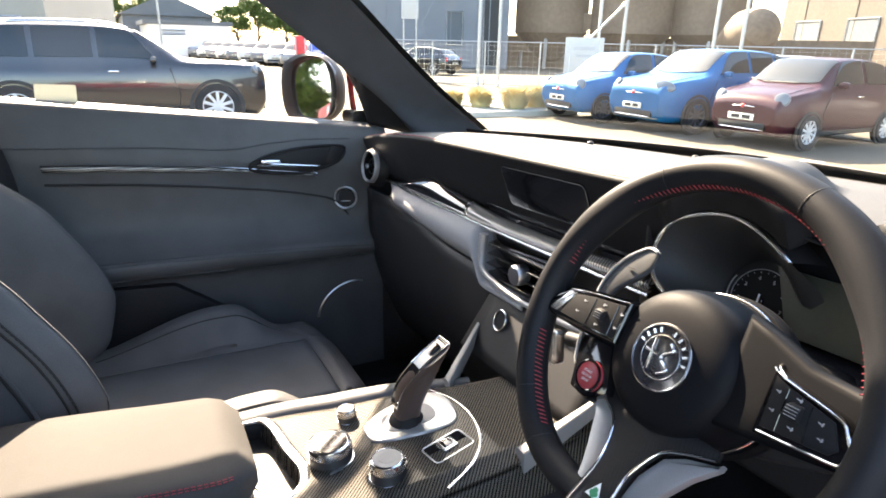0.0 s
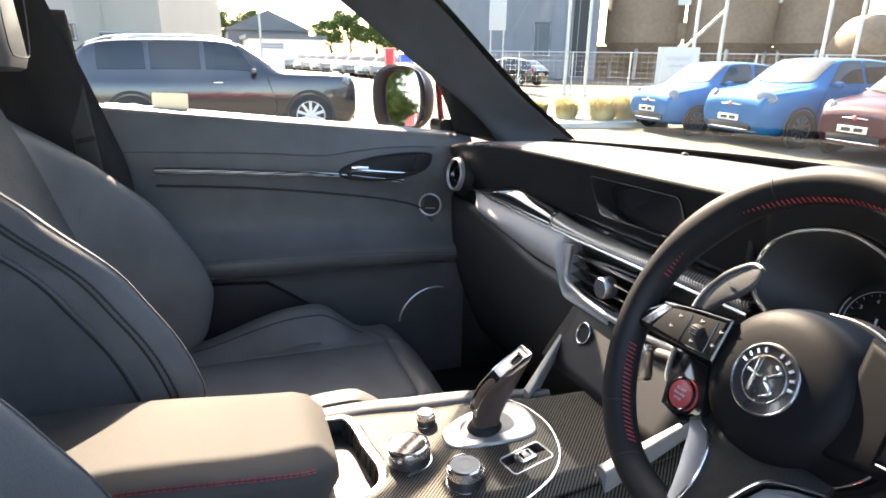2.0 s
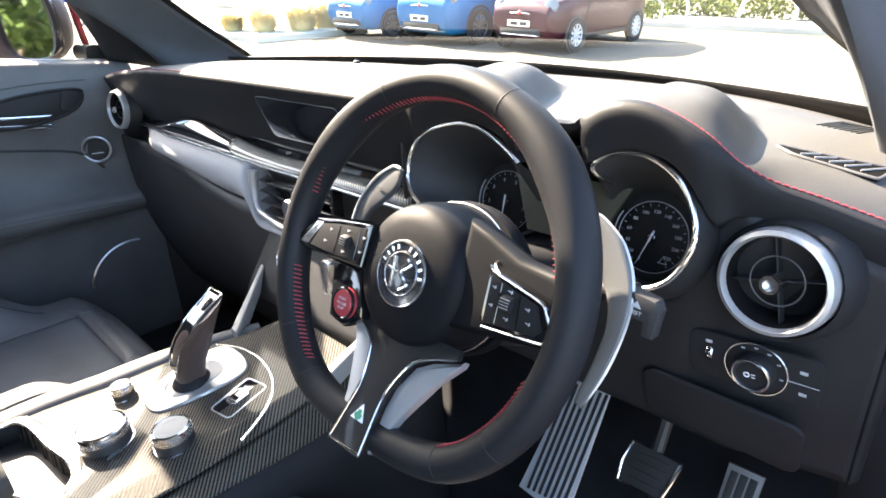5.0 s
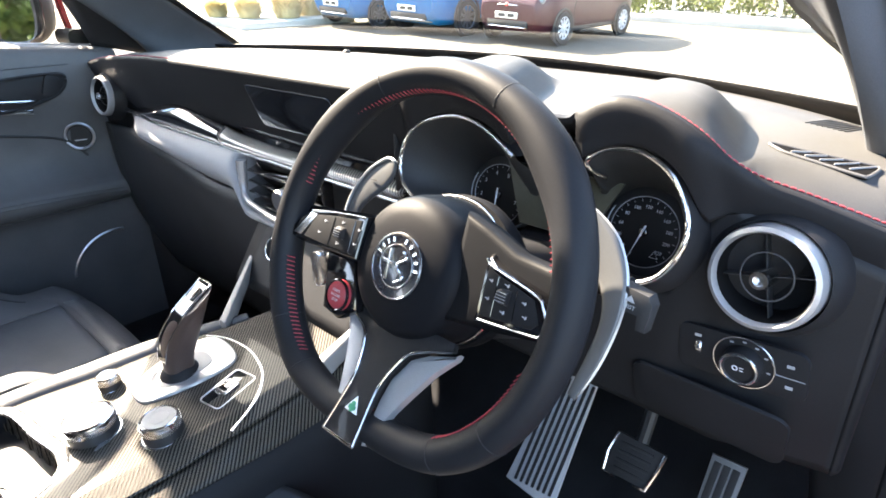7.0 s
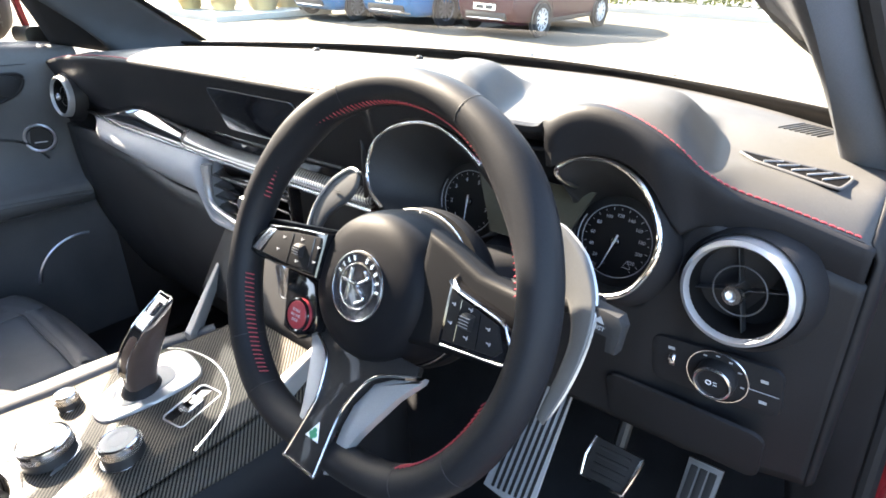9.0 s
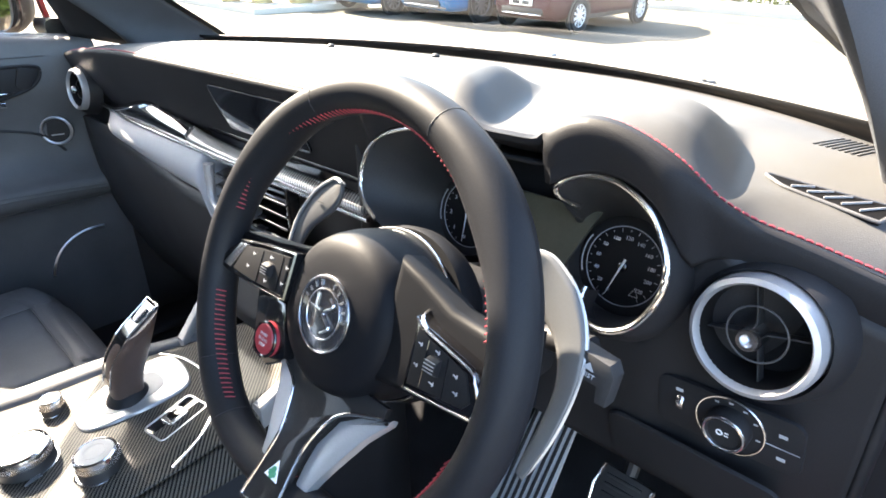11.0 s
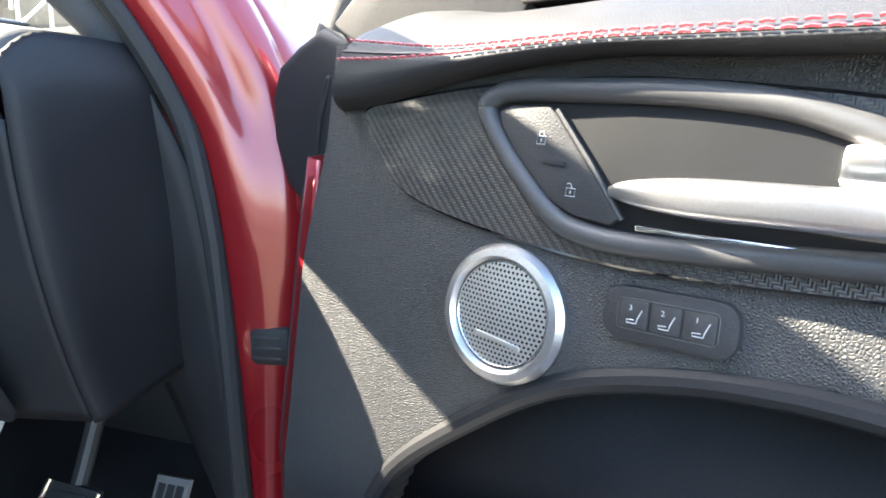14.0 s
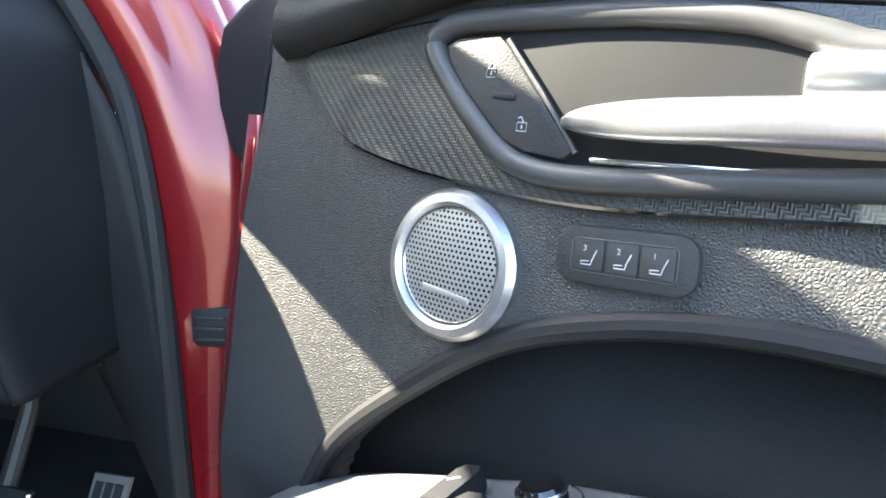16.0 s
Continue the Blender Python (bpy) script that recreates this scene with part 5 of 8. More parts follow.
def build_shifter():
    z = con_z(-0.02)
    s = thing("gear_selector", (0.10, -0.02, z), "leather gear selector with a gloss black head on a bright plate", "gear selector")
    out = [(0.070, -0.080), (0.104, -0.074), (0.124, -0.020), (0.130, 0.030), (0.115, 0.050), (0.070, 0.056), (0.042, 0.044), (0.034, 0.0), (0.040, -0.040), (0.054, -0.068)]
    sm = [tuple(p[:2]) for p in spline([(x, y, 0) for x, y in out], 44, True)]
    part("plate", prism(sm, 0.009, pose(0, 0, con_z(0) - 0.001, 7.4, 0, 0), 0.004, 3), ARM_METAL, s, "bright satin plate")
    part("gate", prism([tuple(p[:2]) for p in spline([(0.062, -0.050, 0), (0.100, -0.048, 0), (0.108, 0.0, 0), (0.098, 0.022, 0), (0.066, 0.020, 0), (0.054, -0.012, 0)], 30, True)], 0.0012, pose(0, 0, con_z(0) + 0.0075, 7.4, 0, 0)), GREYTRIM, s, "grey gate")
    path = spline([(0.083, -0.018, z + 0.004), (0.084, -0.017, z + 0.030), (0.090, -0.010, z + 0.062), (0.101, 0.000, z + 0.094), (0.112, 0.010, z + 0.120)], 28)

    def slice_at(i, grow=1.0):
        """The lever's cross-section: slim at the foot, broad at the head, which is cut off aslant."""
        f = i / 27
        k = mix(0.74, 1.0, ease(0, 0.7, f)) * (1 - 0.10 * ease(0.8, 1, f)) * grow
        return [path[i] + Vector((a * k, b * k, (0.10 + 0.55 * ease(0.45, 1, f)) * b * k)) for a, b in rounded(0.043, 0.050, 0.018, 5)]
    part("lever", rings([slice_at(i) for i in range(28)]), LEVER_LEATHER, s, "black leather lever tinted brown for the warm light on it")
    part("boot", lathe([(0.027, 0), (0.024, 0.006), (0.017, 0.012)], pose(0.083, -0.018, z + 0.006), 32), PLASTIC, s)

    def panel(u, v, lift):
        """The black panel up the lever's rear face and over its head."""
        f = mix(8, 27, min(1.0, v * 1.35))
        i = min(int(f), 26)
        p = path[i].lerp(path[i + 1], f - i)
        over = max(0.0, v - 1 / 1.35) / (1 - 1 / 1.35)
        k = mix(0.80, 0.95, v)
        b = mix(-0.0255 * k - lift * (1 - over), 0.0200, over)
        return p + Vector(((mix(-0.0185, 0.0125, u) - 0.0015) * k, b, (0.10 + 0.55 * ease(0.45, 1, f / 27)) * b + (0.0006 + lift) * ease(0, 0.3, over)))
    part("head", sheet(lambda u, v: panel(u, v, 0.0012), 9, 36), GLOSS, s, "gloss black panel up the lever and over its head", solid=0.001)
    part("head_trim", tube([panel(0, v / 30, 0.0014) for v in range(31)] + [panel(u / 8, 1, 0.0014) for u in range(1, 9)] + [panel(1, 1 - v / 30, 0.0014) for v in range(1, 31)], 0.0008, 7), CHROME, s, "chrome edging round the panel")
    part("release_key", prism(rounded(0.015, 0.020, 0.004), 0.003, facing(panel(0.5, 0.90, 0.001), (1, 0, 0), (0, -0.55, 0.84)), 0.001), GLOSS, s, "gloss black release key")
    part("stitching", stitches([p + Vector((0.0140, -0.0055, 0)) for p in path[3:22]], 0.003, 0.003, 0.0007, up=(1, 0, 0)), RED_THREAD, s, "red stitching down the lever")
    b = thing("parking_brake_switch", (0.168, 0.006, con_z(0.006)), "gloss black parking brake switch with a bright key", "switch")
    q = pose(0.168, 0.006, con_z(0.006), 7.4, 0, 10)
    part("plate", prism(rounded(0.040, 0.066, 0.006), 0.004, q, 0.0015), GLOSS, b)
    part("key", prism(rounded(0.022, 0.026, 0.004), 0.006, q @ pose(-0.002, 0.0, 0.002), 0.002), CHROME, b, "bright key")
    part("key_face", prism(rounded(0.013, 0.015, 0.002), 0.001, q @ pose(-0.002, 0.0, 0.008), 0.0003), GLOSS, b)
    part("frame", tube([q @ Vector((x, y, 0.004)) for x, y in rounded(0.038, 0.064, 0.006)], 0.0012, 6, True), SILVER, b)


build_shifter()


def build_armrest():
    a = thing("armrest", (0.05, -0.5, 0.78), "black leather centre armrest with red stitching along its sides", "armrest")

    def shape(u, v):
        y = mix(-0.238, -0.80, v)
        q = u * 2 * math.pi
        w, h = 0.112, 0.032
        front = 1 - 0.55 * (1 - ease(0.0, 0.06, v)) ** 2
        cx, cz = 0.052, 0.830 + 0.022 * ease(0.0, 0.5, v)
        sx, sz = math.copysign(abs(math.cos(q)) ** 0.35, math.cos(q)), math.copysign(abs(math.sin(q)) ** 0.5, math.sin(q))
        nose = max(0.0, 1 - (-0.238 - y) / 0.050)
        return (cx + w * sx * (1 - 0.32 * nose ** 2.4), y, cz + h * sz * front + 0.006 * math.sin(math.pi * u * 2) * 0)
    v, f = sheet(shape, 56, 30, True)
    f.append(tuple(i * 30 for i in range(56)))
    part("lid", (v, f), ARM_LEATHER, a, "padded leather lid")
    for deg in (34, 40):
        path = [Vector(shape(deg / 360, mix(0.055, 1.0, k / 40))) + Vector((0.0006, 0, 0.0006)) for k in range(41)]
        part("stitching", stitches(path, 0.0046, 0.0022, 0.0007), RED_THREAD, a, "red stitching")
    part("seam_groove", tube([Vector(shape(37 / 360, mix(0.055, 1.0, k / 40))) for k in range(41)], 0.0008, 5), DARK, a)
    part("box", block((0.205, 0.56, 0.06), pose(0.052, -0.53, 0.772), 0.01), PLASTIC, a, "black box body")


build_armrest()


# ---- seats ----
def build_seat(xc, oy, dz, label, thread):
    s = thing("bucket_seat", (xc, -0.40 + oy, 0.45 + dz), label, "seat", group="front seats")
    crest_line = spline([(-0.445, 0, 0.66), (-0.425, 0, 0.74), (-0.408, 0, 0.82), (-0.414, 0, 0.86), (-0.437, 0, 0.92), (-0.472, 0, 0.98), (-0.512, 0, 1.04), (-0.577, 0, 1.10), (-0.620, 0, 1.14), (-0.665, 0, 1.175), (-0.712, 0, 1.22), (-0.738, 0, 1.28), (-0.758, 0, 1.34)], 120)
    wide_line = spline([(0.275, 0, 0.66), (0.277, 0, 0.80), (0.277, 0, 1.00), (0.272, 0, 1.10), (0.255, 0, 1.17), (0.215, 0, 1.22), (0.180, 0, 1.27), (0.152, 0, 1.32), (0.130, 0, 1.34)], 120)

    def along(line, z):
        return min(line, key=lambda p: abs(p.z - z)).x if not line[0].z < z < line[-1].z else next(mix(p.x, q.x, (z - p.z) / max(1e-6, q.z - p.z)) for p, q in zip(line, line[1:]) if p.z <= z <= q.z)

    def middle(z):
        return -0.655 - 0.26 * (z - 1.0) + 0.020 * math.exp(-((z - 0.86) / 0.12) ** 2)

    def front(q, z):
        """How far ahead the backrest lies at the share q of its half width."""
        q, c, m = abs(q), along(crest_line, z), middle(z)
        c = max(c, m - 0.01)
        y = mix(m, c, ease(0.50, 0.88, q) ** 1.15)
        return y - 0.034 * max(0.0, (q - 0.88) / 0.12) ** 2.2

    def rear(z):
        return middle(z) - 0.115 + 0.03 * ease(1.20, 1.34, z)

    def slab(qs, z0, z1, nv, back=None, close=True):
        loops = []
        for j in range(nv):
            e = j / (nv - 1)
            z = mix(z0, z1, e)
            w = along(wide_line, z)
            tuck = 0.030 * (max(0.0, 1 - e * 9) ** 2 + max(0.0, 1 - (1 - e) * 9) ** 2)
            loop = [Vector((xc + w * q, front(q, z) - tuck + oy, z + dz)) for q in qs]
            r = rear(z) + 0.5 * tuck if back is None else back
            loop += [Vector((xc + w * q * 0.99, mix(front(q, z) - 0.05, r, 0.5 if k in (0, len(qs) - 1) else 1.0) + oy, z + dz)) for k, q in reversed(list(enumerate(qs)))]
            loops.append(loop)
        return rings(loops)
    part("back_centre", slab([mix(-0.53, 0.53, k / 16) for k in range(17)], 0.68, 1.335, 40), SUEDE, s, "dark suede backrest centre")
    for side in (-1, 1):
        qs = [0.52, 0.56, 0.60, 0.65, 0.70, 0.75, 0.80, 0.84, 0.88, 0.91, 0.94, 0.965, 0.985, 1.0]
        part("back_bolster", slab([side * q for q in (qs if side > 0 else qs[::-1])], 0.68, 1.25, 60), SEAT_LEATHER, s, "black leather backrest bolster")

        def on_side(z, behind, proud):
            """A point on the outer flank, so far behind the bolster's crest."""
            w = along(wide_line, z)
            return (xc + side * (w + proud), front(1.0, z) + 0.034 - behind + oy, z + dz)
        zs = [mix(0.76, 1.17, k / 60) for k in range(61)]
        for b in (0.030, 0.040):
            part("seam_groove", tube([on_side(z, b + 0.006, 0.0002) for z in zs], 0.0020, 6), RUBBER, s)
        part("stitching", stitches([on_side(z, 0.037, 0.0012) for z in zs], 0.005, 0.003, 0.0007, up=(side, 0, 0)), thread, s, "seam stitching")
        part("piping", tube([on_side(z, 0.088 - 0.02 * abs(z - 1.0), 0.0006) for z in zs], 0.0030, 8), LEATHER, s, "piping on the flank")
        part("seam_groove", tube([on_side(z, 0.093 - 0.02 * abs(z - 1.0), 0.0002) for z in zs], 0.0028, 6), RUBBER, s)
        part("piping", tube([(xc + side * along(wide_line, z) * 0.90, front(0.90, z) + 0.0005 + oy, z + dz) for z in zs], 0.0012, 6), DARK_THREAD, s)
    part("headrest", rings([[Vector((xc - 0.02 + a * k, -0.705 - 0.10 * (z - 1.33) + b * k + oy, z + dz)) for a, b in rounded(0.150, 0.100, 0.035, 6)] for z, k in ((1.322, 0.72), (1.328, 0.88), (1.342, 0.97), (1.40, 1.0), (1.48, 1.0), (1.515, 0.94), (1.53, 0.8), (1.535, 0.6))]), LEATHER, s, "black leather head restraint")
    part("headrest_seam", tube([(xc - 0.02 + 0.066 * e, -0.655 + oy, 1.345 + 0.10 * abs(e) ** 8 + dz) for e in (k / 10 - 1 for k in range(21))], 0.0012, 6), thread, s)

    # cushion
    def cz(x, y):
        q = abs(x) / 0.275
        rise = ease(-0.52, -0.20, y) * (1 - ease(-0.17, -0.045, y))
        z = 0.693 + 0.078 * ease(0.50, 0.80, q) * rise - 0.055 * ease(0.88, 1.0, q) ** 2
        z -= 0.030 * ease(-0.01, 0.065, y) ** 2
        return z - 0.004 * math.exp(-((q - 0.52) / 0.05) ** 2)

    def cushion(u, v, q0, q1, front_y=None):
        x, y = mix(q0, q1, u) * 0.275, mix(-0.56, (0.055 - 0.075 * abs(mix(q0, q1, u)) ** 3.5) if front_y is None else front_y, v)
        return (xc + x, y, cz(x, y) + dz)
    def cushion_front(q, v):
        x, y = q * 0.275, mix(-0.014, 0.055 - 0.075 * abs(q) ** 3.5, v)
        return (xc + x, y, cz(x, y) + dz + 0.006 * math.sin(math.pi * min(1, v * 1.6)))
    part("cushion_centre", sheet(lambda u, v: cushion(u, v, -0.515, 0.515, -0.012), 21, 32), PERFORATED, s, "dark fabric cushion centre", solid=0.10)
    part("cushion_roll", sheet(lambda u, v: cushion_front(mix(-0.515, 0.515, u), v), 21, 12), LEATHER, s, "leather front roll of the cushion", solid=0.08)
    part("cushion_piping", tube([Vector(cushion(k / 20, 1.0, -0.515, 0.515, -0.012)) + Vector((0, 0, 0.001)) for k in range(21)], 0.0022, 6), DARK_THREAD, s)
    for side in (-1, 1):
        part("cushion_bolster", sheet(lambda u, v, side=side: cushion(u, v, side * 0.51, side * 1.0) if side > 0 else cushion(u, v, -1.0, -0.51), 19, 40), SEAT_LEATHER, s, "black leather cushion bolster", solid=0.12)
        part("bolster_piping", tube([(xc + side * 0.275 * 0.72, y, cz(0.275 * 0.72, y) + dz + 0.0006) for y in (mix(-0.46, -0.06, k / 40) for k in range(41))], 0.0014, 6), RUBBER, s)
    part("cushion_front", sheet(lambda u, v: (xc + mix(-0.26, 0.26, u), 0.045 - 0.05 * v - 0.065 * abs(2 * u - 1) ** 3.5, mix(cz(mix(-0.26, 0.26, u), 0.03), 0.52, v) + dz), 15, 8), SEAT_LEATHER, s, solid=0.05)
    part("seat_base", block((0.50, 0.50, 0.16), pose(xc, -0.27, 0.52 + dz), 0.02), PLASTIC, s, "black plastic seat base")
    return s


build_seat(-0.405, 0.0, 0.0, "black leather and suede passenger seat with grey seams", DARK_THREAD)
build_seat(0.485, -0.03, 0.015, "black leather driver seat with raised bolsters and red seams", RED_THREAD)


# ---- doors ----
def build_left_door():
    t = thing("passenger_door", (-0.82, -0.1, 0.35), "closed passenger door with black stitched panel and carbon strip", "car door")
    XP = [(1.181, -0.850), (1.179, -0.825), (1.170, -0.808), (1.145, -0.800), (1.10, -0.792), (1.06, -0.790), (1.00, -0.802), (0.93, -0.800), (0.885, -0.770), (0.865, -0.742), (0.845, -0.738), (0.825, -0.752), (0.80, -0.790), (0.72, -0.800), (0.55, -0.805), (0.40, -0.81)]
    prof = spline([(x, 0, z) for z, x in XP], 70)

    def lift(y, z):
        """The belt line climbs towards the rear."""
        return z + 0.075 * ease(0.75, 1.18, z) * ((0.24 - y) / 0.83)
    part("panel", sheet(lambda u, v: (prof[round(v * 69)].x, mix(0.31, -0.66, u), lift(mix(0.31, -0.66, u), prof[round(v * 69)].z)), 50, 70), LEATHER, t, "black door panel with armrest")
    part("kick_panel", sheet(lambda u, v: (mix(-0.80, -0.76, u), mix(0.29, 0.66, u), mix(0.40, 1.10, v)), 6, 6), DARK, t, solid=0.01)
    # trim strip and handle recess
    strip = [(-0.52, 1.104), (-0.40, 1.099), (-0.25, 1.088), (-0.12, 1.078), (0.0, 1.062), (0.10, 1.050)]
    sp = spline([(0, y, z) for y, z in strip], 40)
    part("carbon_strip", sheet(lambda u, v: (-0.784 + 0.002 * math.sin(math.pi * v), sp[round(u * 39)].y, sp[round(u * 39)].z + mix(-0.010, 0.006, v) * (0.35 + 0.65 * math.sin(math.pi * min(1, u + 0.3)))), 40, 5), CARBON_TRIM, t, "lacquered carbon strip", solid=0.004)
    part("strip_edge", tube([(-0.7815, p.y, p.z + 0.006) for p in sp], 0.0016, 6), CHROME, t)
    lens = spline([(0, -0.075, 1.083), (0, -0.03, 1.108), (0, 0.06, 1.126), (0, 0.165, 1.128), (0, 0.180, 1.110), (0, 0.150, 1.080), (0, 0.06, 1.060), (0, -0.04, 1.066)], 48, True)
    m = facing((-0.786, 0, 0), (0, 1, 0), (1, 0, 0))
    part("handle_recess", prism([(p.y, p.z) for p in lens], 0.004, m, 0.001), PLASTIC, t, "dark handle recess")
    part("recess_frame", tube([(-0.781, p.y, p.z) for p in lens], 0.0035, 8, True), PLASTIC, t)
    part("door_handle", tube(spline([(-0.770, -0.055, 1.086), (-0.762, -0.03, 1.090), (-0.760, 0.03, 1.085), (-0.763, 0.09, 1.079), (-0.772, 0.115, 1.077)], 24), [0.0020 + 0.0035 * math.sin(math.pi * min(1, 0.25 + i / 30)) for i in range(24)], 10, flat=0.8), CHROME, t, "satin chrome door handle")
    part("handle_grip", block((0.010, 0.050, 0.011), pose(-0.772, -0.022, 1.095, -4, 0, 0), 0.004), CHROME, t)
    part("lock_switch", prism(rounded(0.030, 0.046, 0.008), 0.004, m @ pose(0.148, 1.103, 0.004, 0, 0, -20), 0.001), PLASTIC, t)
    # creases and stitched lines
    for pts, r in (([(-0.52, 1.066), (-0.30, 1.050), (-0.05, 1.020), (0.10, 0.992), (0.16, 0.968), (0.19, 0.930)], 0.0035), ([(-0.49, 0.872), (-0.20, 0.866), (0.10, 0.853), (0.24, 0.842)], 0.0015), ([(-0.49, 0.880), (-0.20, 0.874), (0.10, 0.861), (0.24, 0.850)], 0.0015), ([(-0.50, 0.832), (-0.20, 0.826), (0.10, 0.815), (0.24, 0.806)], 0.002), ([(-0.60, 1.150), (-0.30, 1.140), (-0.12, 1.128), (-0.03, 1.138), (0.08, 1.146), (0.20, 1.144)], 0.002)):
        line = spline([(0, y, z) for y, z in pts], 40)

        def depth(y, z):
            best = min(prof, key=lambda p: abs(lift(y, p.z) - z))
            return best.x
        part("crease", tube([(depth(p.y, p.z) + 0.0005, p.y, p.z) for p in line], r, 6), DARK if r > 0.003 else DARK_THREAD, t)
    # small speaker by the dashboard and large one below
    mm = facing((-0.800, 0.184, 0.980), (0, 1, 0), (0.93, -0.36, 0.02))
    sp1 = part("tweeter", lathe([(0.031, 0), (0.031, 0.006), (0.028, 0.008), (0.025, 0.006), (0.0245, 0.004), (0, 0.0035)], mm, 48), PLASTIC, t, "round dark tweeter")
    part("tweeter_ring", ring(0.0300, 0.0034, mm @ pose(0, 0, 0.007), 48, 8), SILVER, sp1, "satin ring")
    part("tweeter_bar", block((0.026, 0.0025, 0.001), mm @ pose(0.0, -0.010, 0.0045), 0), GREY_MARK, sp1)
    arc = [(-0.795, 0.20 + 0.115 * math.cos(radians(a)), 0.615 + 0.115 * math.sin(radians(a))) for a in range(78, 172, 4)]
    part("speaker_trim", tube(arc, 0.003, 6), SILVER, t, "bright arc round the door speaker")
    part("pocket", prism([(-0.50, 0.45), (0.02, 0.45), (0.06, 0.56), (-0.28, 0.800), (-0.50, 0.812)], 0.03, facing((-0.792, 0, 0), (0, 1, 0), (1, 0, 0)), 0.008), PLASTIC, t, "black door pocket")
    # outer skin, belt moulding and window
    part("skin", sheet(lambda u, v: (-0.93 + 0.03 * v ** 2 - 0.02 * math.sin(math.pi * v), mix(0.44, -0.66, u), mix(0.38, 1.166 + 0.070 * u, v)), 20, 10), RED_PAINT, t, solid=0.006)
    part("belt_moulding", sheet(lambda u, v: (mix(-0.846, -0.900, v), mix(0.275, -0.62, u), lift(mix(0.275, -0.62, u), 1.179) - 0.010 + 0.003 * math.sin(math.pi * v)), 30, 5), GREYTRIM, t, "grey window sill strip", solid=0.012)
    part("window_frame", tube(spline([(-0.862, 0.298, 1.17), (-0.835, 0.218, 1.33), (-0.79, 0.045, 1.465), (-0.745, -0.12, 1.560), (-0.72, -0.40, 1.600), (-0.715, -0.70, 1.605)], 40), 0.014, 8), RUBBER, t, "black window frame")
    g = part("window_glass", sheet(lambda u, v: (mix(-0.868, -0.735, v), mix(mix(0.285, -0.10, v), -0.64, u), mix(1.18 + 0.06 * u, 1.575, v)), 8, 8), CLEAR, t, "clear side window")
    g.visible_shadow = False
    cd = part("window_card", prism(rounded(0.082, 0.046, 0.003, 2), 0.0006, facing((-0.866, -0.475, 1.262), (0, 1, -0.03), (1, 0, 0.3))), PAPER, t, "cream card on the window")
    part("sail_trim", ribbon([(-0.838, 0.274, 1.180), (-0.812, 0.229, 1.32)], [(-0.775, 0.395, 1.150), (-0.745, 0.315, 1.290)], 8, 0.004, away=(1, 0, 0)), PLASTIC, t, solid=0.006)
    return t


PAPER = material("cream_card", (0.62, 0.56, 0.42), 0.8, vary=0.08, fine=200)
build_left_door()


def mirror_parts(w, c, n, across, red_cap, gw=0.165, gh=0.125, wide=1.3, out=0.0):
    m = facing(c, across, n)
    shape = [tuple(p[:2]) for p in spline([(-0.50 * gw, -0.10 * gh, 0), (-0.46 * gw, 0.34 * gh, 0), (-0.10 * gw, 0.52 * gh, 0), (0.32 * gw, 0.47 * gh, 0), (0.50 * gw, 0.10 * gh, 0), (0.44 * gw, -0.38 * gh, 0), (0.05 * gw, -0.52 * gh, 0), (-0.36 * gw, -0.46 * gh, 0)], 40, True)]
    part("mirror_glass", prism(shape, 0.002, m), MIRROR, w, "silvered mirror glass")
    part("shroud", rings([[m @ Vector((x * k + out * ease(1.02, wide, k), y * k, d)) for x, y in shape] for d, k in ((0.001, 1.0), (0.012, 1.04), (0.016, 1.10), (0.010, mix(1.1, wide, 0.7)), (-0.010, wide), (-0.03, wide))], cap=False), BLACK_CAP, w, "black mirror surround")
    part("cap", rings([[m @ Vector((x * k + out, y * k, d)) for x, y in shape] for d, k in ((-0.025, wide * 1.005), (-0.055, wide * 0.97), (-0.095, wide * 0.80), (-0.120, wide * 0.45))]), red_cap, w, "mirror cap")
    return m


BLACK_CAP = material("dark_mirror_cap", (0.010, 0.009, 0.009), 0.5, vary=0.15, fine=600, spec=0.2)
wl = thing("door_mirror", (-0.98, 0.20, 1.27), "passenger door mirror in a black surround", "door mirror", group="door mirrors")
mirror_parts(wl, (-0.990, 0.168, 1.272), (0.62, -0.78, 0.03), (1, 0, 0), BLACK_CAP, 0.150, 0.160, 1.20, -0.034)
part("stem", rings([[Vector((x, 0.262 + a, 1.195 + b)) for a, b in rounded(0.05, 0.04, 0.016, 3)] for x in (-0.97, -0.93, -0.87)]), BLACK_CAP, wl, "black mirror foot")
part("inner_cap", rings([[Vector((-0.93 + a, y, z)) for a in (-0.012, 0.012)] + [Vector((-0.93 + a, y + 0.010, z)) for a in (0.012, -0.012)] for y, z in ((0.258, 1.195), (0.252, 1.240), (0.247, 1.290), (0.242, 1.335))]), RED_PAINT, wl, "red painted inner edge of the mirror")

# the open driver door, in its own axes: u away from the hinge, d towards the cabin
DU, DN, D0 = Vector((0.905, -0.425, 0)), Vector((-0.425, -0.905, 0)), Vector((0.986, 0.312, 0))


def dp(u, z, d=0.0):
    return D0 + DU * u + DN * (d + 0.15 * (1.06 - max(z, 0.86))) + Vector((0, 0, z))


def dm(u, z, d=0.0):
    """A frame on the door's face: x along the door, y up, z out of it."""
    return facing(dp(u, z, d), DU, DN + Vector((0, 0, 0.15)))


def flat(points, d=0.0, n=40, closed=True):
    return [dp(p.x, p.y, d) for p in spline([(u, z, 0) for u, z in points], n, closed)]


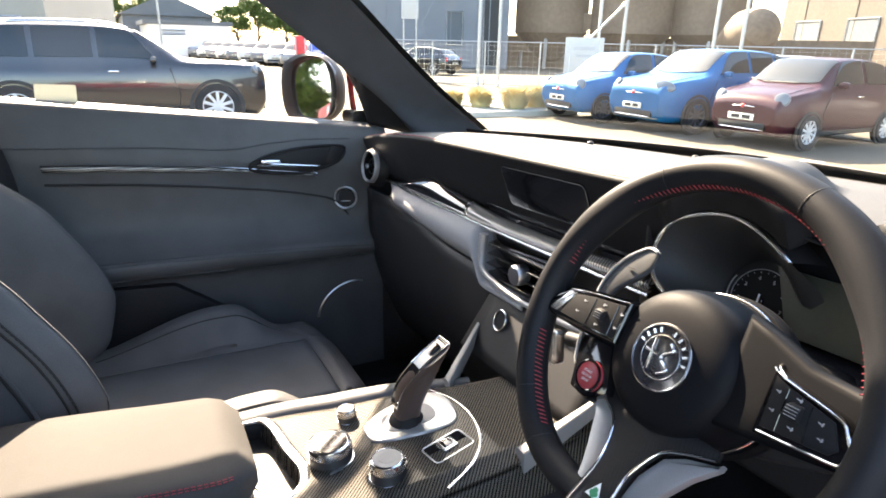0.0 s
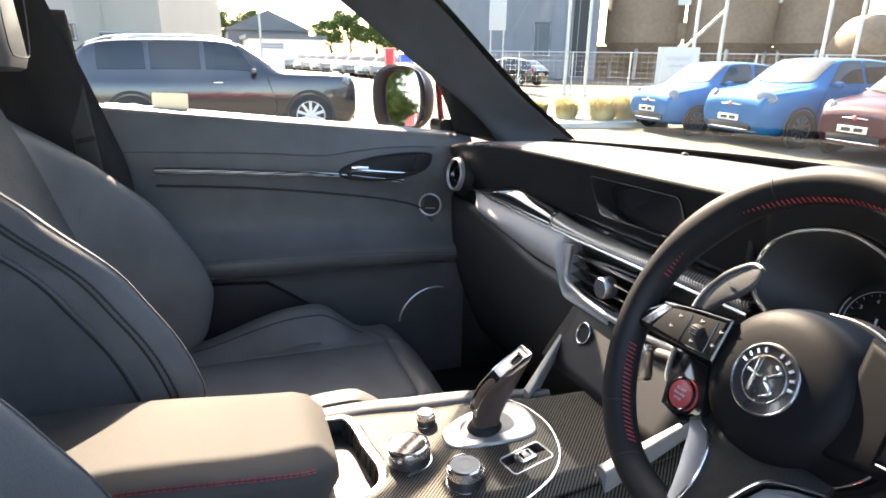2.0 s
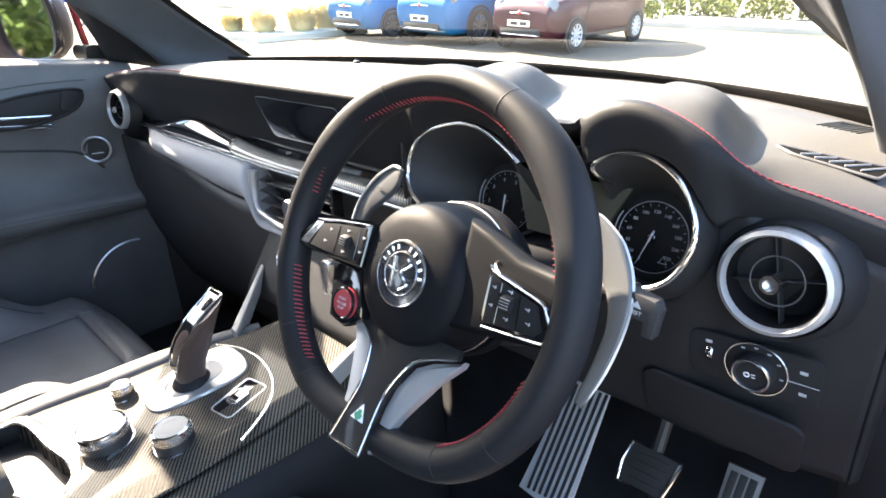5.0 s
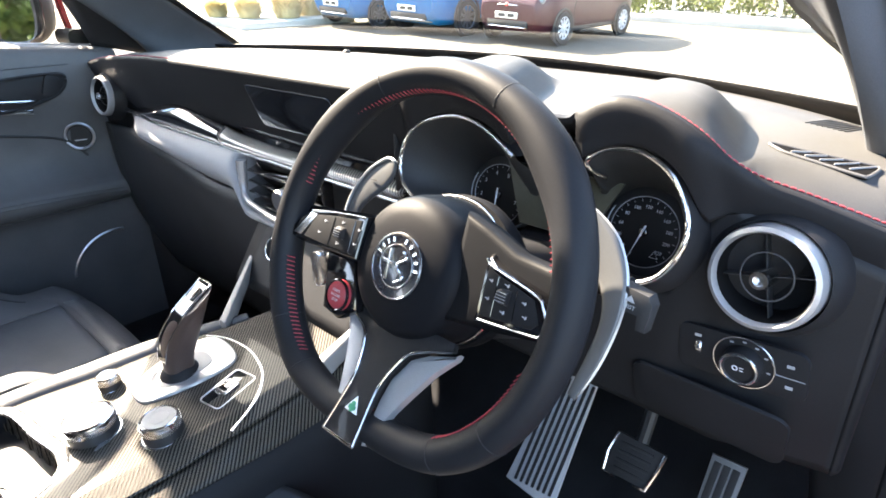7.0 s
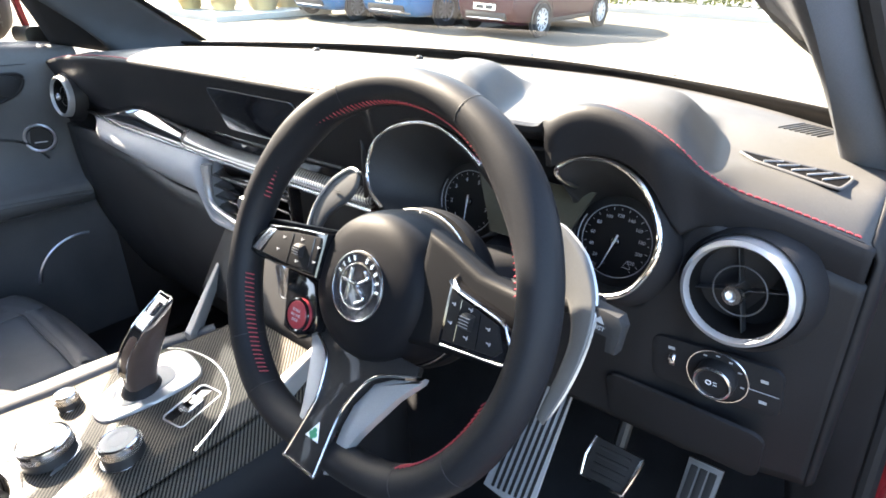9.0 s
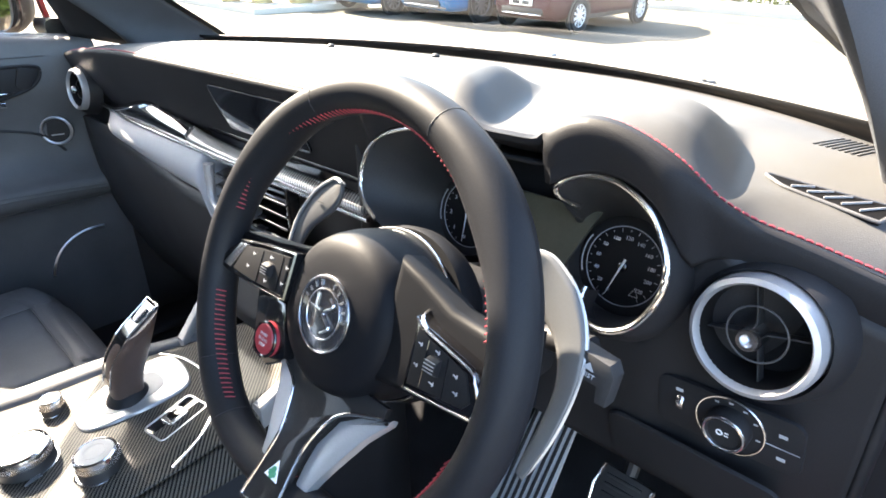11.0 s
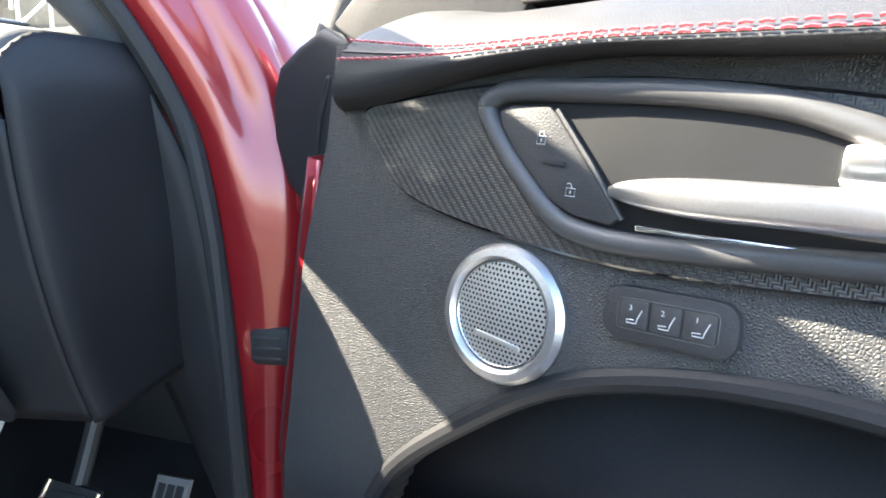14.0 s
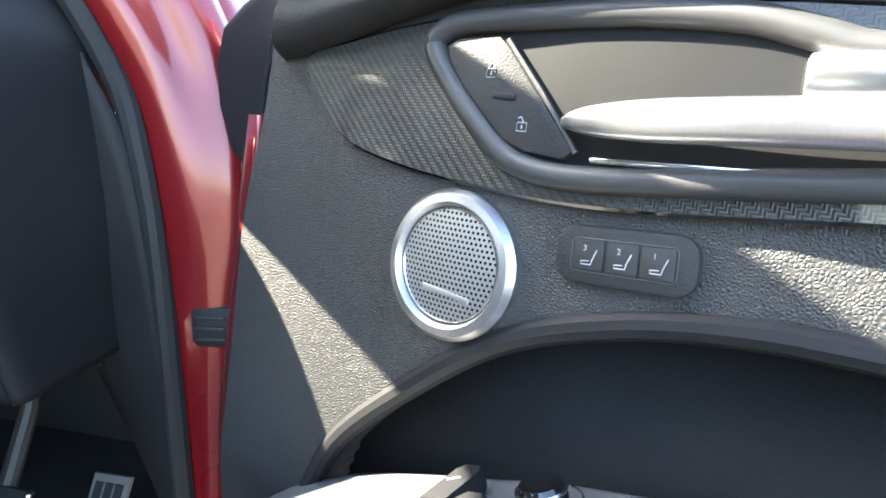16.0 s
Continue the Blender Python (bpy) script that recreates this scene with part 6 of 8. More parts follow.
def on_door(points, h, d=0.0, bevel=0.0, n=0):
    """A raised plate on the door from an outline in u and z."""
    pts = [(p.x, p.y) for p in spline([(u, z, 0) for u, z in points], n, True)] if n else points
    cu, cz = sum(p[0] for p in pts) / len(pts), sum(p[1] for p in pts) / len(pts)
    return prism([(u - cu, (z - cz) * 1.011) for u, z in pts], h, dm(cu, cz, d), bevel)


def pocket_line(u):
    k = spline([(0.035, 0.80, 0), (0.065, 0.880, 0), (0.085, 0.914, 0), (0.128, 0.954, 0), (0.166, 0.983, 0), (0.204, 1.000, 0), (0.253, 1.012, 0), (0.32, 1.016, 0), (0.55, 1.02, 0), (1.0, 1.02, 0)], 90)
    if u <= k[0].x:
        return 0.40 if u < 0.02 else mix(0.40, 0.80, (u - 0.02) / 0.015)
    for a, b in zip(k, k[1:]):
        if a.x <= u <= b.x:
            return mix(a.y, b.y, (u - a.x) / max(1e-6, b.x - a.x))
    return 1.02


def build_driver_door():
    t = thing("driver_door", dp(0.3, 0.40, -0.05), "open driver door with grained black panel, carbon inlay and red stitching", "car door")

    def face(u, v):
        uu, z = mix(-0.021, 0.95, u ** 1.8), mix(0.42, 1.144, v)
        uu += 0.013 * ease(1.0, 1.1, z) * (1 - u)
        drop = 0.030 * ease(0.0, 0.009, pocket_line(uu) - z) if uu > 0.03 else 0.0
        if 0.12 < uu < 0.37 and abs(z - 1.088) < 0.026 - 0.022 * ease(0.30, 0.37, uu):
            drop = 0.045
        return dp(uu, z, -drop)
    part("panel", sheet(face, 150, 150), GRAINED, t, "grained black lower panel")
    lip = [dp(0.03 + 0.6 * (k / 60) ** 1.4, pocket_line(0.03 + 0.6 * (k / 60) ** 1.4) - 0.002, -0.002) for k in range(61)]
    part("pocket_lip", tube(lip[2:], 0.0060, 10), PLASTIC, t, "rounded lip over the pocket")
    part("pocket_back", sheet(lambda u, v: dp(mix(0.03, 0.9, u), mix(0.45, 1.0, v), -0.027), 6, 6), BLACK_CARPET, t, "dark pocket lining", solid=0.004)
    # padded upper
    low = spline([(-0.010, 1.102, 0), (0.04, 1.108, 0), (0.097, 1.121, 0), (0.173, 1.131, 0), (0.26, 1.130, 0), (0.5, 1.130, 0), (0.95, 1.135, 0)], 80)
    top = spline([(0.030, 1.168, 0), (0.065, 1.166, 0), (0.093, 1.163, 0), (0.157, 1.165, 0), (0.25, 1.170, 0), (0.5, 1.180, 0), (0.95, 1.20, 0)], 80)

    seam = spline([(-0.002, 1.1435, 0), (0.03, 1.1415, 0), (0.09, 1.1365, 0), (0.13, 1.1370, 0), (0.18, 1.1390, 0), (0.24, 1.1390, 0), (0.31, 1.1390, 0), (0.50, 1.142, 0), (1.0, 1.15, 0)], 160)

    def seam_z(u):
        return min(seam, key=lambda p: abs(p.x - u)).y

    def pad_line(i, v):
        """Depth and height over the pad's profile: v = 0.5 is its seam."""
        lz, tz = low[i].y, top[i].y
        sz = min(seam_z(mix(low[i].x, top[i].x, 0.5)), tz - 0.012)
        k = spline([(0.003, lz, 0), (0.017, mix(lz, sz, 0.18), 0), (0.023, mix(lz, sz, 0.55), 0), (0.018, sz, 0), (0.001, mix(sz, tz, 0.42), 0), (-0.030, mix(sz, tz, 0.86), 0), (-0.068, tz, 0)], 61)
        return k[round(v * 60)]

    def pad(u, v):
        i = round(u * 79)
        a, b = low[i], top[i]
        p = pad_line(i, v)
        close = math.sqrt(min(1.0, (i + 0.3) / 6))
        return dp(mix(a.x, b.x, v), p.y, mix(-0.04, p.x, close))
    part("upper_pad", sheet(pad, 80, 61), DASH_FACE, t, "black leather door top")
    for v in (0.5, 0.4):
        part("stitching", stitches([Vector(pad(i / 79, v)) + DN * 0.0011 + Vector((0, 0, 0.0011)) for i in range(1, 60)], 0.0046, 0.0020, 0.0007), RED_THREAD, t, "red double stitching")
    part("pad_groove", tube([Vector(pad(i / 79, 0.45)) + DN * 0.0002 for i in range(2, 60)], 0.0009, 5), DARK, t)
    # carbon inlay with a lacquered edge
    carb = [(0.030, 1.104), (0.044, 1.083), (0.066, 1.064), (0.100, 1.055), (0.140, 1.050), (0.184, 1.047), (0.228, 1.048), (0.30, 1.054), (0.45, 1.066), (0.48, 1.080), (0.45, 1.100), (0.30, 1.113), (0.253, 1.118), (0.196, 1.122), (0.146, 1.121), (0.100, 1.117), (0.06, 1.111)]
    part("inlay_edge", tube(flat(carb, 0.003, 90), 0.0016, 6, True), GLOSS, t)
    # handle bowl
    bez = [(0.119, 1.108), (0.123, 1.114), (0.135, 1.117), (0.170, 1.1175), (0.21, 1.117), (0.245, 1.1135), (0.268, 1.107), (0.285, 1.102), (0.34, 1.097), (0.37, 1.086), (0.36, 1.072), (0.31, 1.066), (0.245, 1.060), (0.198, 1.0565), (0.172, 1.059), (0.157, 1.067), (0.140, 1.082), (0.127, 1.096)]
    part("bowl_frame", tube(flat(bez, 0.0065, 110), 0.0053, 12, True), BOWL_GREY, t, "smooth frame round the handle bowl")
    inner = spline([(u, z, 0) for u, z in bez], 120, True)
    outer = spline([(u, z, 0) for u, z in carb], 240, True)
    mid = Vector((0.235, 1.085, 0))
    rim = [min(outer, key=lambda p: abs(((p - mid).angle(q - mid)))) for q in inner]
    part("carbon_inlay", rings([[dp(p.x, p.y, 0.000) for p in rim], [dp(p.x, p.y, 0.005) for p in rim], [dp(p.x, p.y, 0.0055) for p in inner]], cap=False), CARBON_DOOR, t, "lacquered carbon weave inlay")
    part("bowl", rings([[dp(mid.x + (p.x - mid.x) * k, mid.y + (p.y - mid.y) * k, d) for p in inner] for k, d in ((1.0, 0.006), (0.985, -0.004), (0.95, -0.020), (0.88, -0.030), (0.6, -0.033))]), BOWL_SHADE, t, "hollow behind the handle, its shade put into the colour")
    lk = [(0.128, 1.107), (0.134, 1.110), (0.154, 1.110), (0.158, 1.107), (0.194, 1.0665), (0.190, 1.063), (0.172, 1.065), (0.161, 1.070), (0.139, 1.090), (0.130, 1.101)]
    s = part("lock_switch", on_door(lk, 0.003, 0.0065, 0.0008), DASH_FACE, t, "dark grey lock switch with padlock symbols")
    part("switch_gap", tube([dp(0.158, 1.109, 0.0085), dp(0.1765, 1.0885, 0.0085), dp(0.195, 1.066, 0.0085)], 0.0014, 6), DARK, t)
    for (u, z, shut) in ((0.1525, 1.0965, True), (0.1705, 1.0755, False)):
        q = dm(u, z, 0.0097)
        body = [(-0.0022, -0.0024), (0.0022, -0.0024), (0.0022, 0.0010), (-0.0022, 0.0010)]
        part("padlock_symbol", joined(tube([q @ Vector((x, y, 0)) for x, y in body], 0.00022, 4, True), tube([q @ Vector((0.0014 * math.cos(a) + (0 if shut else -0.0010), 0.0010 + 0.0022 * math.sin(a), 0)) for a in (math.pi * j / 8 for j in range(9))][: 9 if shut else 7], 0.00022, 4), block((0.0005, 0.0014, 0.0003), q @ pose(0, -0.0007, 0), 0)), GREY_MARK, s)
    part("switch_ridge", block((0.011, 0.0024, 0.0012), dm(0.1605, 1.0865, 0.0097) @ pose(0, 0, 0, 0, 0, -4), 0.0005), PLASTIC, s)
    # pull handle
    hp = spline([(0.188, 1.0775, 0.010), (0.198, 1.0785, 0.014), (0.225, 1.0795, 0.017), (0.265, 1.081, 0.019), (0.31, 1.082, 0.018), (0.34, 1.082, 0.012)], 40)
    part("pull_handle", rings([[dp(p.x, p.y, p.z) + DN * a * k + Vector((0, 0, b * k)) for a, b in rounded(0.010, 0.0150, 0.0045, 4)] for p, k in ((q, mix(0.22, 1.0, ease(-0.05, 0.45, i / 39))) for i, q in enumerate(hp))]), SILVER, t, "brushed aluminium pull handle")
    part("handle_block", block((0.07, 0.016, 0.012), dm(0.300, 1.094, 0.008), 0.004), CHROME, t)
    part("bright_strip", block((0.060, 0.0022, 0.0015), dm(0.231, 1.0645, 0.0085) @ pose(0, 0, 0, 0, 0, 1), 0.0005), CHROME, t)
    # speaker
    c = dm(0.1405, 1.0115, 0.0)
    sp = part("speaker", lathe([(0.0345, -0.002), (0.0345, 0.004), (0.0320, 0.0075), (0.0285, 0.0080), (0.0270, 0.0055), (0.0265, 0.0035)], c, 72), SILVER, t, "round tweeter with a wide satin aluminium rim")
    part("grille", lathe([(0.0268, 0.0034), (0.0262, 0.0042), (0.020, 0.0052), (0.010, 0.0058), (0, 0.0060)], c, 64), GRILLE, sp, "perforated metal grille")
    part("grille_rim", ring(0.0258, 0.0006, c @ pose(0, 0, 0.0046), 56, 6), CHROME, sp)
    part("grille_bar", block((0.026, 0.0026, 0.0012), c @ pose(0.001, -0.0125, 0.0056, 0, 0, -5), 0.0004), MESH_METAL, sp, "plain raised maker's bar")
    # seat memory switch
    m = dm(0.2180, 1.0285, 0.0)
    k = part("memory_switch", prism(rounded(0.0540, 0.0225, 0.0080), 0.0042, m @ pose(0, 0, 0, 0, 0, 3), 0.0016), DASH_FACE, t, "black seat memory switch with three keys")
    part("key_frame", tube([m @ pose(0, 0, 0, 0, 0, 3) @ Vector((x, y, 0.0044)) for x, y in rounded(0.0400, 0.0128, 0.0022)], 0.00022, 6, True), GREYTRIM_DARK, k, "thin grey frame")
    for i, text in enumerate("321"):
        x = -0.0132 + 0.0132 * i
        m2 = m @ pose(0, 0, 0, 0, 0, 3)
        key = part("key", prism(rounded(0.0122, 0.0118, 0.001, 2), 0.0010, m2 @ pose(x, 0, 0.0040), 0.0003), DARK, k)
        part("numeral", written(text, 0.0032, m2 @ pose(x - 0.0012, 0.0026, 0.0052), 0.0001), GREY_MARK, key)
        part("seat_symbol", joined(tube([m2 @ Vector((x + a, b, 0.0052)) for a, b in ((0.0036, 0.0022), (0.0020, -0.0016), (0.0016, -0.0036), (-0.0024, -0.0036), (-0.0026, -0.0024), (0.0006, -0.0022))], 0.00026, 4)), GREY_MARK, key)
    # armrest with window switches
    ar = spline([(0.040, 0.848, 0), (0.055, 0.862, 0), (0.096, 0.883, 0), (0.136, 0.899, 0), (0.170, 0.911, 0), (0.210, 0.925, 0), (0.28, 0.940, 0), (0.40, 0.948, 0), (0.70, 0.950, 0)], 60)
    part("arm_rest", sheet(lambda u, v: dp(ar[round(u * 59)].x, ar[round(u * 59)].y + 0.006 * math.sin(min(1, v * 1.6) * math.pi / 2) - 0.11 * ease(0.6, 1.0, v), -0.012 + 0.095 * ease(0, 0.75, v) * mix(0.6, 1, ease(0, 0.15, u))), 60, 14), LEATHER, t, "black leather armrest", solid=0.004)
    rise = (DU + Vector((0, 0, 0.36))).normalized()
    upward = (Vector((0, 0, 1)) - DU * 0.36).normalized()
    part("switch_panel", block((0.150, 0.060, 0.008), facing(dp(0.215, 0.929, 0.030), rise, upward), 0.003), GREYTRIM_DARK, t, "window switch panel")
    for u, z in ((0.172, 0.921), (0.188, 0.927)):
        sw = part("window_switch", prism([(-0.0070, -0.012), (0.0070, -0.012), (0.0070, 0.014), (0.0045, 0.019), (-0.0045, 0.019), (-0.0070, 0.014)], 0.010, facing(dp(u, z, 0.022 if u < 0.18 else 0.045), rise, upward), 0.003), PLASTIC, t, "rocker window switch")
        part("switch_symbol", block((0.006, 0.0008, 0.0003), facing(dp(u, z, 0.022 if u < 0.18 else 0.045), rise, upward) @ pose(0, 0.004, 0.0102, 0, 0, 30), 0), WHITE_MARK, sw)
    km = facing(dp(0.209, 0.931, 0.014), rise, upward)
    kn = part("mirror_knob", lathe([(0.0100, 0), (0.0100, 0.009), (0.0085, 0.012), (0, 0.0125)], km, 28), GLOSS, t, "round mirror control knob")
    part("knob_ring", ring(0.0098, 0.0009, km @ pose(0, 0, 0.0095), 32, 6), CHROME, kn)
    part("knob_arc", tube([km @ Vector((0.0150 * math.cos(radians(a)), 0.0150 * math.sin(radians(a)), 0.004)) for a in range(-40, 80, 8)], 0.0006, 5), CHROME, kn)
    # shell: edge at the hinge, skin, and the flange below the glass
    edge = spline([(-0.019, -0.003, 0), (-0.040, -0.010, 0), (-0.047, -0.020, 0), (-0.056, -0.050, 0), (-0.075, -0.115, 0)], 12)
    part("door_edge", sheet(lambda u, v: dp(edge[round(v * 11)].x, mix(0.40, 1.072, u), edge[round(v * 11)].y), 24, 12), RED_PAINT, t, "red painted door end", solid=0.003)
    part("door_edge_seal", tube([dp(-0.050, mix(0.40, 1.05, k / 20), -0.020) for k in range(21)], 0.0035, 8), RUBBER, t, "black rubber edge")
    part("skin", sheet(lambda u, v: D0 + DU * mix(-0.110, 0.98, u) + DN * (-0.090 - 0.070 * math.cos(math.pi / 2 * v) ** 0.7) + Vector((0, 0, mix(0.38, 1.02 + 0.12 * ease(0.0, 0.22, u) + 0.02 * u, v))), 30, 14), RED_PAINT, t, "red outer skin", solid=0.005)
    # corner cover and window frame
    part("corner_cover", prism([(-0.150, 1.075), (-0.152, 1.110), (-0.140, 1.136), (-0.112, 1.152), (-0.085, 1.163), (-0.045, 1.150), (0.000, 1.140), (0.030, 1.120), (0.010, 1.085), (-0.030, 1.060), (-0.045, 1.040), (-0.073, 1.030), (-0.112, 1.022), (-0.135, 1.040)], 0.026, Matrix.Translation(D0 - DN * 0.084) @ facing((0, 0, 0), DU, DN), 0.010, 4), RUBBER, t, "black rubber corner cover")
    for du, r in ((-0.045, 0.0035), (-0.070, 0.0025)):
        part("cover_ridge", tube([D0 + DU * (du + k) + DN * (-0.058 - 0.02 * (z > 1.14)) + Vector((0, 0, z)) for k, z in ((0.002, 1.150), (-0.004, 1.125), (-0.014, 1.095), (-0.022, 1.055))], r, 8), RUBBER, t)
    path = spline([(-0.125, 1.090, -0.085), (-0.098, 1.150, -0.084), (-0.060, 1.200, -0.080), (0.000, 1.255, -0.078), (0.100, 1.340, -0.080), (0.25, 1.440, -0.100), (0.45, 1.510, -0.130), (0.75, 1.530, -0.14), (1.0, 1.45, -0.13), (1.08, 1.20, -0.10)], 60)
    def bar(points, w, h, shift):
        return rings([[D0 + DU * (p.x + shift[0] + a) + DN * (p.z + b) + Vector((0, 0, p.y + shift[1] - a * 0.9)) for a, b in rounded(w, h, min(w, h) * 0.4, 3)] for p in points])
    part("window_frame", bar(path[1:], 0.026, 0.030, (0, 0)), FRAME_GREY, t, "dark grey window frame")
    part("frame_seal", bar(path[1:], 0.016, 0.022, (0.018, -0.016)), RUBBER, t, "black rubber window seal")
    part("frame_seal", bar(path[1:], 0.012, 0.028, (0.034, -0.024)), FRAME_GREY, t)
    # triangular inner cover ahead of the glass
    tri = [(0.030, 1.120), (0.000, 1.128), (-0.045, 1.148), (-0.062, 1.164), (-0.024, 1.190), (0.020, 1.222), (0.080, 1.278), (0.165, 1.350), (0.140, 1.290), (0.108, 1.170), (0.092, 1.150), (0.060, 1.140)]
    part("sail_cover", prism([(u, z) for u, z in tri], 0.012, Matrix.Translation(D0 - DN * 0.066) @ facing((0, 0, 0), DU, DN), 0.003), SAIL, t, "grey triangular inner mirror cover")
    part("cover_edge", tube([D0 + DU * u + DN * -0.050 + Vector((0, 0, z)) for u, z in ((0.112, 1.168), (0.122, 1.215), (0.142, 1.285), (0.175, 1.365))], 0.007, 8), RUBBER, t)
    part("belt_strip", sheet(lambda u, v: D0 + DU * mix(0.10, 0.95, u) + DN * mix(-0.052, -0.075, v) + Vector((0, 0, mix(1.171, 1.168, v) + 0.03 * u)), 12, 4), RUBBER, t, "black rubber strip along the window", solid=0.006)
    g = part("window_glass", sheet(lambda u, v: D0 + DU * mix(mix(0.11, 0.33, v), 1.0, u) + DN * mix(-0.070, -0.125, v) + Vector((0, 0, mix(1.165, 1.50, v) + 0.02 * u)), 8, 8), CLEAR, t, "clear driver window")
    g.visible_shadow = False
    part("glass_mark", joined(*[block((0.016 - 0.004 * (i % 2), 0.0009, 0.0003), facing(D0 + DU * (0.165) - DN * 0.069 + Vector((0, 0, 1.182 + 0.0028 * i)), DU, DN), 0) for i in range(3)]), GREY_MARK, t, "small etched marks on the glass")
    # check strap and hinge
    part("check_strap", tube([(0.862, 0.45, 0.872), (0.905, 0.42, 0.860), (0.945, 0.37, 0.848)], 0.0022, 6), DARK, t, "black door check strap")
    part("hinge", block((0.045, 0.035, 0.034), pose(0.925, 0.425, 1.03, 0, 0, -25), 0.008), RED_PAINT, t, "red painted door hinge")
    part("cable_plug", block((0.040, 0.022, 0.040), pose(0.867, 0.426, 0.888, 0, 0, 12), 0.008), RUBBER, t, "black rubber plug on the pillar")
    for k in range(3):
        part("plug_rib", block((0.026, 0.003, 0.004), pose(0.868, 0.4148, 0.878 + 0.010 * k, 0, 0, 12), 0.001), DARK, t)
    return t


FRAME_GREY = material("grey_window_frame", (0.115, 0.108, 0.102), 0.6, vary=0.2, fine=500, bump=0.1, spec=0.3)
# Near black: the shade inside the handle bowl is painted in.
BOWL_SHADE = material("shaded_bowl_lining", (0.008, 0.0085, 0.0098), 0.55, vary=0.1, broad=20, spec=0.15)
BOWL_GREY = material("smooth_bowl_frame", (0.042, 0.042, 0.044), 0.45, vary=0.15, fine=700, spec=0.4)
SAIL = material("worn_grey_trim", (0.030, 0.029, 0.030), 0.75, vary=0.22, fine=300, broad=14, bump=0.05, spec=0.3)


def perforated(name):
    m = material(name, (0.45, 0.45, 0.44), 0.4, 0.85, vary=0.1, fine=700)
    nt = m.node_tree
    b = nt.nodes["Principled BSDF"]
    co = nt.nodes.new("ShaderNodeTexCoord")
    mp = nt.nodes.new("ShaderNodeMapping")
    mp.inputs["Rotation"].default_value = (0, 0, radians(25.2))
    nt.links.new(co.outputs["Object"], mp.inputs["Vector"])
    sep = nt.nodes.new("ShaderNodeSeparateXYZ")
    nt.links.new(mp.outputs[0], sep.inputs[0])

    def op(kind, *a):
        n = nt.nodes.new("ShaderNodeMath")
        n.operation = kind
        for i, v in enumerate(a):
            if isinstance(v, float):
                n.inputs[i].default_value = v
            else:
                nt.links.new(v, n.inputs[i])
        return n.outputs[0]
    cell = 0.00235
    v = op("DIVIDE", sep.outputs[2], cell)
    row = op("FLOOR", v)
    u = op("ADD", op("DIVIDE", sep.outputs[0], cell), op("MULTIPLY", row, 0.5))
    fu, fv = op("SUBTRACT", op("FRACT", u), 0.5), op("SUBTRACT", op("FRACT", v), 0.5)
    dist = op("ADD", op("MULTIPLY", fu, fu), op("MULTIPLY", fv, fv))
    hole = op("LESS_THAN", dist, 0.085)
    shade = nt.nodes.new("ShaderNodeMix")
    shade.data_type = "RGBA"
    old = b.inputs["Base Color"].links[0].from_socket
    nt.links.new(old, shade.inputs["A"])
    shade.inputs["B"].default_value = (0.01, 0.01, 0.01, 1)
    nt.links.new(hole, shade.inputs["Factor"]), nt.links.new(shade.outputs["Result"], b.inputs["Base Color"])
    bp = nt.nodes.new("ShaderNodeBump")
    bp.inputs["Strength"].default_value, bp.inputs["Distance"].default_value, bp.invert = 1.0, 0.0006, True
    nt.links.new(hole, bp.inputs["Height"]), nt.links.new(bp.outputs[0], b.inputs["Normal"])
    return m


GRILLE = perforated("perforated_grille")
build_driver_door()
wr = thing("door_mirror", D0 + DU * 0.12 - DN * 0.2 + Vector((0, 0, 1.21)), "driver door mirror in a black surround with a red foot", "door mirror", group="door mirrors")
mirror_parts(wr, D0 + DU * 0.113 - DN * 0.215 + Vector((0, 0, 1.212)), DU * 0.86 + DN * 0.50 + Vector((0, 0, 0.042)), DN * -1, RED_PAINT, 0.126, 0.138, 1.45)
part("stem", rings([[D0 + DU * (0.055 + a) + DN * d + Vector((0, 0, 1.165 + b)) for a, b in rounded(0.06, 0.055, 0.02, 3)] for d in (-0.10, -0.15, -0.20)]), PLASTIC, wr, "black mirror foot")


# ---- seat belt, wipers ----
def build_belt():
    b = thing("seat_belt", (-0.735, -0.64, 0.8), "black seat belt hanging on the middle pillar", "seat belt")
    part("webbing", ribbon([(-0.705, -0.64, 1.45), (-0.715, -0.62, 1.2), (-0.73, -0.60, 0.85)], [(-0.705, -0.685, 1.45), (-0.715, -0.665, 1.2), (-0.73, -0.645, 0.85)], 16, 0.0), DARK, b, solid=0.002)
    part("buckle_tongue", block((0.005, 0.040, 0.012), pose(-0.715, -0.64, 1.185, 12), 0.002), PLASTIC, b, "dark buckle tongue")


build_belt()


def build_wiper(x0, x1, dy):
    w = thing("windscreen_wiper", (x0, 0.88, 1.09), "black windscreen wiper resting at the foot of the glass", "wiper", group="wipers")

    def at(x):
        q = x / 0.76
        return Vector((x, 0.868 + dy - 0.24 * q * q, 1.134 - 0.01 * q * q))
    pts = [at(mix(x0, x1, k / 20)) for k in range(21)]
    part("blade", tube(pts, 0.006, 8), RUBBER, w)
    part("arm", tube([p + Vector((0, 0.012, 0.008)) for p in pts[:14]], 0.007, 8, flat=0.6), DARK, w)
    part("joint", block((0.05, 0.018, 0.016), Matrix.Translation(pts[11] + Vector((0, 0.004, 0.010))), 0.004), GREYTRIM, w, "grey joint")
    part("pivot", lathe([(0.016, 0), (0.016, 0.012), (0.010, 0.02), (0, 0.021)], Matrix.Translation(pts[0] + Vector((0, 0.03, -0.012))), 24), DARK, w)


build_wiper(0.42, -0.22, 0.01)
build_wiper(-0.22, -0.62, 0.02)


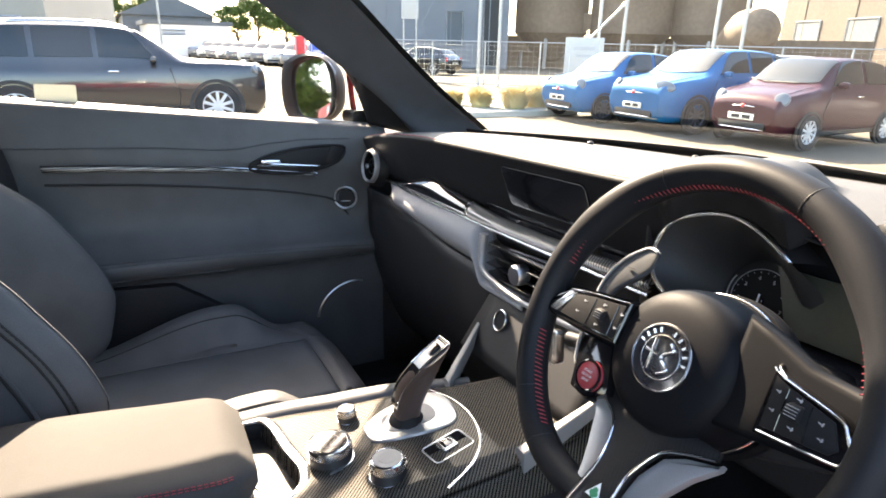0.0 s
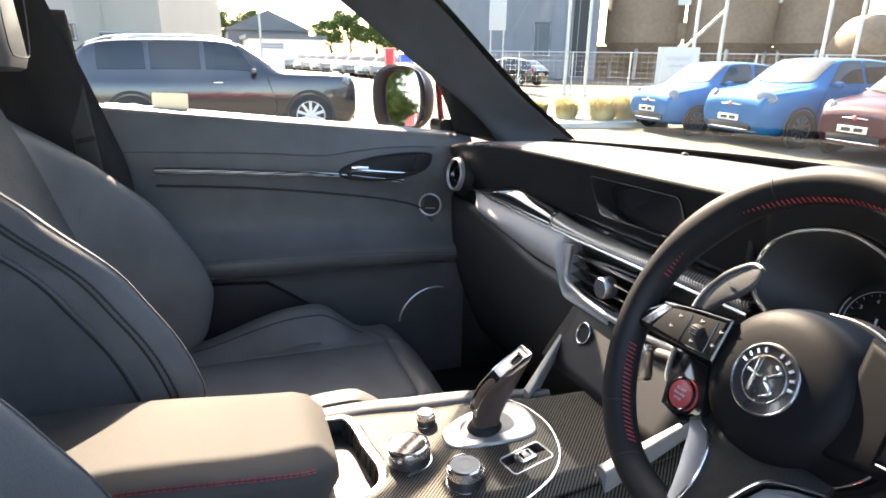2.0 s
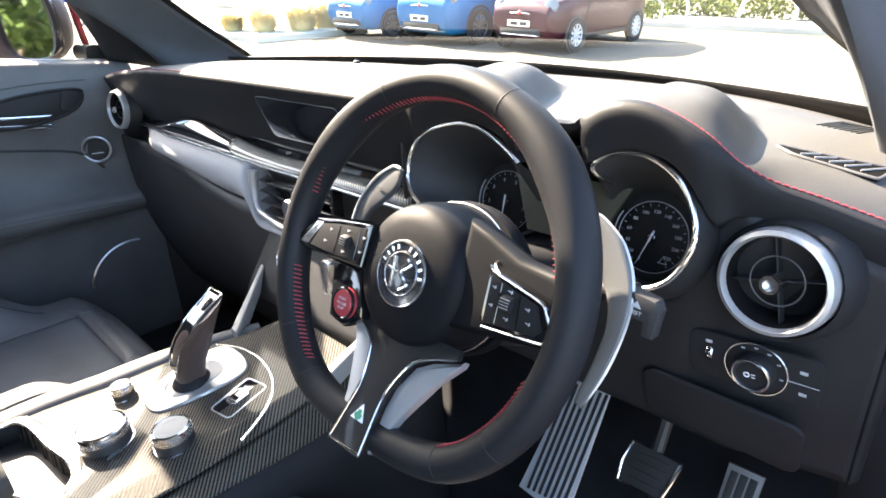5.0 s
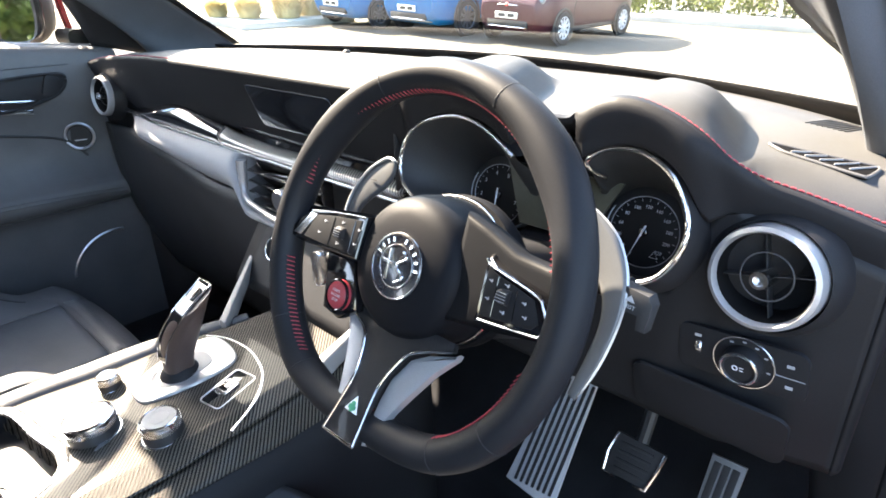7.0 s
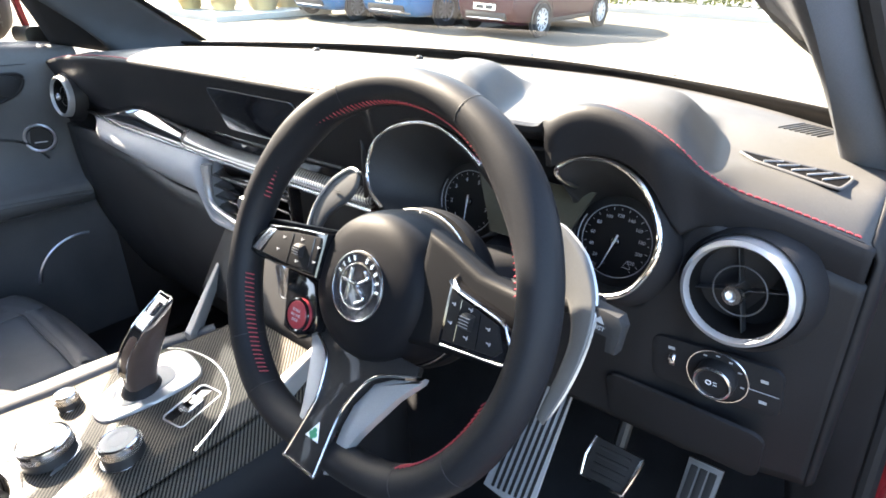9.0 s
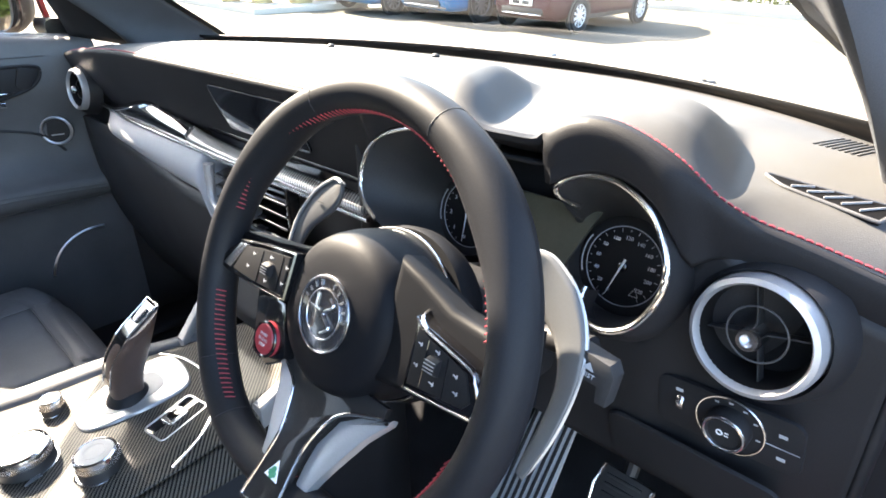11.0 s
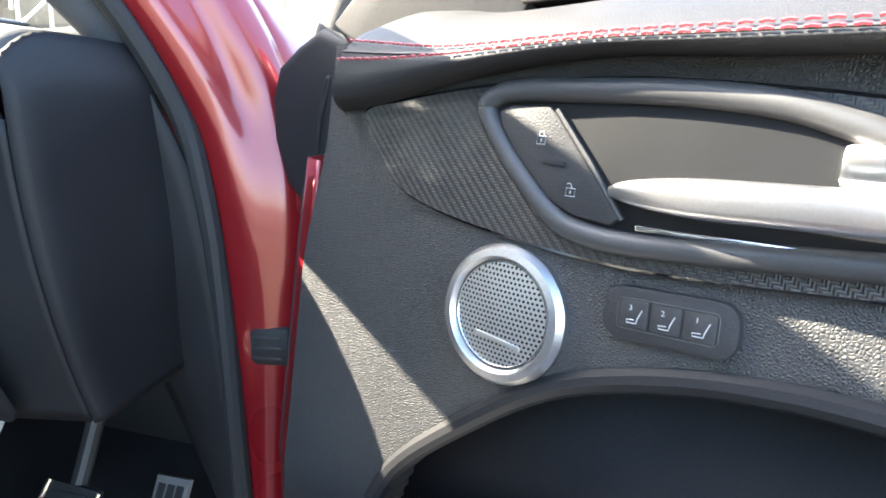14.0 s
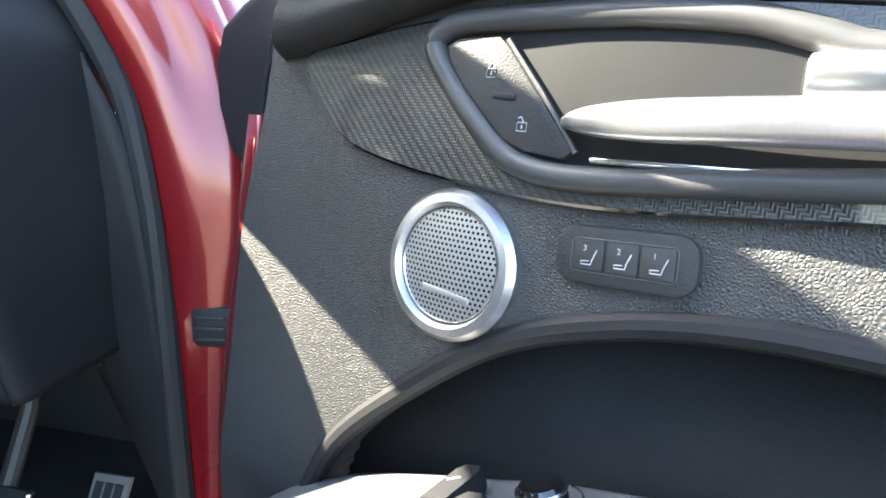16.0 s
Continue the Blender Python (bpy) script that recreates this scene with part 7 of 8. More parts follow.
# ---- outside: materials ----
OUT = Matrix.Identity(4)
ASPHALT = material("sunlit_asphalt", (0.112, 0.095, 0.072), 0.9, vary=0.3, fine=40, broad=0.6, bump=0.4, spec=0.2)
CONCRETE = material("pale_concrete", (0.38, 0.36, 0.32), 0.9, vary=0.2, fine=30, broad=1.2, bump=0.3, spec=0.2)
BLUE_PAINT = material("bright_blue_paint", (0.0005, 0.095, 0.25), 0.35, 0.1, vary=0.1, fine=900, broad=3, coat=0.12, spec=0.25)
MAROON_PAINT = material("maroon_paint", (0.042, 0.008, 0.015), 0.35, 0.2, vary=0.1, fine=900, broad=3, coat=0.15, spec=0.25)
BLACK_PAINT = material("black_paint", (0.012, 0.014, 0.018), 0.2, 0.1, vary=0.15, fine=900, broad=3, coat=0.9)
WHITE_PAINT = material("white_paint", (0.72, 0.73, 0.74), 0.3, vary=0.06, fine=900, broad=3, coat=0.6)
GREY_PAINT = material("grey_paint", (0.22, 0.23, 0.25), 0.3, 0.2, vary=0.1, fine=900, broad=3, coat=0.6)
NAVY_PAINT = material("navy_paint", (0.012, 0.03, 0.14), 0.3, 0.2, vary=0.1, fine=900, broad=3, coat=0.8)
PANE = material("tinted_car_glass", (0.012, 0.016, 0.019), 0.04, vary=0.2, broad=2, spec=0.5)
TYRE = material("tyre_rubber", (0.015, 0.015, 0.016), 0.8, vary=0.3, fine=90, bump=0.2)
ALLOY = material("alloy_wheel", (0.55, 0.56, 0.58), 0.4, 0.3, vary=0.1)
DARK_ALLOY = material("dark_alloy_wheel", (0.10, 0.10, 0.11), 0.4, 0.3, vary=0.1)
LAMP = material("lamp_lens", (0.16, 0.17, 0.18), 0.12, 0.3, vary=0.15, fine=60)
RED_LAMP = material("red_lamp_lens", (0.5, 0.02, 0.02), 0.15, vary=0.1)
PLATE = material("plate_white", (0.72, 0.71, 0.62), 0.5, vary=0.05)
BARK = material("bark", (0.10, 0.075, 0.055), 0.95, vary=0.4, fine=30, broad=4, bump=0.8)
LEAF = material("green_leaves", (0.060, 0.090, 0.024), 0.7, vary=0.5, fine=3, broad=0.7, spec=0.12)
HEDGE_LEAF = material("yellow_green_leaves", (0.085, 0.100, 0.018), 0.7, vary=0.5, fine=3, broad=0.7, spec=0.1)
DRY = material("pale_dry_grass", (0.42, 0.34, 0.17), 0.85, vary=0.35, fine=5, broad=1)
CLAD = material("grey_cladding", (0.17, 0.18, 0.20), 0.6, vary=0.12, fine=8, broad=0.4)
DARKCLAD = material("dark_slate_cladding", (0.10, 0.11, 0.12), 0.7, vary=0.15, fine=6, broad=0.3)
BROWN_CLAD = material("dull_brown_cladding", (0.085, 0.066, 0.052), 0.8, vary=0.3, fine=5, broad=0.25)
BEIGE = material("beige_render", (0.27, 0.25, 0.215), 0.85, vary=0.1, fine=12, broad=0.4)
OCHRE = material("ochre_hopper_steel", (0.155, 0.108, 0.072), 0.75, vary=0.3, fine=4, broad=0.5)
STEEL = material("galvanised_steel", (0.42, 0.43, 0.44), 0.45, 0.8, vary=0.15, fine=30)
SIGN_WHITE = material("sign_white", (0.42, 0.42, 0.42), 0.5, vary=0.06, fine=10)
SIGN_RED = material("sign_red", (0.55, 0.03, 0.03), 0.5, vary=0.08)
SIGN_BLUE = material("sign_blue", (0.03, 0.08, 0.42), 0.5, vary=0.08)


# ---- ground ----
single("ground", ([(-2500, -2500, -0.02), (2500, -2500, -0.02), (2500, 2500, -0.02), (-2500, 2500, -0.02)], [(0, 1, 2, 3)]), ASPHALT, "pale sunlit asphalt car park", "ground", base=(0, 0, -0.02), kind="structure", frame_m=OUT)
for pts in ([(-16.0, 6.4), (-11.2, 6.6), (-11.0, 9.5), (-15.5, 10.2)], [(-9.0, 14.6), (6.0, 16.8), (6.0, 19.5), (-9.5, 19.0)]):
    single("kerb", prism(pts, 0.13, pose(0, 0, -0.02), 0.02), CONCRETE, "pale concrete kerb round a planted bed", "kerb", kind="structure", frame_m=OUT)


# ---- parked cars ----
def build_car(name, place, paint, label, L, W, H, belt, crest, wheel_r, front_axle, base, style, glass_y, sides, group="parked cars", far=False, rim_mat=None):
    """A parked car: its nose at y = 0 looks to -y. crest: the middle line's heights; glass_y: windscreen foot and head, rear window head and foot."""
    c = thing(name, (0, L / 2, 0), label, "car", group=group, frame_m=place)
    line = spline([(0, y, z) for y, z in crest], 160)
    cowl = glass_y[0]

    def top(y):
        for p, q in zip(line, line[1:]):
            if p.y <= y <= q.y:
                return mix(p.z, q.z, (y - p.y) / max(1e-6, q.y - p.y))
        return line[0].z if y < line[0].y else line[-1].z

    def plan(y):
        e = max(0.0, 1 - y / (0.20 * L)), max(0.0, 1 - (L - y) / (0.17 * L))
        return W / 2 * (1 - 0.24 * e[0] ** 2.4 - 0.18 * e[1] ** 2.2)

    def section(y, n=26):
        """Half of the cross-section, from the sill up to the middle of the roof, and the share at which roof and sides meet."""
        w, zt = plan(y), top(y)
        zb = 0.20 + 0.20 * max(0, 1 - y / 0.22) ** 2 + 0.22 * max(0, 1 - (L - y) / 0.25) ** 2
        f = min(1.0, max(0.0, (zt - belt) / (H - belt)))
        bz = min(belt, zt - 0.05)
        wr = w * mix(0.80, 0.70 if style != "suv" else 0.76, f)
        pts = [(w * 0.84, zb), (w * 0.97, zb + 0.09), (w * 1.0, mix(zb, bz, 0.48)), (w * 0.985, mix(zb, bz, 0.80)), (w * 0.93, bz), (mix(w * 0.93, wr, 0.80), mix(bz, zt - 0.03, 0.82)), (wr * 0.90, zt - 0.022), (wr * 0.5, zt - 0.004), (0, zt)]
        return spline([(x, y, z) for x, z in pts], n)

    def skin(y, q, out=0.0):
        """A point of the shell: q from 0 at the sill to 8 at the middle line."""
        s = section(y, 33)
        k = q * 4
        i = min(int(k), 31)
        p = s[i].lerp(s[i + 1], k - i)
        return p + Vector((0.7 * (1 - q / 8) + 0.2, 0, 0.25 + 0.6 * q / 8)) * out
    loops = []
    n = 56
    for i in range(n + 1):
        y = L * (0.5 - 0.5 * math.cos(math.pi * i / n))
        half = section(y)
        if i in (0, n):
            half = [Vector((p.x * 0.94, p.y, mix(p.z, 0.5, 0.10))) for p in half]
        loops.append(half + [Vector((-p.x, p.y, p.z)) for p in half[-2::-1]])
    part("body", rings(loops), paint, c, sharp=60)

    def across(y, u, q0, out):
        """From one side over the middle to the other."""
        e = 2 * u - 1
        p = skin(y, mix(8.0, q0, abs(e)), out)
        return (math.copysign(p.x, e) if abs(e) > 1e-6 else 0.0, p.y, p.z)
    part("windscreen", sheet(lambda u, v: across(mix(glass_y[0], glass_y[1], v) + 0.10 * abs(2 * u - 1) ** 3 * (1 - v), u, 5.75, 0.026), 19, 9), PANE, c, "windscreen reflecting the pale sky")
    part("rear_window", sheet(lambda u, v: across(mix(glass_y[2], glass_y[3], v), u, 5.75, 0.026), 15, 6), PANE, c, "dark rear window")
    for s in (1, -1):
        for a, b, lean in sides:
            part("side_window", sheet(lambda u, v, a=a, b=b, lean=lean, s=s: (lambda p: (s * p.x, p.y, p.z))(skin(mix(a, b, u) + lean * v * (1 - u), mix(4.22, 5.35, v), 0.020)), 14, 8), PANE, c, "dark side window")
        for y in (front_axle, front_axle + base):
            w = plan(y)
            q = Matrix.Translation((s * (w - 0.105), y, wheel_r)) @ Matrix.Rotation(radians(90 * s), 4, "Y")
            part("wheel_arch", lathe([(wheel_r * 1.20, 0.10), (wheel_r * 1.17, 0.113), (wheel_r * 1.06, 0.112), (wheel_r * 1.02, 0.05)], q, 36), DARK, c)
            t = part("wheel", lathe([(wheel_r * 0.66, 0.0), (wheel_r * 0.97, 0.0), (wheel_r, 0.03), (wheel_r, 0.10), (wheel_r * 0.96, 0.125), (wheel_r * 0.72, 0.13), (wheel_r * 0.68, 0.12)], q, 36, cap=False), TYRE, c, "black tyre")
            part("rim", joined(lathe([(wheel_r * 0.70, 0.118), (wheel_r * 0.66, 0.122), (wheel_r * 0.63, 0.10), (wheel_r * 0.60, 0.07)], q, 30, cap=False), lathe([(wheel_r * 0.17, 0.06), (wheel_r * 0.15, 0.12), (0, 0.125)], q, 16), *[block((wheel_r * 0.55, wheel_r * 0.13, 0.02), q @ pose(0, 0, 0.105, 0, 0, k * 360 / (5 if far else 10)) @ pose(wheel_r * 0.38, 0, 0), 0.0) for k in range(5 if far else 10)]), rim_mat or ALLOY, t, "dark alloy rim" if rim_mat else "bright alloy rim")
            part("wheel_well", lathe([(wheel_r * 0.62, 0.06), (0, 0.06)], q, 20), DARK, t)
        part("wing_mirror", rings([[Vector((s * (W / 2 + 0.02 + x), cowl + 0.42 + d, belt + 0.07 + z)) for x, z in rounded(0.18 * k, 0.12 * k, 0.05 * k, 4)] for d, k in ((-0.05, 0.5), (-0.03, 0.9), (0.03, 1.0), (0.05, 0.85))]), paint, c)
        part("door_line", tube([(s * (plan(y) * 1.0 + 0.001), y, z) for y, z in ((cowl + 0.12, 0.30), (cowl + 0.05, 0.60), (cowl + 0.18, belt - 0.05))], 0.006, 4), DARK, c)
        part("door_handle", block((0.02, 0.16, 0.025), pose(s * (plan(L * 0.55) * 0.985), cowl + 1.05, belt - 0.12), 0.006), CHROME, c)
        part("sill", block((0.05, base * 0.72, 0.10), pose(s * (W / 2 - 0.05), front_axle + base / 2, 0.26), 0.02), DARK, c)
        # lamps
        if style == "round":
            p = skin(0.17, 4.6)
            q = facing((s * (p.x - 0.03), 0.14, p.z - 0.05), (1, 0, 0), (s * 0.40, -0.85, 0.35))
            hl = part("headlight", lathe([(0.115, -0.05), (0.115, 0.022), (0.10, 0.045), (0.055, 0.060), (0, 0.063)], q, 28), LAMP, c, "round clear headlight")
            part("headlight_ring", ring(0.116, 0.007, q @ pose(0, 0, 0.02), 28, 6), GREYTRIM, hl)
            p = skin(0.10, 3.3)
            q = facing((s * (p.x - 0.06), 0.085, p.z - 0.02), (1, 0, 0), (s * 0.40, -0.90, 0.10))
            part("fog_lamp", lathe([(0.065, -0.04), (0.065, 0.01), (0.045, 0.022), (0, 0.026)], q, 20), LAMP, c, "round lower lamp")
        else:
            p = skin(0.20, 4.6)
            q = facing((s * (p.x - 0.03), 0.15, p.z - 0.05), (1, 0, 0), (s * 0.50, -0.82, 0.40))
            hl = part("headlight", lathe([(0.16, -0.05), (0.16, 0.012), (0.13, 0.032), (0.07, 0.042), (0, 0.045)], q @ Matrix.Diagonal((1.15, 0.62, 1, 1)), 28), LAMP, c, "clear oval headlight")
            part("headlight_ring", ring(0.155, 0.010, q @ Matrix.Diagonal((1.15, 0.62, 1, 1)) @ pose(0, 0, 0.012), 28, 6), GREYTRIM, hl)
            p = skin(0.10, 2.6)
            part("fog_lamp", lathe([(0.055, -0.04), (0.055, 0.012), (0.03, 0.022), (0, 0.024)], facing((s * (p.x - 0.10), 0.07, p.z - 0.05), (1, 0, 0), (s * 0.3, -0.95, 0)), 20), LAMP, c)
        part("tail_light", block((0.12, 0.10, 0.24), pose(s * plan(L - 0.12) * 0.90, L - 0.10, belt - 0.16), 0.03), RED_LAMP, c, "red tail light")
    nz = top(0.02)
    if style == "suv":
        part("grille", block((W * 0.50, 0.06, 0.13), pose(0, 0.03, nz - 0.12), 0.02), DARK, c, "black slotted grille")
        for s in (1, -1):
            part("roof_rail", tube([(s * (W / 2 * 0.60), mix(glass_y[1] + 0.1, glass_y[2] - 0.05, k / 8), top(mix(glass_y[1] + 0.1, glass_y[2] - 0.05, k / 8)) + 0.035 - 0.035 * (2 * k / 8 - 1) ** 6) for k in range(9)], 0.018, 8), CHROME, c, "bright roof rail")
    else:
        part("moustache", tube([(W * 0.20 * e, -0.010 + 0.06 * e * e, nz - 0.085 - 0.02 * abs(e)) for e in (-1, -0.6, -0.2, 0.2, 0.6, 1)], 0.018, 8, flat=0.7), CHROME, c, "chrome nose bar")
        part("nose_badge", lathe([(0.036, 0), (0.036, 0.012), (0.022, 0.020), (0, 0.022)], facing((0, -0.018, nz - 0.085), (1, 0, 0), (0, -1, 0.25)), 20), SIGN_RED, c)
    part("air_intake", block((W * 0.56, 0.06, 0.13), pose(0, 0.022, 0.355), 0.02), DARK, c, "dark lower intake")
    part("bonnet_line", tube([(plan(y) * 0.74 * math.copysign(1, e), y, skin(y, 6.1).z + 0.004) for e, y in ((-1, cowl - 0.05), (-1, 0.45), (-1, 0.16), (1, 0.16), (1, 0.45), (1, cowl - 0.05))], 0.005, 4), DARK, c, "bonnet shut line")
    part("intake_trim", tube([(W * 0.27 * e, -0.014 + 0.02 * e * e, 0.300) for e in (-1, -0.5, 0, 0.5, 1)], 0.010, 6), CHROME, c, "bright bar under the intake")
    if style != "round":
        part("front_bumper", tube([(plan(0.12) * 0.80 * e, 0.030 + 0.07 * abs(e) ** 2.5, 0.27) for e in (-1, -0.7, -0.35, 0, 0.35, 0.7, 1)], 0.022, 8, flat=0.8), GREYTRIM if style == "soft" else DARK, c, "dull lower bumper edge")
    p = part("number_plate", block((0.50, 0.012, 0.11), pose(0, -0.030, 0.50), 0.004), PLATE, c, "white plate with plain dark bars")
    part("plate_bar", joined(block((0.16, 0.004, 0.06), pose(-0.10, -0.038, 0.50), 0), block((0.15, 0.004, 0.06), pose(0.11, -0.038, 0.50), 0)), DARK, p)
    p = part("number_plate", block((0.50, 0.012, 0.11), pose(0, L + 0.006, 0.62), 0.004), PLATE, c, "plate with plain dark bars")
    part("plate_bar", joined(block((0.16, 0.004, 0.06), pose(-0.10, L + 0.014, 0.62), 0), block((0.15, 0.004, 0.06), pose(0.11, L + 0.014, 0.62), 0)), DARK, p)
    part("wiper", tube([(-0.35, cowl - 0.01, top(cowl) + 0.005), (0.3, cowl - 0.01, top(cowl) + 0.015)], 0.010, 5), DARK, c)
    return c


SMALL = dict(L=3.57, W=1.63, H=1.49, belt=0.97, crest=[(0, 0.72), (0.06, 0.83), (0.20, 0.90), (0.50, 0.965), (0.80, 1.01), (0.98, 1.09), (1.28, 1.32), (1.55, 1.455), (1.95, 1.49), (2.50, 1.465), (2.95, 1.38), (3.20, 1.23), (3.42, 1.00), (3.57, 0.78)], wheel_r=0.29, front_axle=0.66, base=2.30, style="round", glass_y=(0.92, 1.50, 3.02, 3.28), sides=((1.18, 2.10, 0.38), (2.20, 2.80, 0.0)))
CROSS = dict(L=4.25, W=1.80, H=1.60, belt=1.05, crest=[(0, 0.78), (0.06, 0.90), (0.22, 0.98), (0.60, 1.04), (1.0, 1.09), (1.16, 1.17), (1.50, 1.42), (1.80, 1.565), (2.30, 1.60), (3.10, 1.565), (3.60, 1.46), (3.85, 1.28), (4.10, 1.05), (4.25, 0.85)], wheel_r=0.34, front_axle=0.82, base=2.57, style="soft", glass_y=(1.10, 1.74, 3.66, 3.92), sides=((1.42, 2.30, 0.42), (2.38, 3.10, 0.0), (3.18, 3.50, 0.0)))
BIG = dict(L=5.10, W=1.95, H=1.77, belt=1.13, crest=[(0, 0.96), (0.04, 1.08), (0.16, 1.14), (0.80, 1.185), (1.38, 1.23), (1.56, 1.30), (1.90, 1.53), (2.22, 1.71), (2.70, 1.765), (3.60, 1.765), (4.35, 1.72), (4.72, 1.58), (4.95, 1.20), (5.10, 0.95)], wheel_r=0.40, front_axle=0.92, base=3.05, style="suv", glass_y=(1.48, 2.14, 4.66, 4.88), sides=((1.84, 2.72, 0.42), (2.80, 3.62, 0.0), (3.70, 4.45, 0.0)))
HATCH = dict(L=4.3, W=1.80, H=1.48, belt=0.95, crest=[(0, 0.68), (0.06, 0.80), (0.25, 0.88), (0.70, 0.95), (1.10, 1.00), (1.26, 1.06), (1.65, 1.30), (1.98, 1.45), (2.40, 1.48), (3.10, 1.44), (3.60, 1.34), (3.90, 1.15), (4.15, 0.95), (4.3, 0.78)], wheel_r=0.32, front_axle=0.85, base=2.6, style="soft", glass_y=(1.20, 1.90, 3.64, 3.94), sides=((1.50, 2.40, 0.45), (2.48, 3.20, 0.0)), far=True)

build_car("hatchback", pose(-6.14, 9.06, 0), MAROON_PAINT, "maroon retro hatchback with chrome trim, parked nose out", **SMALL)
build_car("crossover", pose(-8.35, 8.68, 0), BLUE_PAINT, "bright blue crossover with silver bumper, parked nose out", rim_mat=DARK_ALLOY, **CROSS)
build_car("hatchback", pose(-10.30, 8.30, 0), BLUE_PAINT, "bright blue retro hatchback, parked nose out", rim_mat=DARK_ALLOY, **SMALL)
build_car("suv", pose(-11.95, 2.0, 0, 0, 0, 180), BLACK_PAINT, "black seven-seat SUV with roof rails, parked side on", **BIG)
fleet = [build_car("hatchback", pose(-35.5, 9.4, 0, 0, 0, 65), WHITE_PAINT, "white hatchback in a distant row", group="distant parked cars", **HATCH),
         build_car("hatchback", pose(-38.0, 8.9, 0, 0, 0, 65), GREY_PAINT, "grey hatchback in a distant row", group="distant parked cars", **HATCH)]
for k in range(9):
    copy_thing(fleet[k % 2], pose(-40.5 - 2.5 * k, 8.4 - 0.45 * k, 0, 0, 0, 65) @ Matrix.Translation((0, HATCH["L"] / 2, 0)))
copy_thing(fleet[0], pose(-47, 0.2, 0, 0, 0, 75))
build_car("hatchback", pose(-33.0, 13.8, 0, 0, 0, -62), BLACK_PAINT, "black hatchback parked by the fence", group="distant parked cars", **HATCH)
build_car("van", pose(-14.0, 20.5, 0, 0, 0, 35), WHITE_PAINT, "white van behind the fence", group="distant parked cars", **HATCH)
copy_thing(fleet[1], pose(-11.0, 17.5, 0, 0, 0, 30))
build_car("pickup", pose(-1.9, 17.6, 0, 0, 0, 60) @ Matrix.Translation((0, -4, 0)), WHITE_PAINT, "white car beyond the hedge", group="distant parked cars", **HATCH)
build_car("suv", pose(21.2, -2.25, 0, 0, 0, 90), NAVY_PAINT, "navy blue SUV parked tail out", group="cars beside the open door", **BIG)
build_car("hatchback", pose(6.6, 10.2, 0, 0, 0, -20), WHITE_PAINT, "white hatchback parked ahead of the open door", group="cars beside the open door", **HATCH)
build_car("hatchback", pose(24.4, -0.05, 0, 0, 0, 90), BLACK_PAINT, "black hatchback parked tail out beside the SUV", group="cars beside the open door", **HATCH)


# ---- plants ----
rng = random.Random(4)


def leaf_cloud(centres, size, count, squash=0.8):
    v, f = [], []
    for cx, cy, cz, r in centres:
        for _ in range(count):
            d = Vector((rng.gauss(0, 1), rng.gauss(0, 1), rng.gauss(0, 1))).normalized() * r * rng.uniform(0.45, 1.05)
            p = Vector((cx + d.x, cy + d.y, cz + d.z * squash))
            a = Vector((rng.gauss(0, 1), rng.gauss(0, 1), rng.gauss(0, 1))).normalized()
            b = a.orthogonal().normalized()
            s = size * rng.uniform(0.6, 1.4)
            i = len(v)
            v += [tuple(p - a * s), tuple(p + b * s * 0.6), tuple(p + a * s), tuple(p - b * s * 0.6)]
            f.append((i, i + 1, i + 2, i + 3))
    return v, f


def build_tree(x, y, h, r, label, low=0.35, many=11):
    t = thing("tree", (x, y, 0), label, "tree", group="trees", frame_m=OUT)
    trunk = spline([(x, y, -0.1), (x + 0.1, y, h * 0.25), (x - 0.1, y + 0.1, h * 0.5), (x, y, h * 0.8)], 12)
    part("trunk", tube(trunk, [0.035 * h * (1 - 0.8 * i / 11) for i in range(12)], 8), BARK, t)
    tips = []
    for k in range(many):
        a, q = k * 2.4, rng.uniform(low, 0.75)
        base = trunk[int(q * 11)]
        tip = Vector((x + r * 0.75 * math.cos(a) * (1.15 - q), y + r * 0.75 * math.sin(a) * (1.15 - q), h * (q + 0.18)))
        part("limb", tube([base, base.lerp(tip, 0.5) + Vector((0, 0, 0.1 * h * 0.3)), tip], [0.012 * h, 0.008 * h, 0.003 * h], 6), BARK, t)
        tips.append(tip)
    blobs = [(p.x, p.y, p.z, r * rng.uniform(0.28, 0.46)) for p in tips] + [(x, y, h * 0.85, r * 0.4)]
    blobs += [(p.x + rng.uniform(-1, 1) * r * 0.3, p.y + rng.uniform(-1, 1) * r * 0.3, p.z + rng.uniform(-0.1, 0.25) * r, r * rng.uniform(0.15, 0.28)) for p in tips]
    part("crown", leaf_cloud(blobs, 0.020 * h + 0.02, 130), LEAF, t, "loose green crown")


for x, y, h, r in ((-64, 9.8, 5.0, 2.2), (-66, 12.2, 5.8, 2.6), (-64, 14.6, 4.8, 2.4), (-66, 17.0, 4.6, 2.6), (-92, -8.5, 6.6, 3.4), (-94, -5.0, 7.6, 3.6), (-92, -1.6, 7.2, 3.4), (-95, 2.0, 7.0, 3.4)):
    build_tree(x, y, h, r, "green leafy tree behind the car park")
build_tree(-1.65, -13.5, 5.0, 1.6, "tall dark green tree behind the car", 0.08, 26)
build_tree(-10.5, -16.0, 6.0, 2.4, "tall dark green tree behind the car")


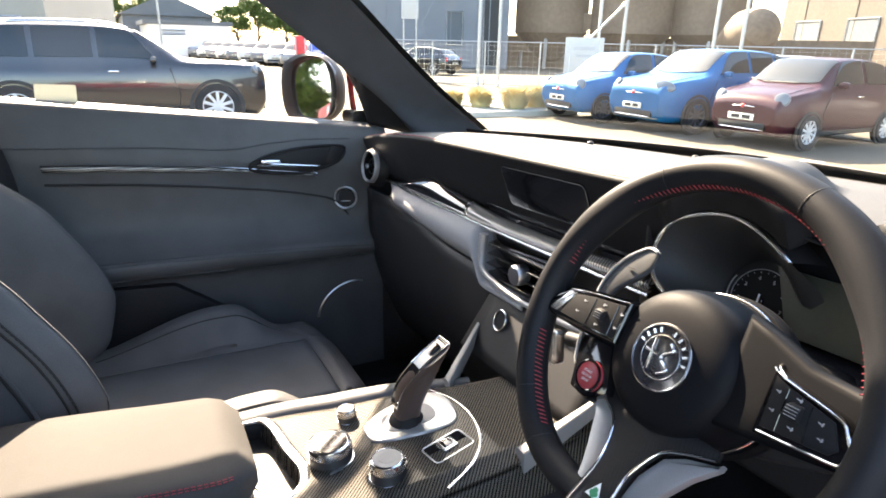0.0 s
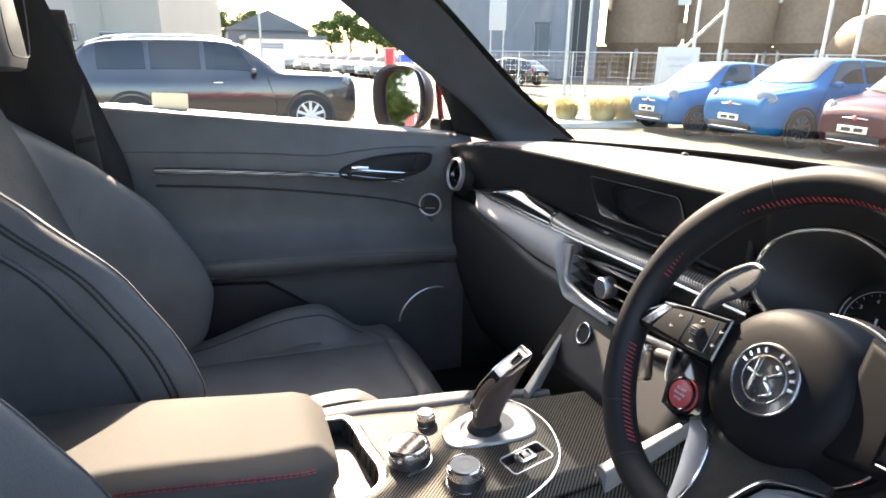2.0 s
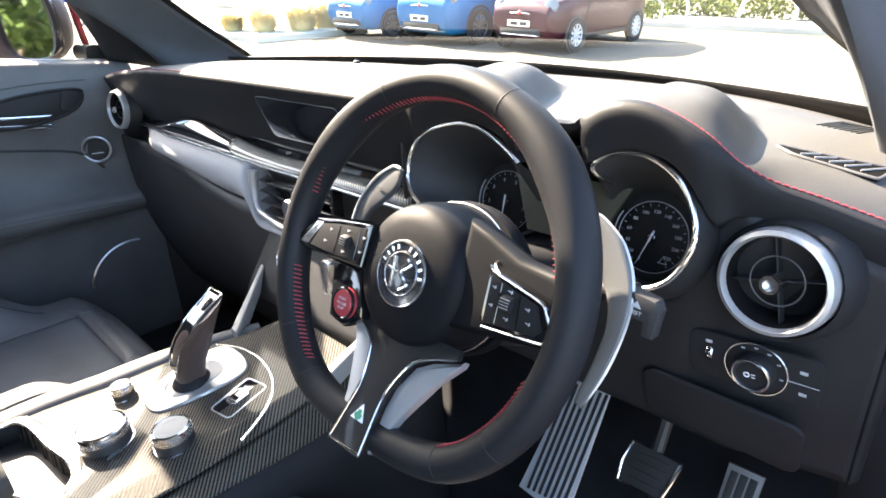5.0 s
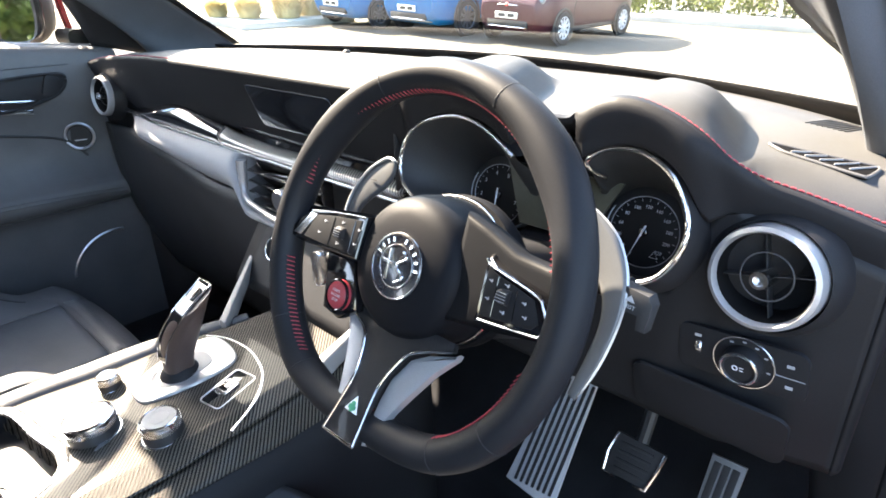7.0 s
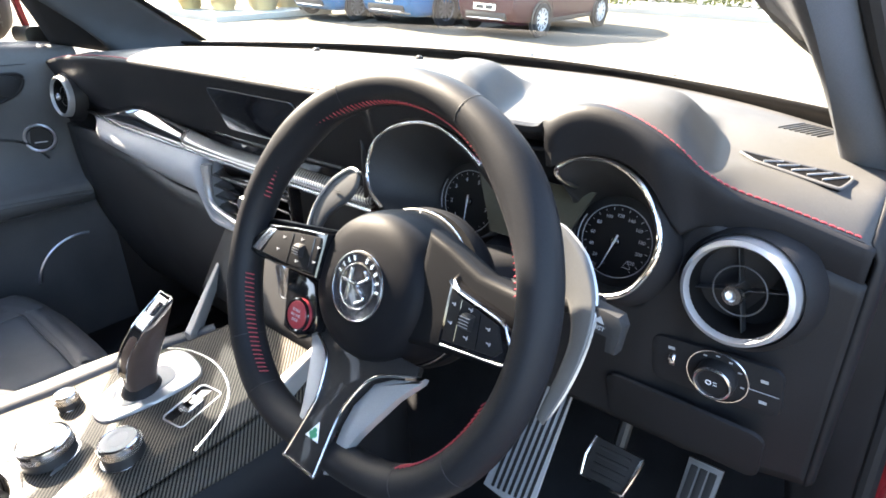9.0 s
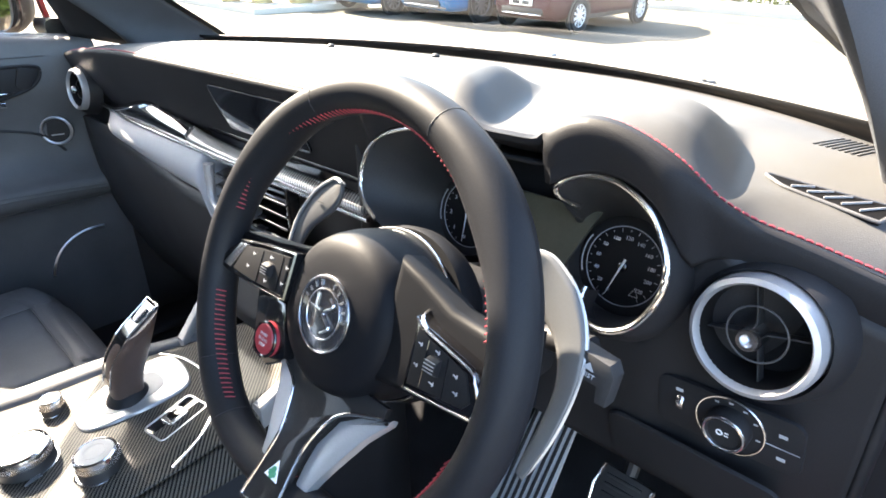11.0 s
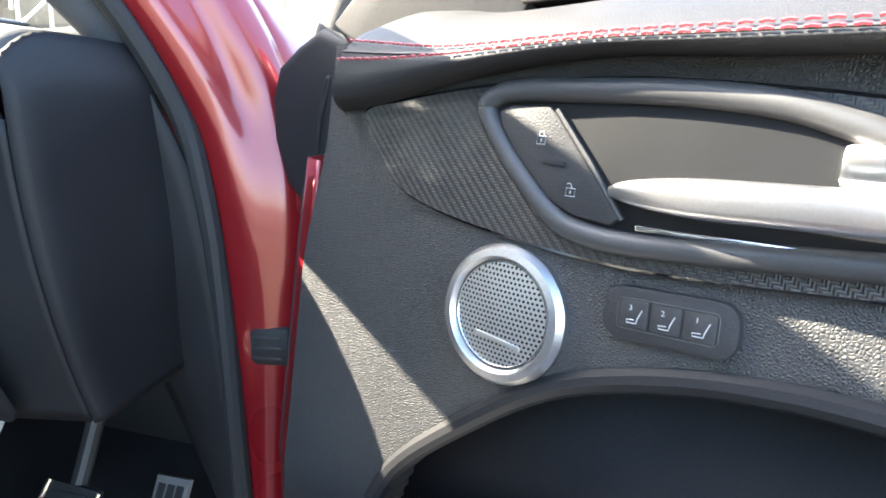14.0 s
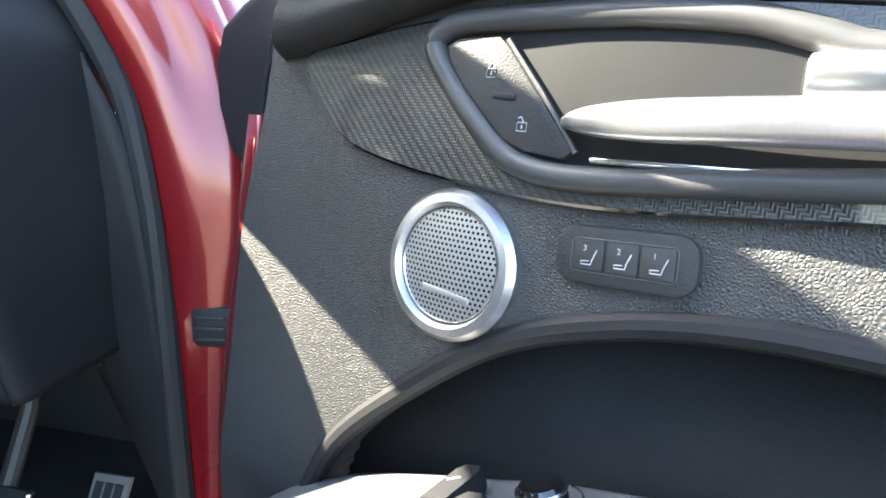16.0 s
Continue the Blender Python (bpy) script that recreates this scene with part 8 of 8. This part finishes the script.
def build_hedge(points, h, w, n, label):
    blobs = []
    for (x0, y0), (x1, y1) in zip(points, points[1:]):
        k = max(2, int(math.hypot(x1 - x0, y1 - y0) / 0.45))
        blobs += [(mix(x0, x1, i / k) + rng.uniform(-0.1, 0.1), mix(y0, y1, i / k) + rng.uniform(-0.1, 0.1), h * rng.uniform(0.4, 0.62), w * rng.uniform(0.8, 1.15)) for i in range(k)]
    single("hedge", leaf_cloud(blobs, 0.055, n, h / (2 * w)), HEDGE_LEAF, label, "hedge", kind="stuff", frame_m=OUT)


build_hedge([(-9.0, 17.2), (-4.0, 17.6), (1.5, 18.2), (6.0, 18.6)], 0.9, 0.5, 260, "clipped green hedge along the far kerb")
build_hedge([(-8.6, 15.6), (-6.2, 15.9)], 0.6, 0.4, 160, "low green shrubs in the kerbed bed")
build_hedge([(33, -16), (33, -4), (33, 8)], 1.8, 0.9, 110, "green hedge beside the far spaces")


def build_grass(x, y, r, n, label):
    v, f = [], []
    for _ in range(n):
        a, q = rng.uniform(0, 2 * math.pi), rng.uniform(0, 0.30) ** 0.8
        base = Vector((x + q * math.cos(a) * r, y + q * math.sin(a) * r, 0.05))
        lean, h = rng.uniform(0.2, 0.75) * r, rng.uniform(0.45, 0.95) * r
        side = Vector((-math.sin(a), math.cos(a), 0)) * 0.012
        mid = base + Vector((math.cos(a) * lean * 0.35, math.sin(a) * lean * 0.35, h * 0.75))
        tip = base + Vector((math.cos(a) * lean, math.sin(a) * lean, h))
        i = len(v)
        v += [tuple(base - side), tuple(base + side), tuple(mid + side), tuple(mid - side), tuple(tip)]
        f += [(i, i + 1, i + 2, i + 3), (i + 3, i + 2, i + 4)]
    single("grass_tuft", (v, f), DRY, label, "ornamental grass", kind="stuff", group="grass tufts", frame_m=OUT)


for x, y, r in ((-12.2, 7.4, 0.55), (-11.7, 8.1, 0.66), (-12.9, 7.0, 0.48), (-11.9, 8.9, 0.70), (-13.6, 8.2, 0.50), (-12.8, 9.3, 0.60)):
    build_grass(x, y, r, 700, "pale feathery ornamental grass tuft in a kerbed bed")


# ---- fence, signs, poles ----
def build_fence(p0, p1, n):
    a, b = Vector(p0), Vector(p1)
    d = (b - a).normalized()
    f = thing("mesh_fence", a, "galvanised steel mesh fence with slim posts", "fence", frame_m=OUT)
    for k in range(n + 1):
        p = a.lerp(b, k / n)
        part("post", tube([p, p + Vector((0, 0, 1.75))], 0.03, 8, up=(1, 0, 0)), STEEL, f)
    for z in (0.12, 1.72):
        part("rail", tube([a + Vector((0, 0, z)), b + Vector((0, 0, z))], 0.022, 6), STEEL, f)
    span = (b - a).length
    wires = []
    for k in range(int(span / 0.22)):
        p = a + d * (k * 0.22)
        wires.append(tube([p + Vector((0, 0, 0.12)), p + Vector((0, 0, 1.7))], 0.0035, 3, up=(1, 0, 0)))
    for k in range(8):
        wires.append(tube([a + Vector((0, 0, 0.25 + 0.19 * k)), b + Vector((0, 0, 0.25 + 0.19 * k))], 0.003, 3))
    part("wire_mesh", joined(*wires), STEEL, f, "thin wire mesh")


build_fence((-24.5, 7.5, 0), (-17.2, 15.4, 0), 5)
build_fence((-17.2, 15.4, 0), (-9.5, 22.0, 0), 5)


def build_pole(x, y, h, r, label):
    p = thing("lamp_post", (x, y, 0), label, "lamp post", group="poles", frame_m=OUT)
    part("shaft", tube([(x, y, 0), (x, y, h)], [r, r * 0.7], 10, up=(1, 0, 0)), STEEL, p)
    part("foot", lathe([(r * 2, 0), (r * 2, 0.04), (r * 1.2, 0.06), (r, 0.3)], pose(x, y, 0), 12), STEEL, p)
    part("lantern", block((0.5, 0.2, 0.1), pose(x, y, h), 0.03), STEEL, p)


for x, y in ((-19.1, 11.35), (-18.6, 11.9), (-16.6, 14.8), (-16.0, 15.4), (-13.9, 17.5), (-13.2, 18.0)):
    build_pole(x * 1.08, y * 1.08, 8.0, 0.07, "tall galvanised steel pole behind the fence")
build_pole(-44.3, 1.9, 8.5, 0.08, "tall grey lamp post")
brace = thing("gantry_brace", (-16.2, 15.2, 0), "diagonal white steel brace between two poles", "brace", frame_m=OUT)
part("bar", tube([(-18.4, 15.6, 1.6), (-17.4, 16.7, 3.2)], 0.05, 8), STEEL, brace)


def build_board(p0, p1, z0, z1, mat, label, stripe=None):
    a, b = Vector(p0), Vector(p1)
    s = thing("sign_board", a.lerp(b, 0.5), label, "sign", group="signs", frame_m=OUT)
    d = (b - a).normalized()
    q = facing(a.lerp(b, 0.5) + Vector((0, 0, (z0 + z1) / 2)), d, d.cross(Vector((0, 0, 1))))
    part("panel", block(((b - a).length, z1 - z0, 0.06), q, 0.01), mat, s)
    for e in (0.12, 0.88):
        p = a.lerp(b, e)
        part("post", tube([p, p + Vector((0, 0, z1 - 0.05))], 0.04, 8, up=(1, 0, 0)), STEEL, s)
    if stripe:
        part("lettering_bar", joined(block(((b - a).length * 0.55, (z1 - z0) * 0.10, 0.012), q @ pose(0, (z1 - z0) * 0.2, 0.034), 0), block(((b - a).length * 0.4, (z1 - z0) * 0.07, 0.012), q @ pose(0, 0, 0.034), 0)), stripe, s)


build_board((-15.75, 12.7, 0), (-14.95, 13.65, 0), 0.75, 1.88, SIGN_WHITE, "plain white board on posts", GREY_MARK)
build_board((-20.9, 4.95, 0), (-20.75, 5.35, 0), 0.2, 1.75, SIGN_RED, "tall red totem sign on posts")
build_board((-20.75, 5.45, 0), (-20.55, 5.95, 0), 0.5, 1.55, SIGN_BLUE, "blue totem sign with a pale bar", SIGN_WHITE)
build_board((-26.9, 11.6, 0), (-26.5, 12.3, 0), 2.7, 4.3, SIGN_WHITE, "tall white banner on a pole")
for k in range(7):
    x, y = -7.5 + 2.6 * k, 16.6 + 0.30 * k
    single("hoop_barrier", tube(spline([(x, y, 0.0), (x + 0.01, y, 0.36), (x + 0.10, y + 0.01, 0.56), (x + 0.30, y + 0.03, 0.64), (x + 1.00, y + 0.11, 0.64), (x + 1.20, y + 0.13, 0.56), (x + 1.29, y + 0.14, 0.36), (x + 1.30, y + 0.14, 0.0)], 40), 0.045, 10), SIGN_WHITE, "white tubular hoop barrier in front of the hedge", "barrier", group="hoop barriers", frame_m=OUT)
hoop = thing("hoop_barrier", (-6.9, 15.2, 0), "galvanised steel hoop barrier on the kerb", "barrier", frame_m=OUT)
part("hoop", tube([(-7.5, 15.0, 0), (-7.5, 15.0, 0.5), (-7.35, 15.05, 0.62), (-6.45, 15.3, 0.62), (-6.3, 15.35, 0.5), (-6.3, 15.35, 0)], 0.03, 8), STEEL, hoop)


# ---- buildings ----
def build_shed(name, corner, along, length, depth, h, mat, label, ridge=0.0, openings=(), seams=0, roof=None):
    """A shed with its front from corner along the given way; openings: (from, to, z0, z1, material)."""
    a, d = Vector((*corner, 0)), Vector((*along, 0)).normalized()
    back = Vector((-d.y, d.x, 0))
    s = thing(name, a, label, "building", group="buildings", frame_m=OUT)
    m = facing(a, d, Vector((0, 0, 1)))
    part("wall", joined(block((length, 0.3, h), m @ pose(length / 2, 0, h / 2), 0), block((length, 0.3, h), m @ pose(length / 2, depth, h / 2), 0), block((0.3, depth - 0.3, h), m @ pose(0.15, depth / 2, h / 2), 0), block((0.3, depth - 0.3, h), m @ pose(length - 0.15, depth / 2, h / 2), 0)), mat, s)
    v = [m @ Vector(p) for p in ((-0.4, -0.4, h), (length + 0.4, -0.4, h), (length + 0.4, depth + 0.4, h), (-0.4, depth + 0.4, h))]
    if ridge:
        r = [m @ Vector(p) for p in ((length / 2, -0.4, h + ridge), (length / 2, depth + 0.4, h + ridge))]
        part("roof", ([tuple(p) for p in v + r], [(0, 4, 5, 3), (1, 2, 5, 4), (0, 1, 4), (2, 3, 5)]), roof or DARKCLAD, s)
    else:
        part("roof", block((length + 0.6, depth + 0.6, 0.35), m @ pose(length / 2, depth / 2, h + 0.17), 0), roof or DARKCLAD, s)
    for x0, x1, z0, z1, mt in openings:
        w = part("window", block((x1 - x0, 0.10, z1 - z0), m @ pose((x0 + x1) / 2, -0.13, (z0 + z1) / 2), 0), mt, s)
        part("frame", tube([m @ Vector(p) for p in ((x0, -0.2, z0), (x1, -0.2, z0), (x1, -0.2, z1), (x0, -0.2, z1))], 0.06, 4, True), STEEL, w)
    for k in range(seams):
        part("cladding_rib", block((0.06, 0.05, h), m @ pose(length * (k + 0.5) / seams, -0.17, h / 2), 0), mat, s)
    return s


build_shed("showroom", (-30.4, -28.6), (0.12, 1), 26, 18, 8.5, BEIGE, "tall beige rendered showroom", openings=[(22.3, 22.8, 1.9, 2.5, PANE), (23.7, 25.2, 1.7, 2.2, PANE), (8, 14, 0.4, 3.4, PANE)], seams=6, roof=BEIGE)
build_shed("warehouse", (-59.0, 1.6), (-0.04, 1), 6.8, 9, 2.75, WHITE_PAINT, "low white workshop with a plain lettering strip", openings=[(1.0, 3.0, 1.95, 2.3, GREY_MARK)], seams=0)
build_shed("warehouse", (-70, -0.2), (-0.02, 1), 8.6, 20, 3.8, DARKCLAD, "dark grey gabled workshop", ridge=2.1)
build_shed("industrial_unit", (-41.7, 14.3), (0.43, 0.90), 11, 16, 6.2, CLAD, "grey clad industrial unit with a tall dark doorway", openings=[(9.2, 10.4, 0.2, 6.0, DARK), (6.6, 7.7, 1.6, 3.8, DARKCLAD)], seams=12, roof=OCHRE)


def build_plant():
    p = thing("batching_plant", (-36, 34, 0), "ochre steel silos and conveyor of a batching plant", "industrial plant", frame_m=OUT)
    for x, y, r, h in ((-39, 29.5, 2.8, 7.0), (-34.5, 33.5, 3.0, 7.5), (-30.5, 37.0, 2.6, 7.0)):
        part("silo", lathe([(r * 0.25, 0.6), (r, 2.6), (r, h), (r * 0.8, h + 0.6), (0, h + 0.9)], pose(x, y, 0), 28), OCHRE, p, "ochre steel silo")
        for a in (45, 135, 225, 315):
            part("leg", tube([(x + r * 0.8 * math.cos(radians(a)), y + r * 0.8 * math.sin(radians(a)), 0), (x + r * 0.8 * math.cos(radians(a)), y + r * 0.8 * math.sin(radians(a)), 2.7)], 0.14, 6, up=(1, 0, 0)), STEEL, p)
    part("conveyor", rings([[Vector((x, y, z)) + Vector((0.5 * b, 0.5 * b, a)) for a, b in ((-0.4, -1), (0.4, -1), (0.4, 1), (-0.4, 1))] for x, y, z in ((-40, 27.5, 1.6), (-36, 31.0, 3.6), (-32, 34.5, 3.2), (-28, 38, 2.0))]), OCHRE, p, "rusty covered conveyor")
    part("platform", block((16, 0.3, 0.5), pose(-34, 32.5, 5.4, 0, 0, 43), 0), STEEL, p)
    part("drum", lathe([(0.3, -2.2), (1.4, -1.4), (1.6, 0.3), (1.1, 1.6), (0.5, 2.0)], pose(-24.5, 33.5, 2.4, 70, 0, 60), 24), OCHRE, p, "pale mixer drum")
    part("retaining_wall", block((26, 0.5, 2.4), pose(-33, 36, 1.2, 0, 0, 43), 0), OCHRE, p)


build_plant()
build_shed("industrial_unit", (-34.0, 50.5), (0.8, -0.35), 46, 14, 13.0, BROWN_CLAD, "dull brown industrial unit beyond the hedge", openings=[(2, 5, 0.3, 4, DARKCLAD), (8, 11, 0.3, 4, DARKCLAD)], seams=8)
build_shed("industrial_unit", (8.5, 30.7), (1.0, -0.5), 24, 14, 5.5, CLAD, "grey industrial unit across the road", openings=[(4, 8, 0.3, 4, DARKCLAD), (12, 16, 0.3, 4, PANE)], seams=8)
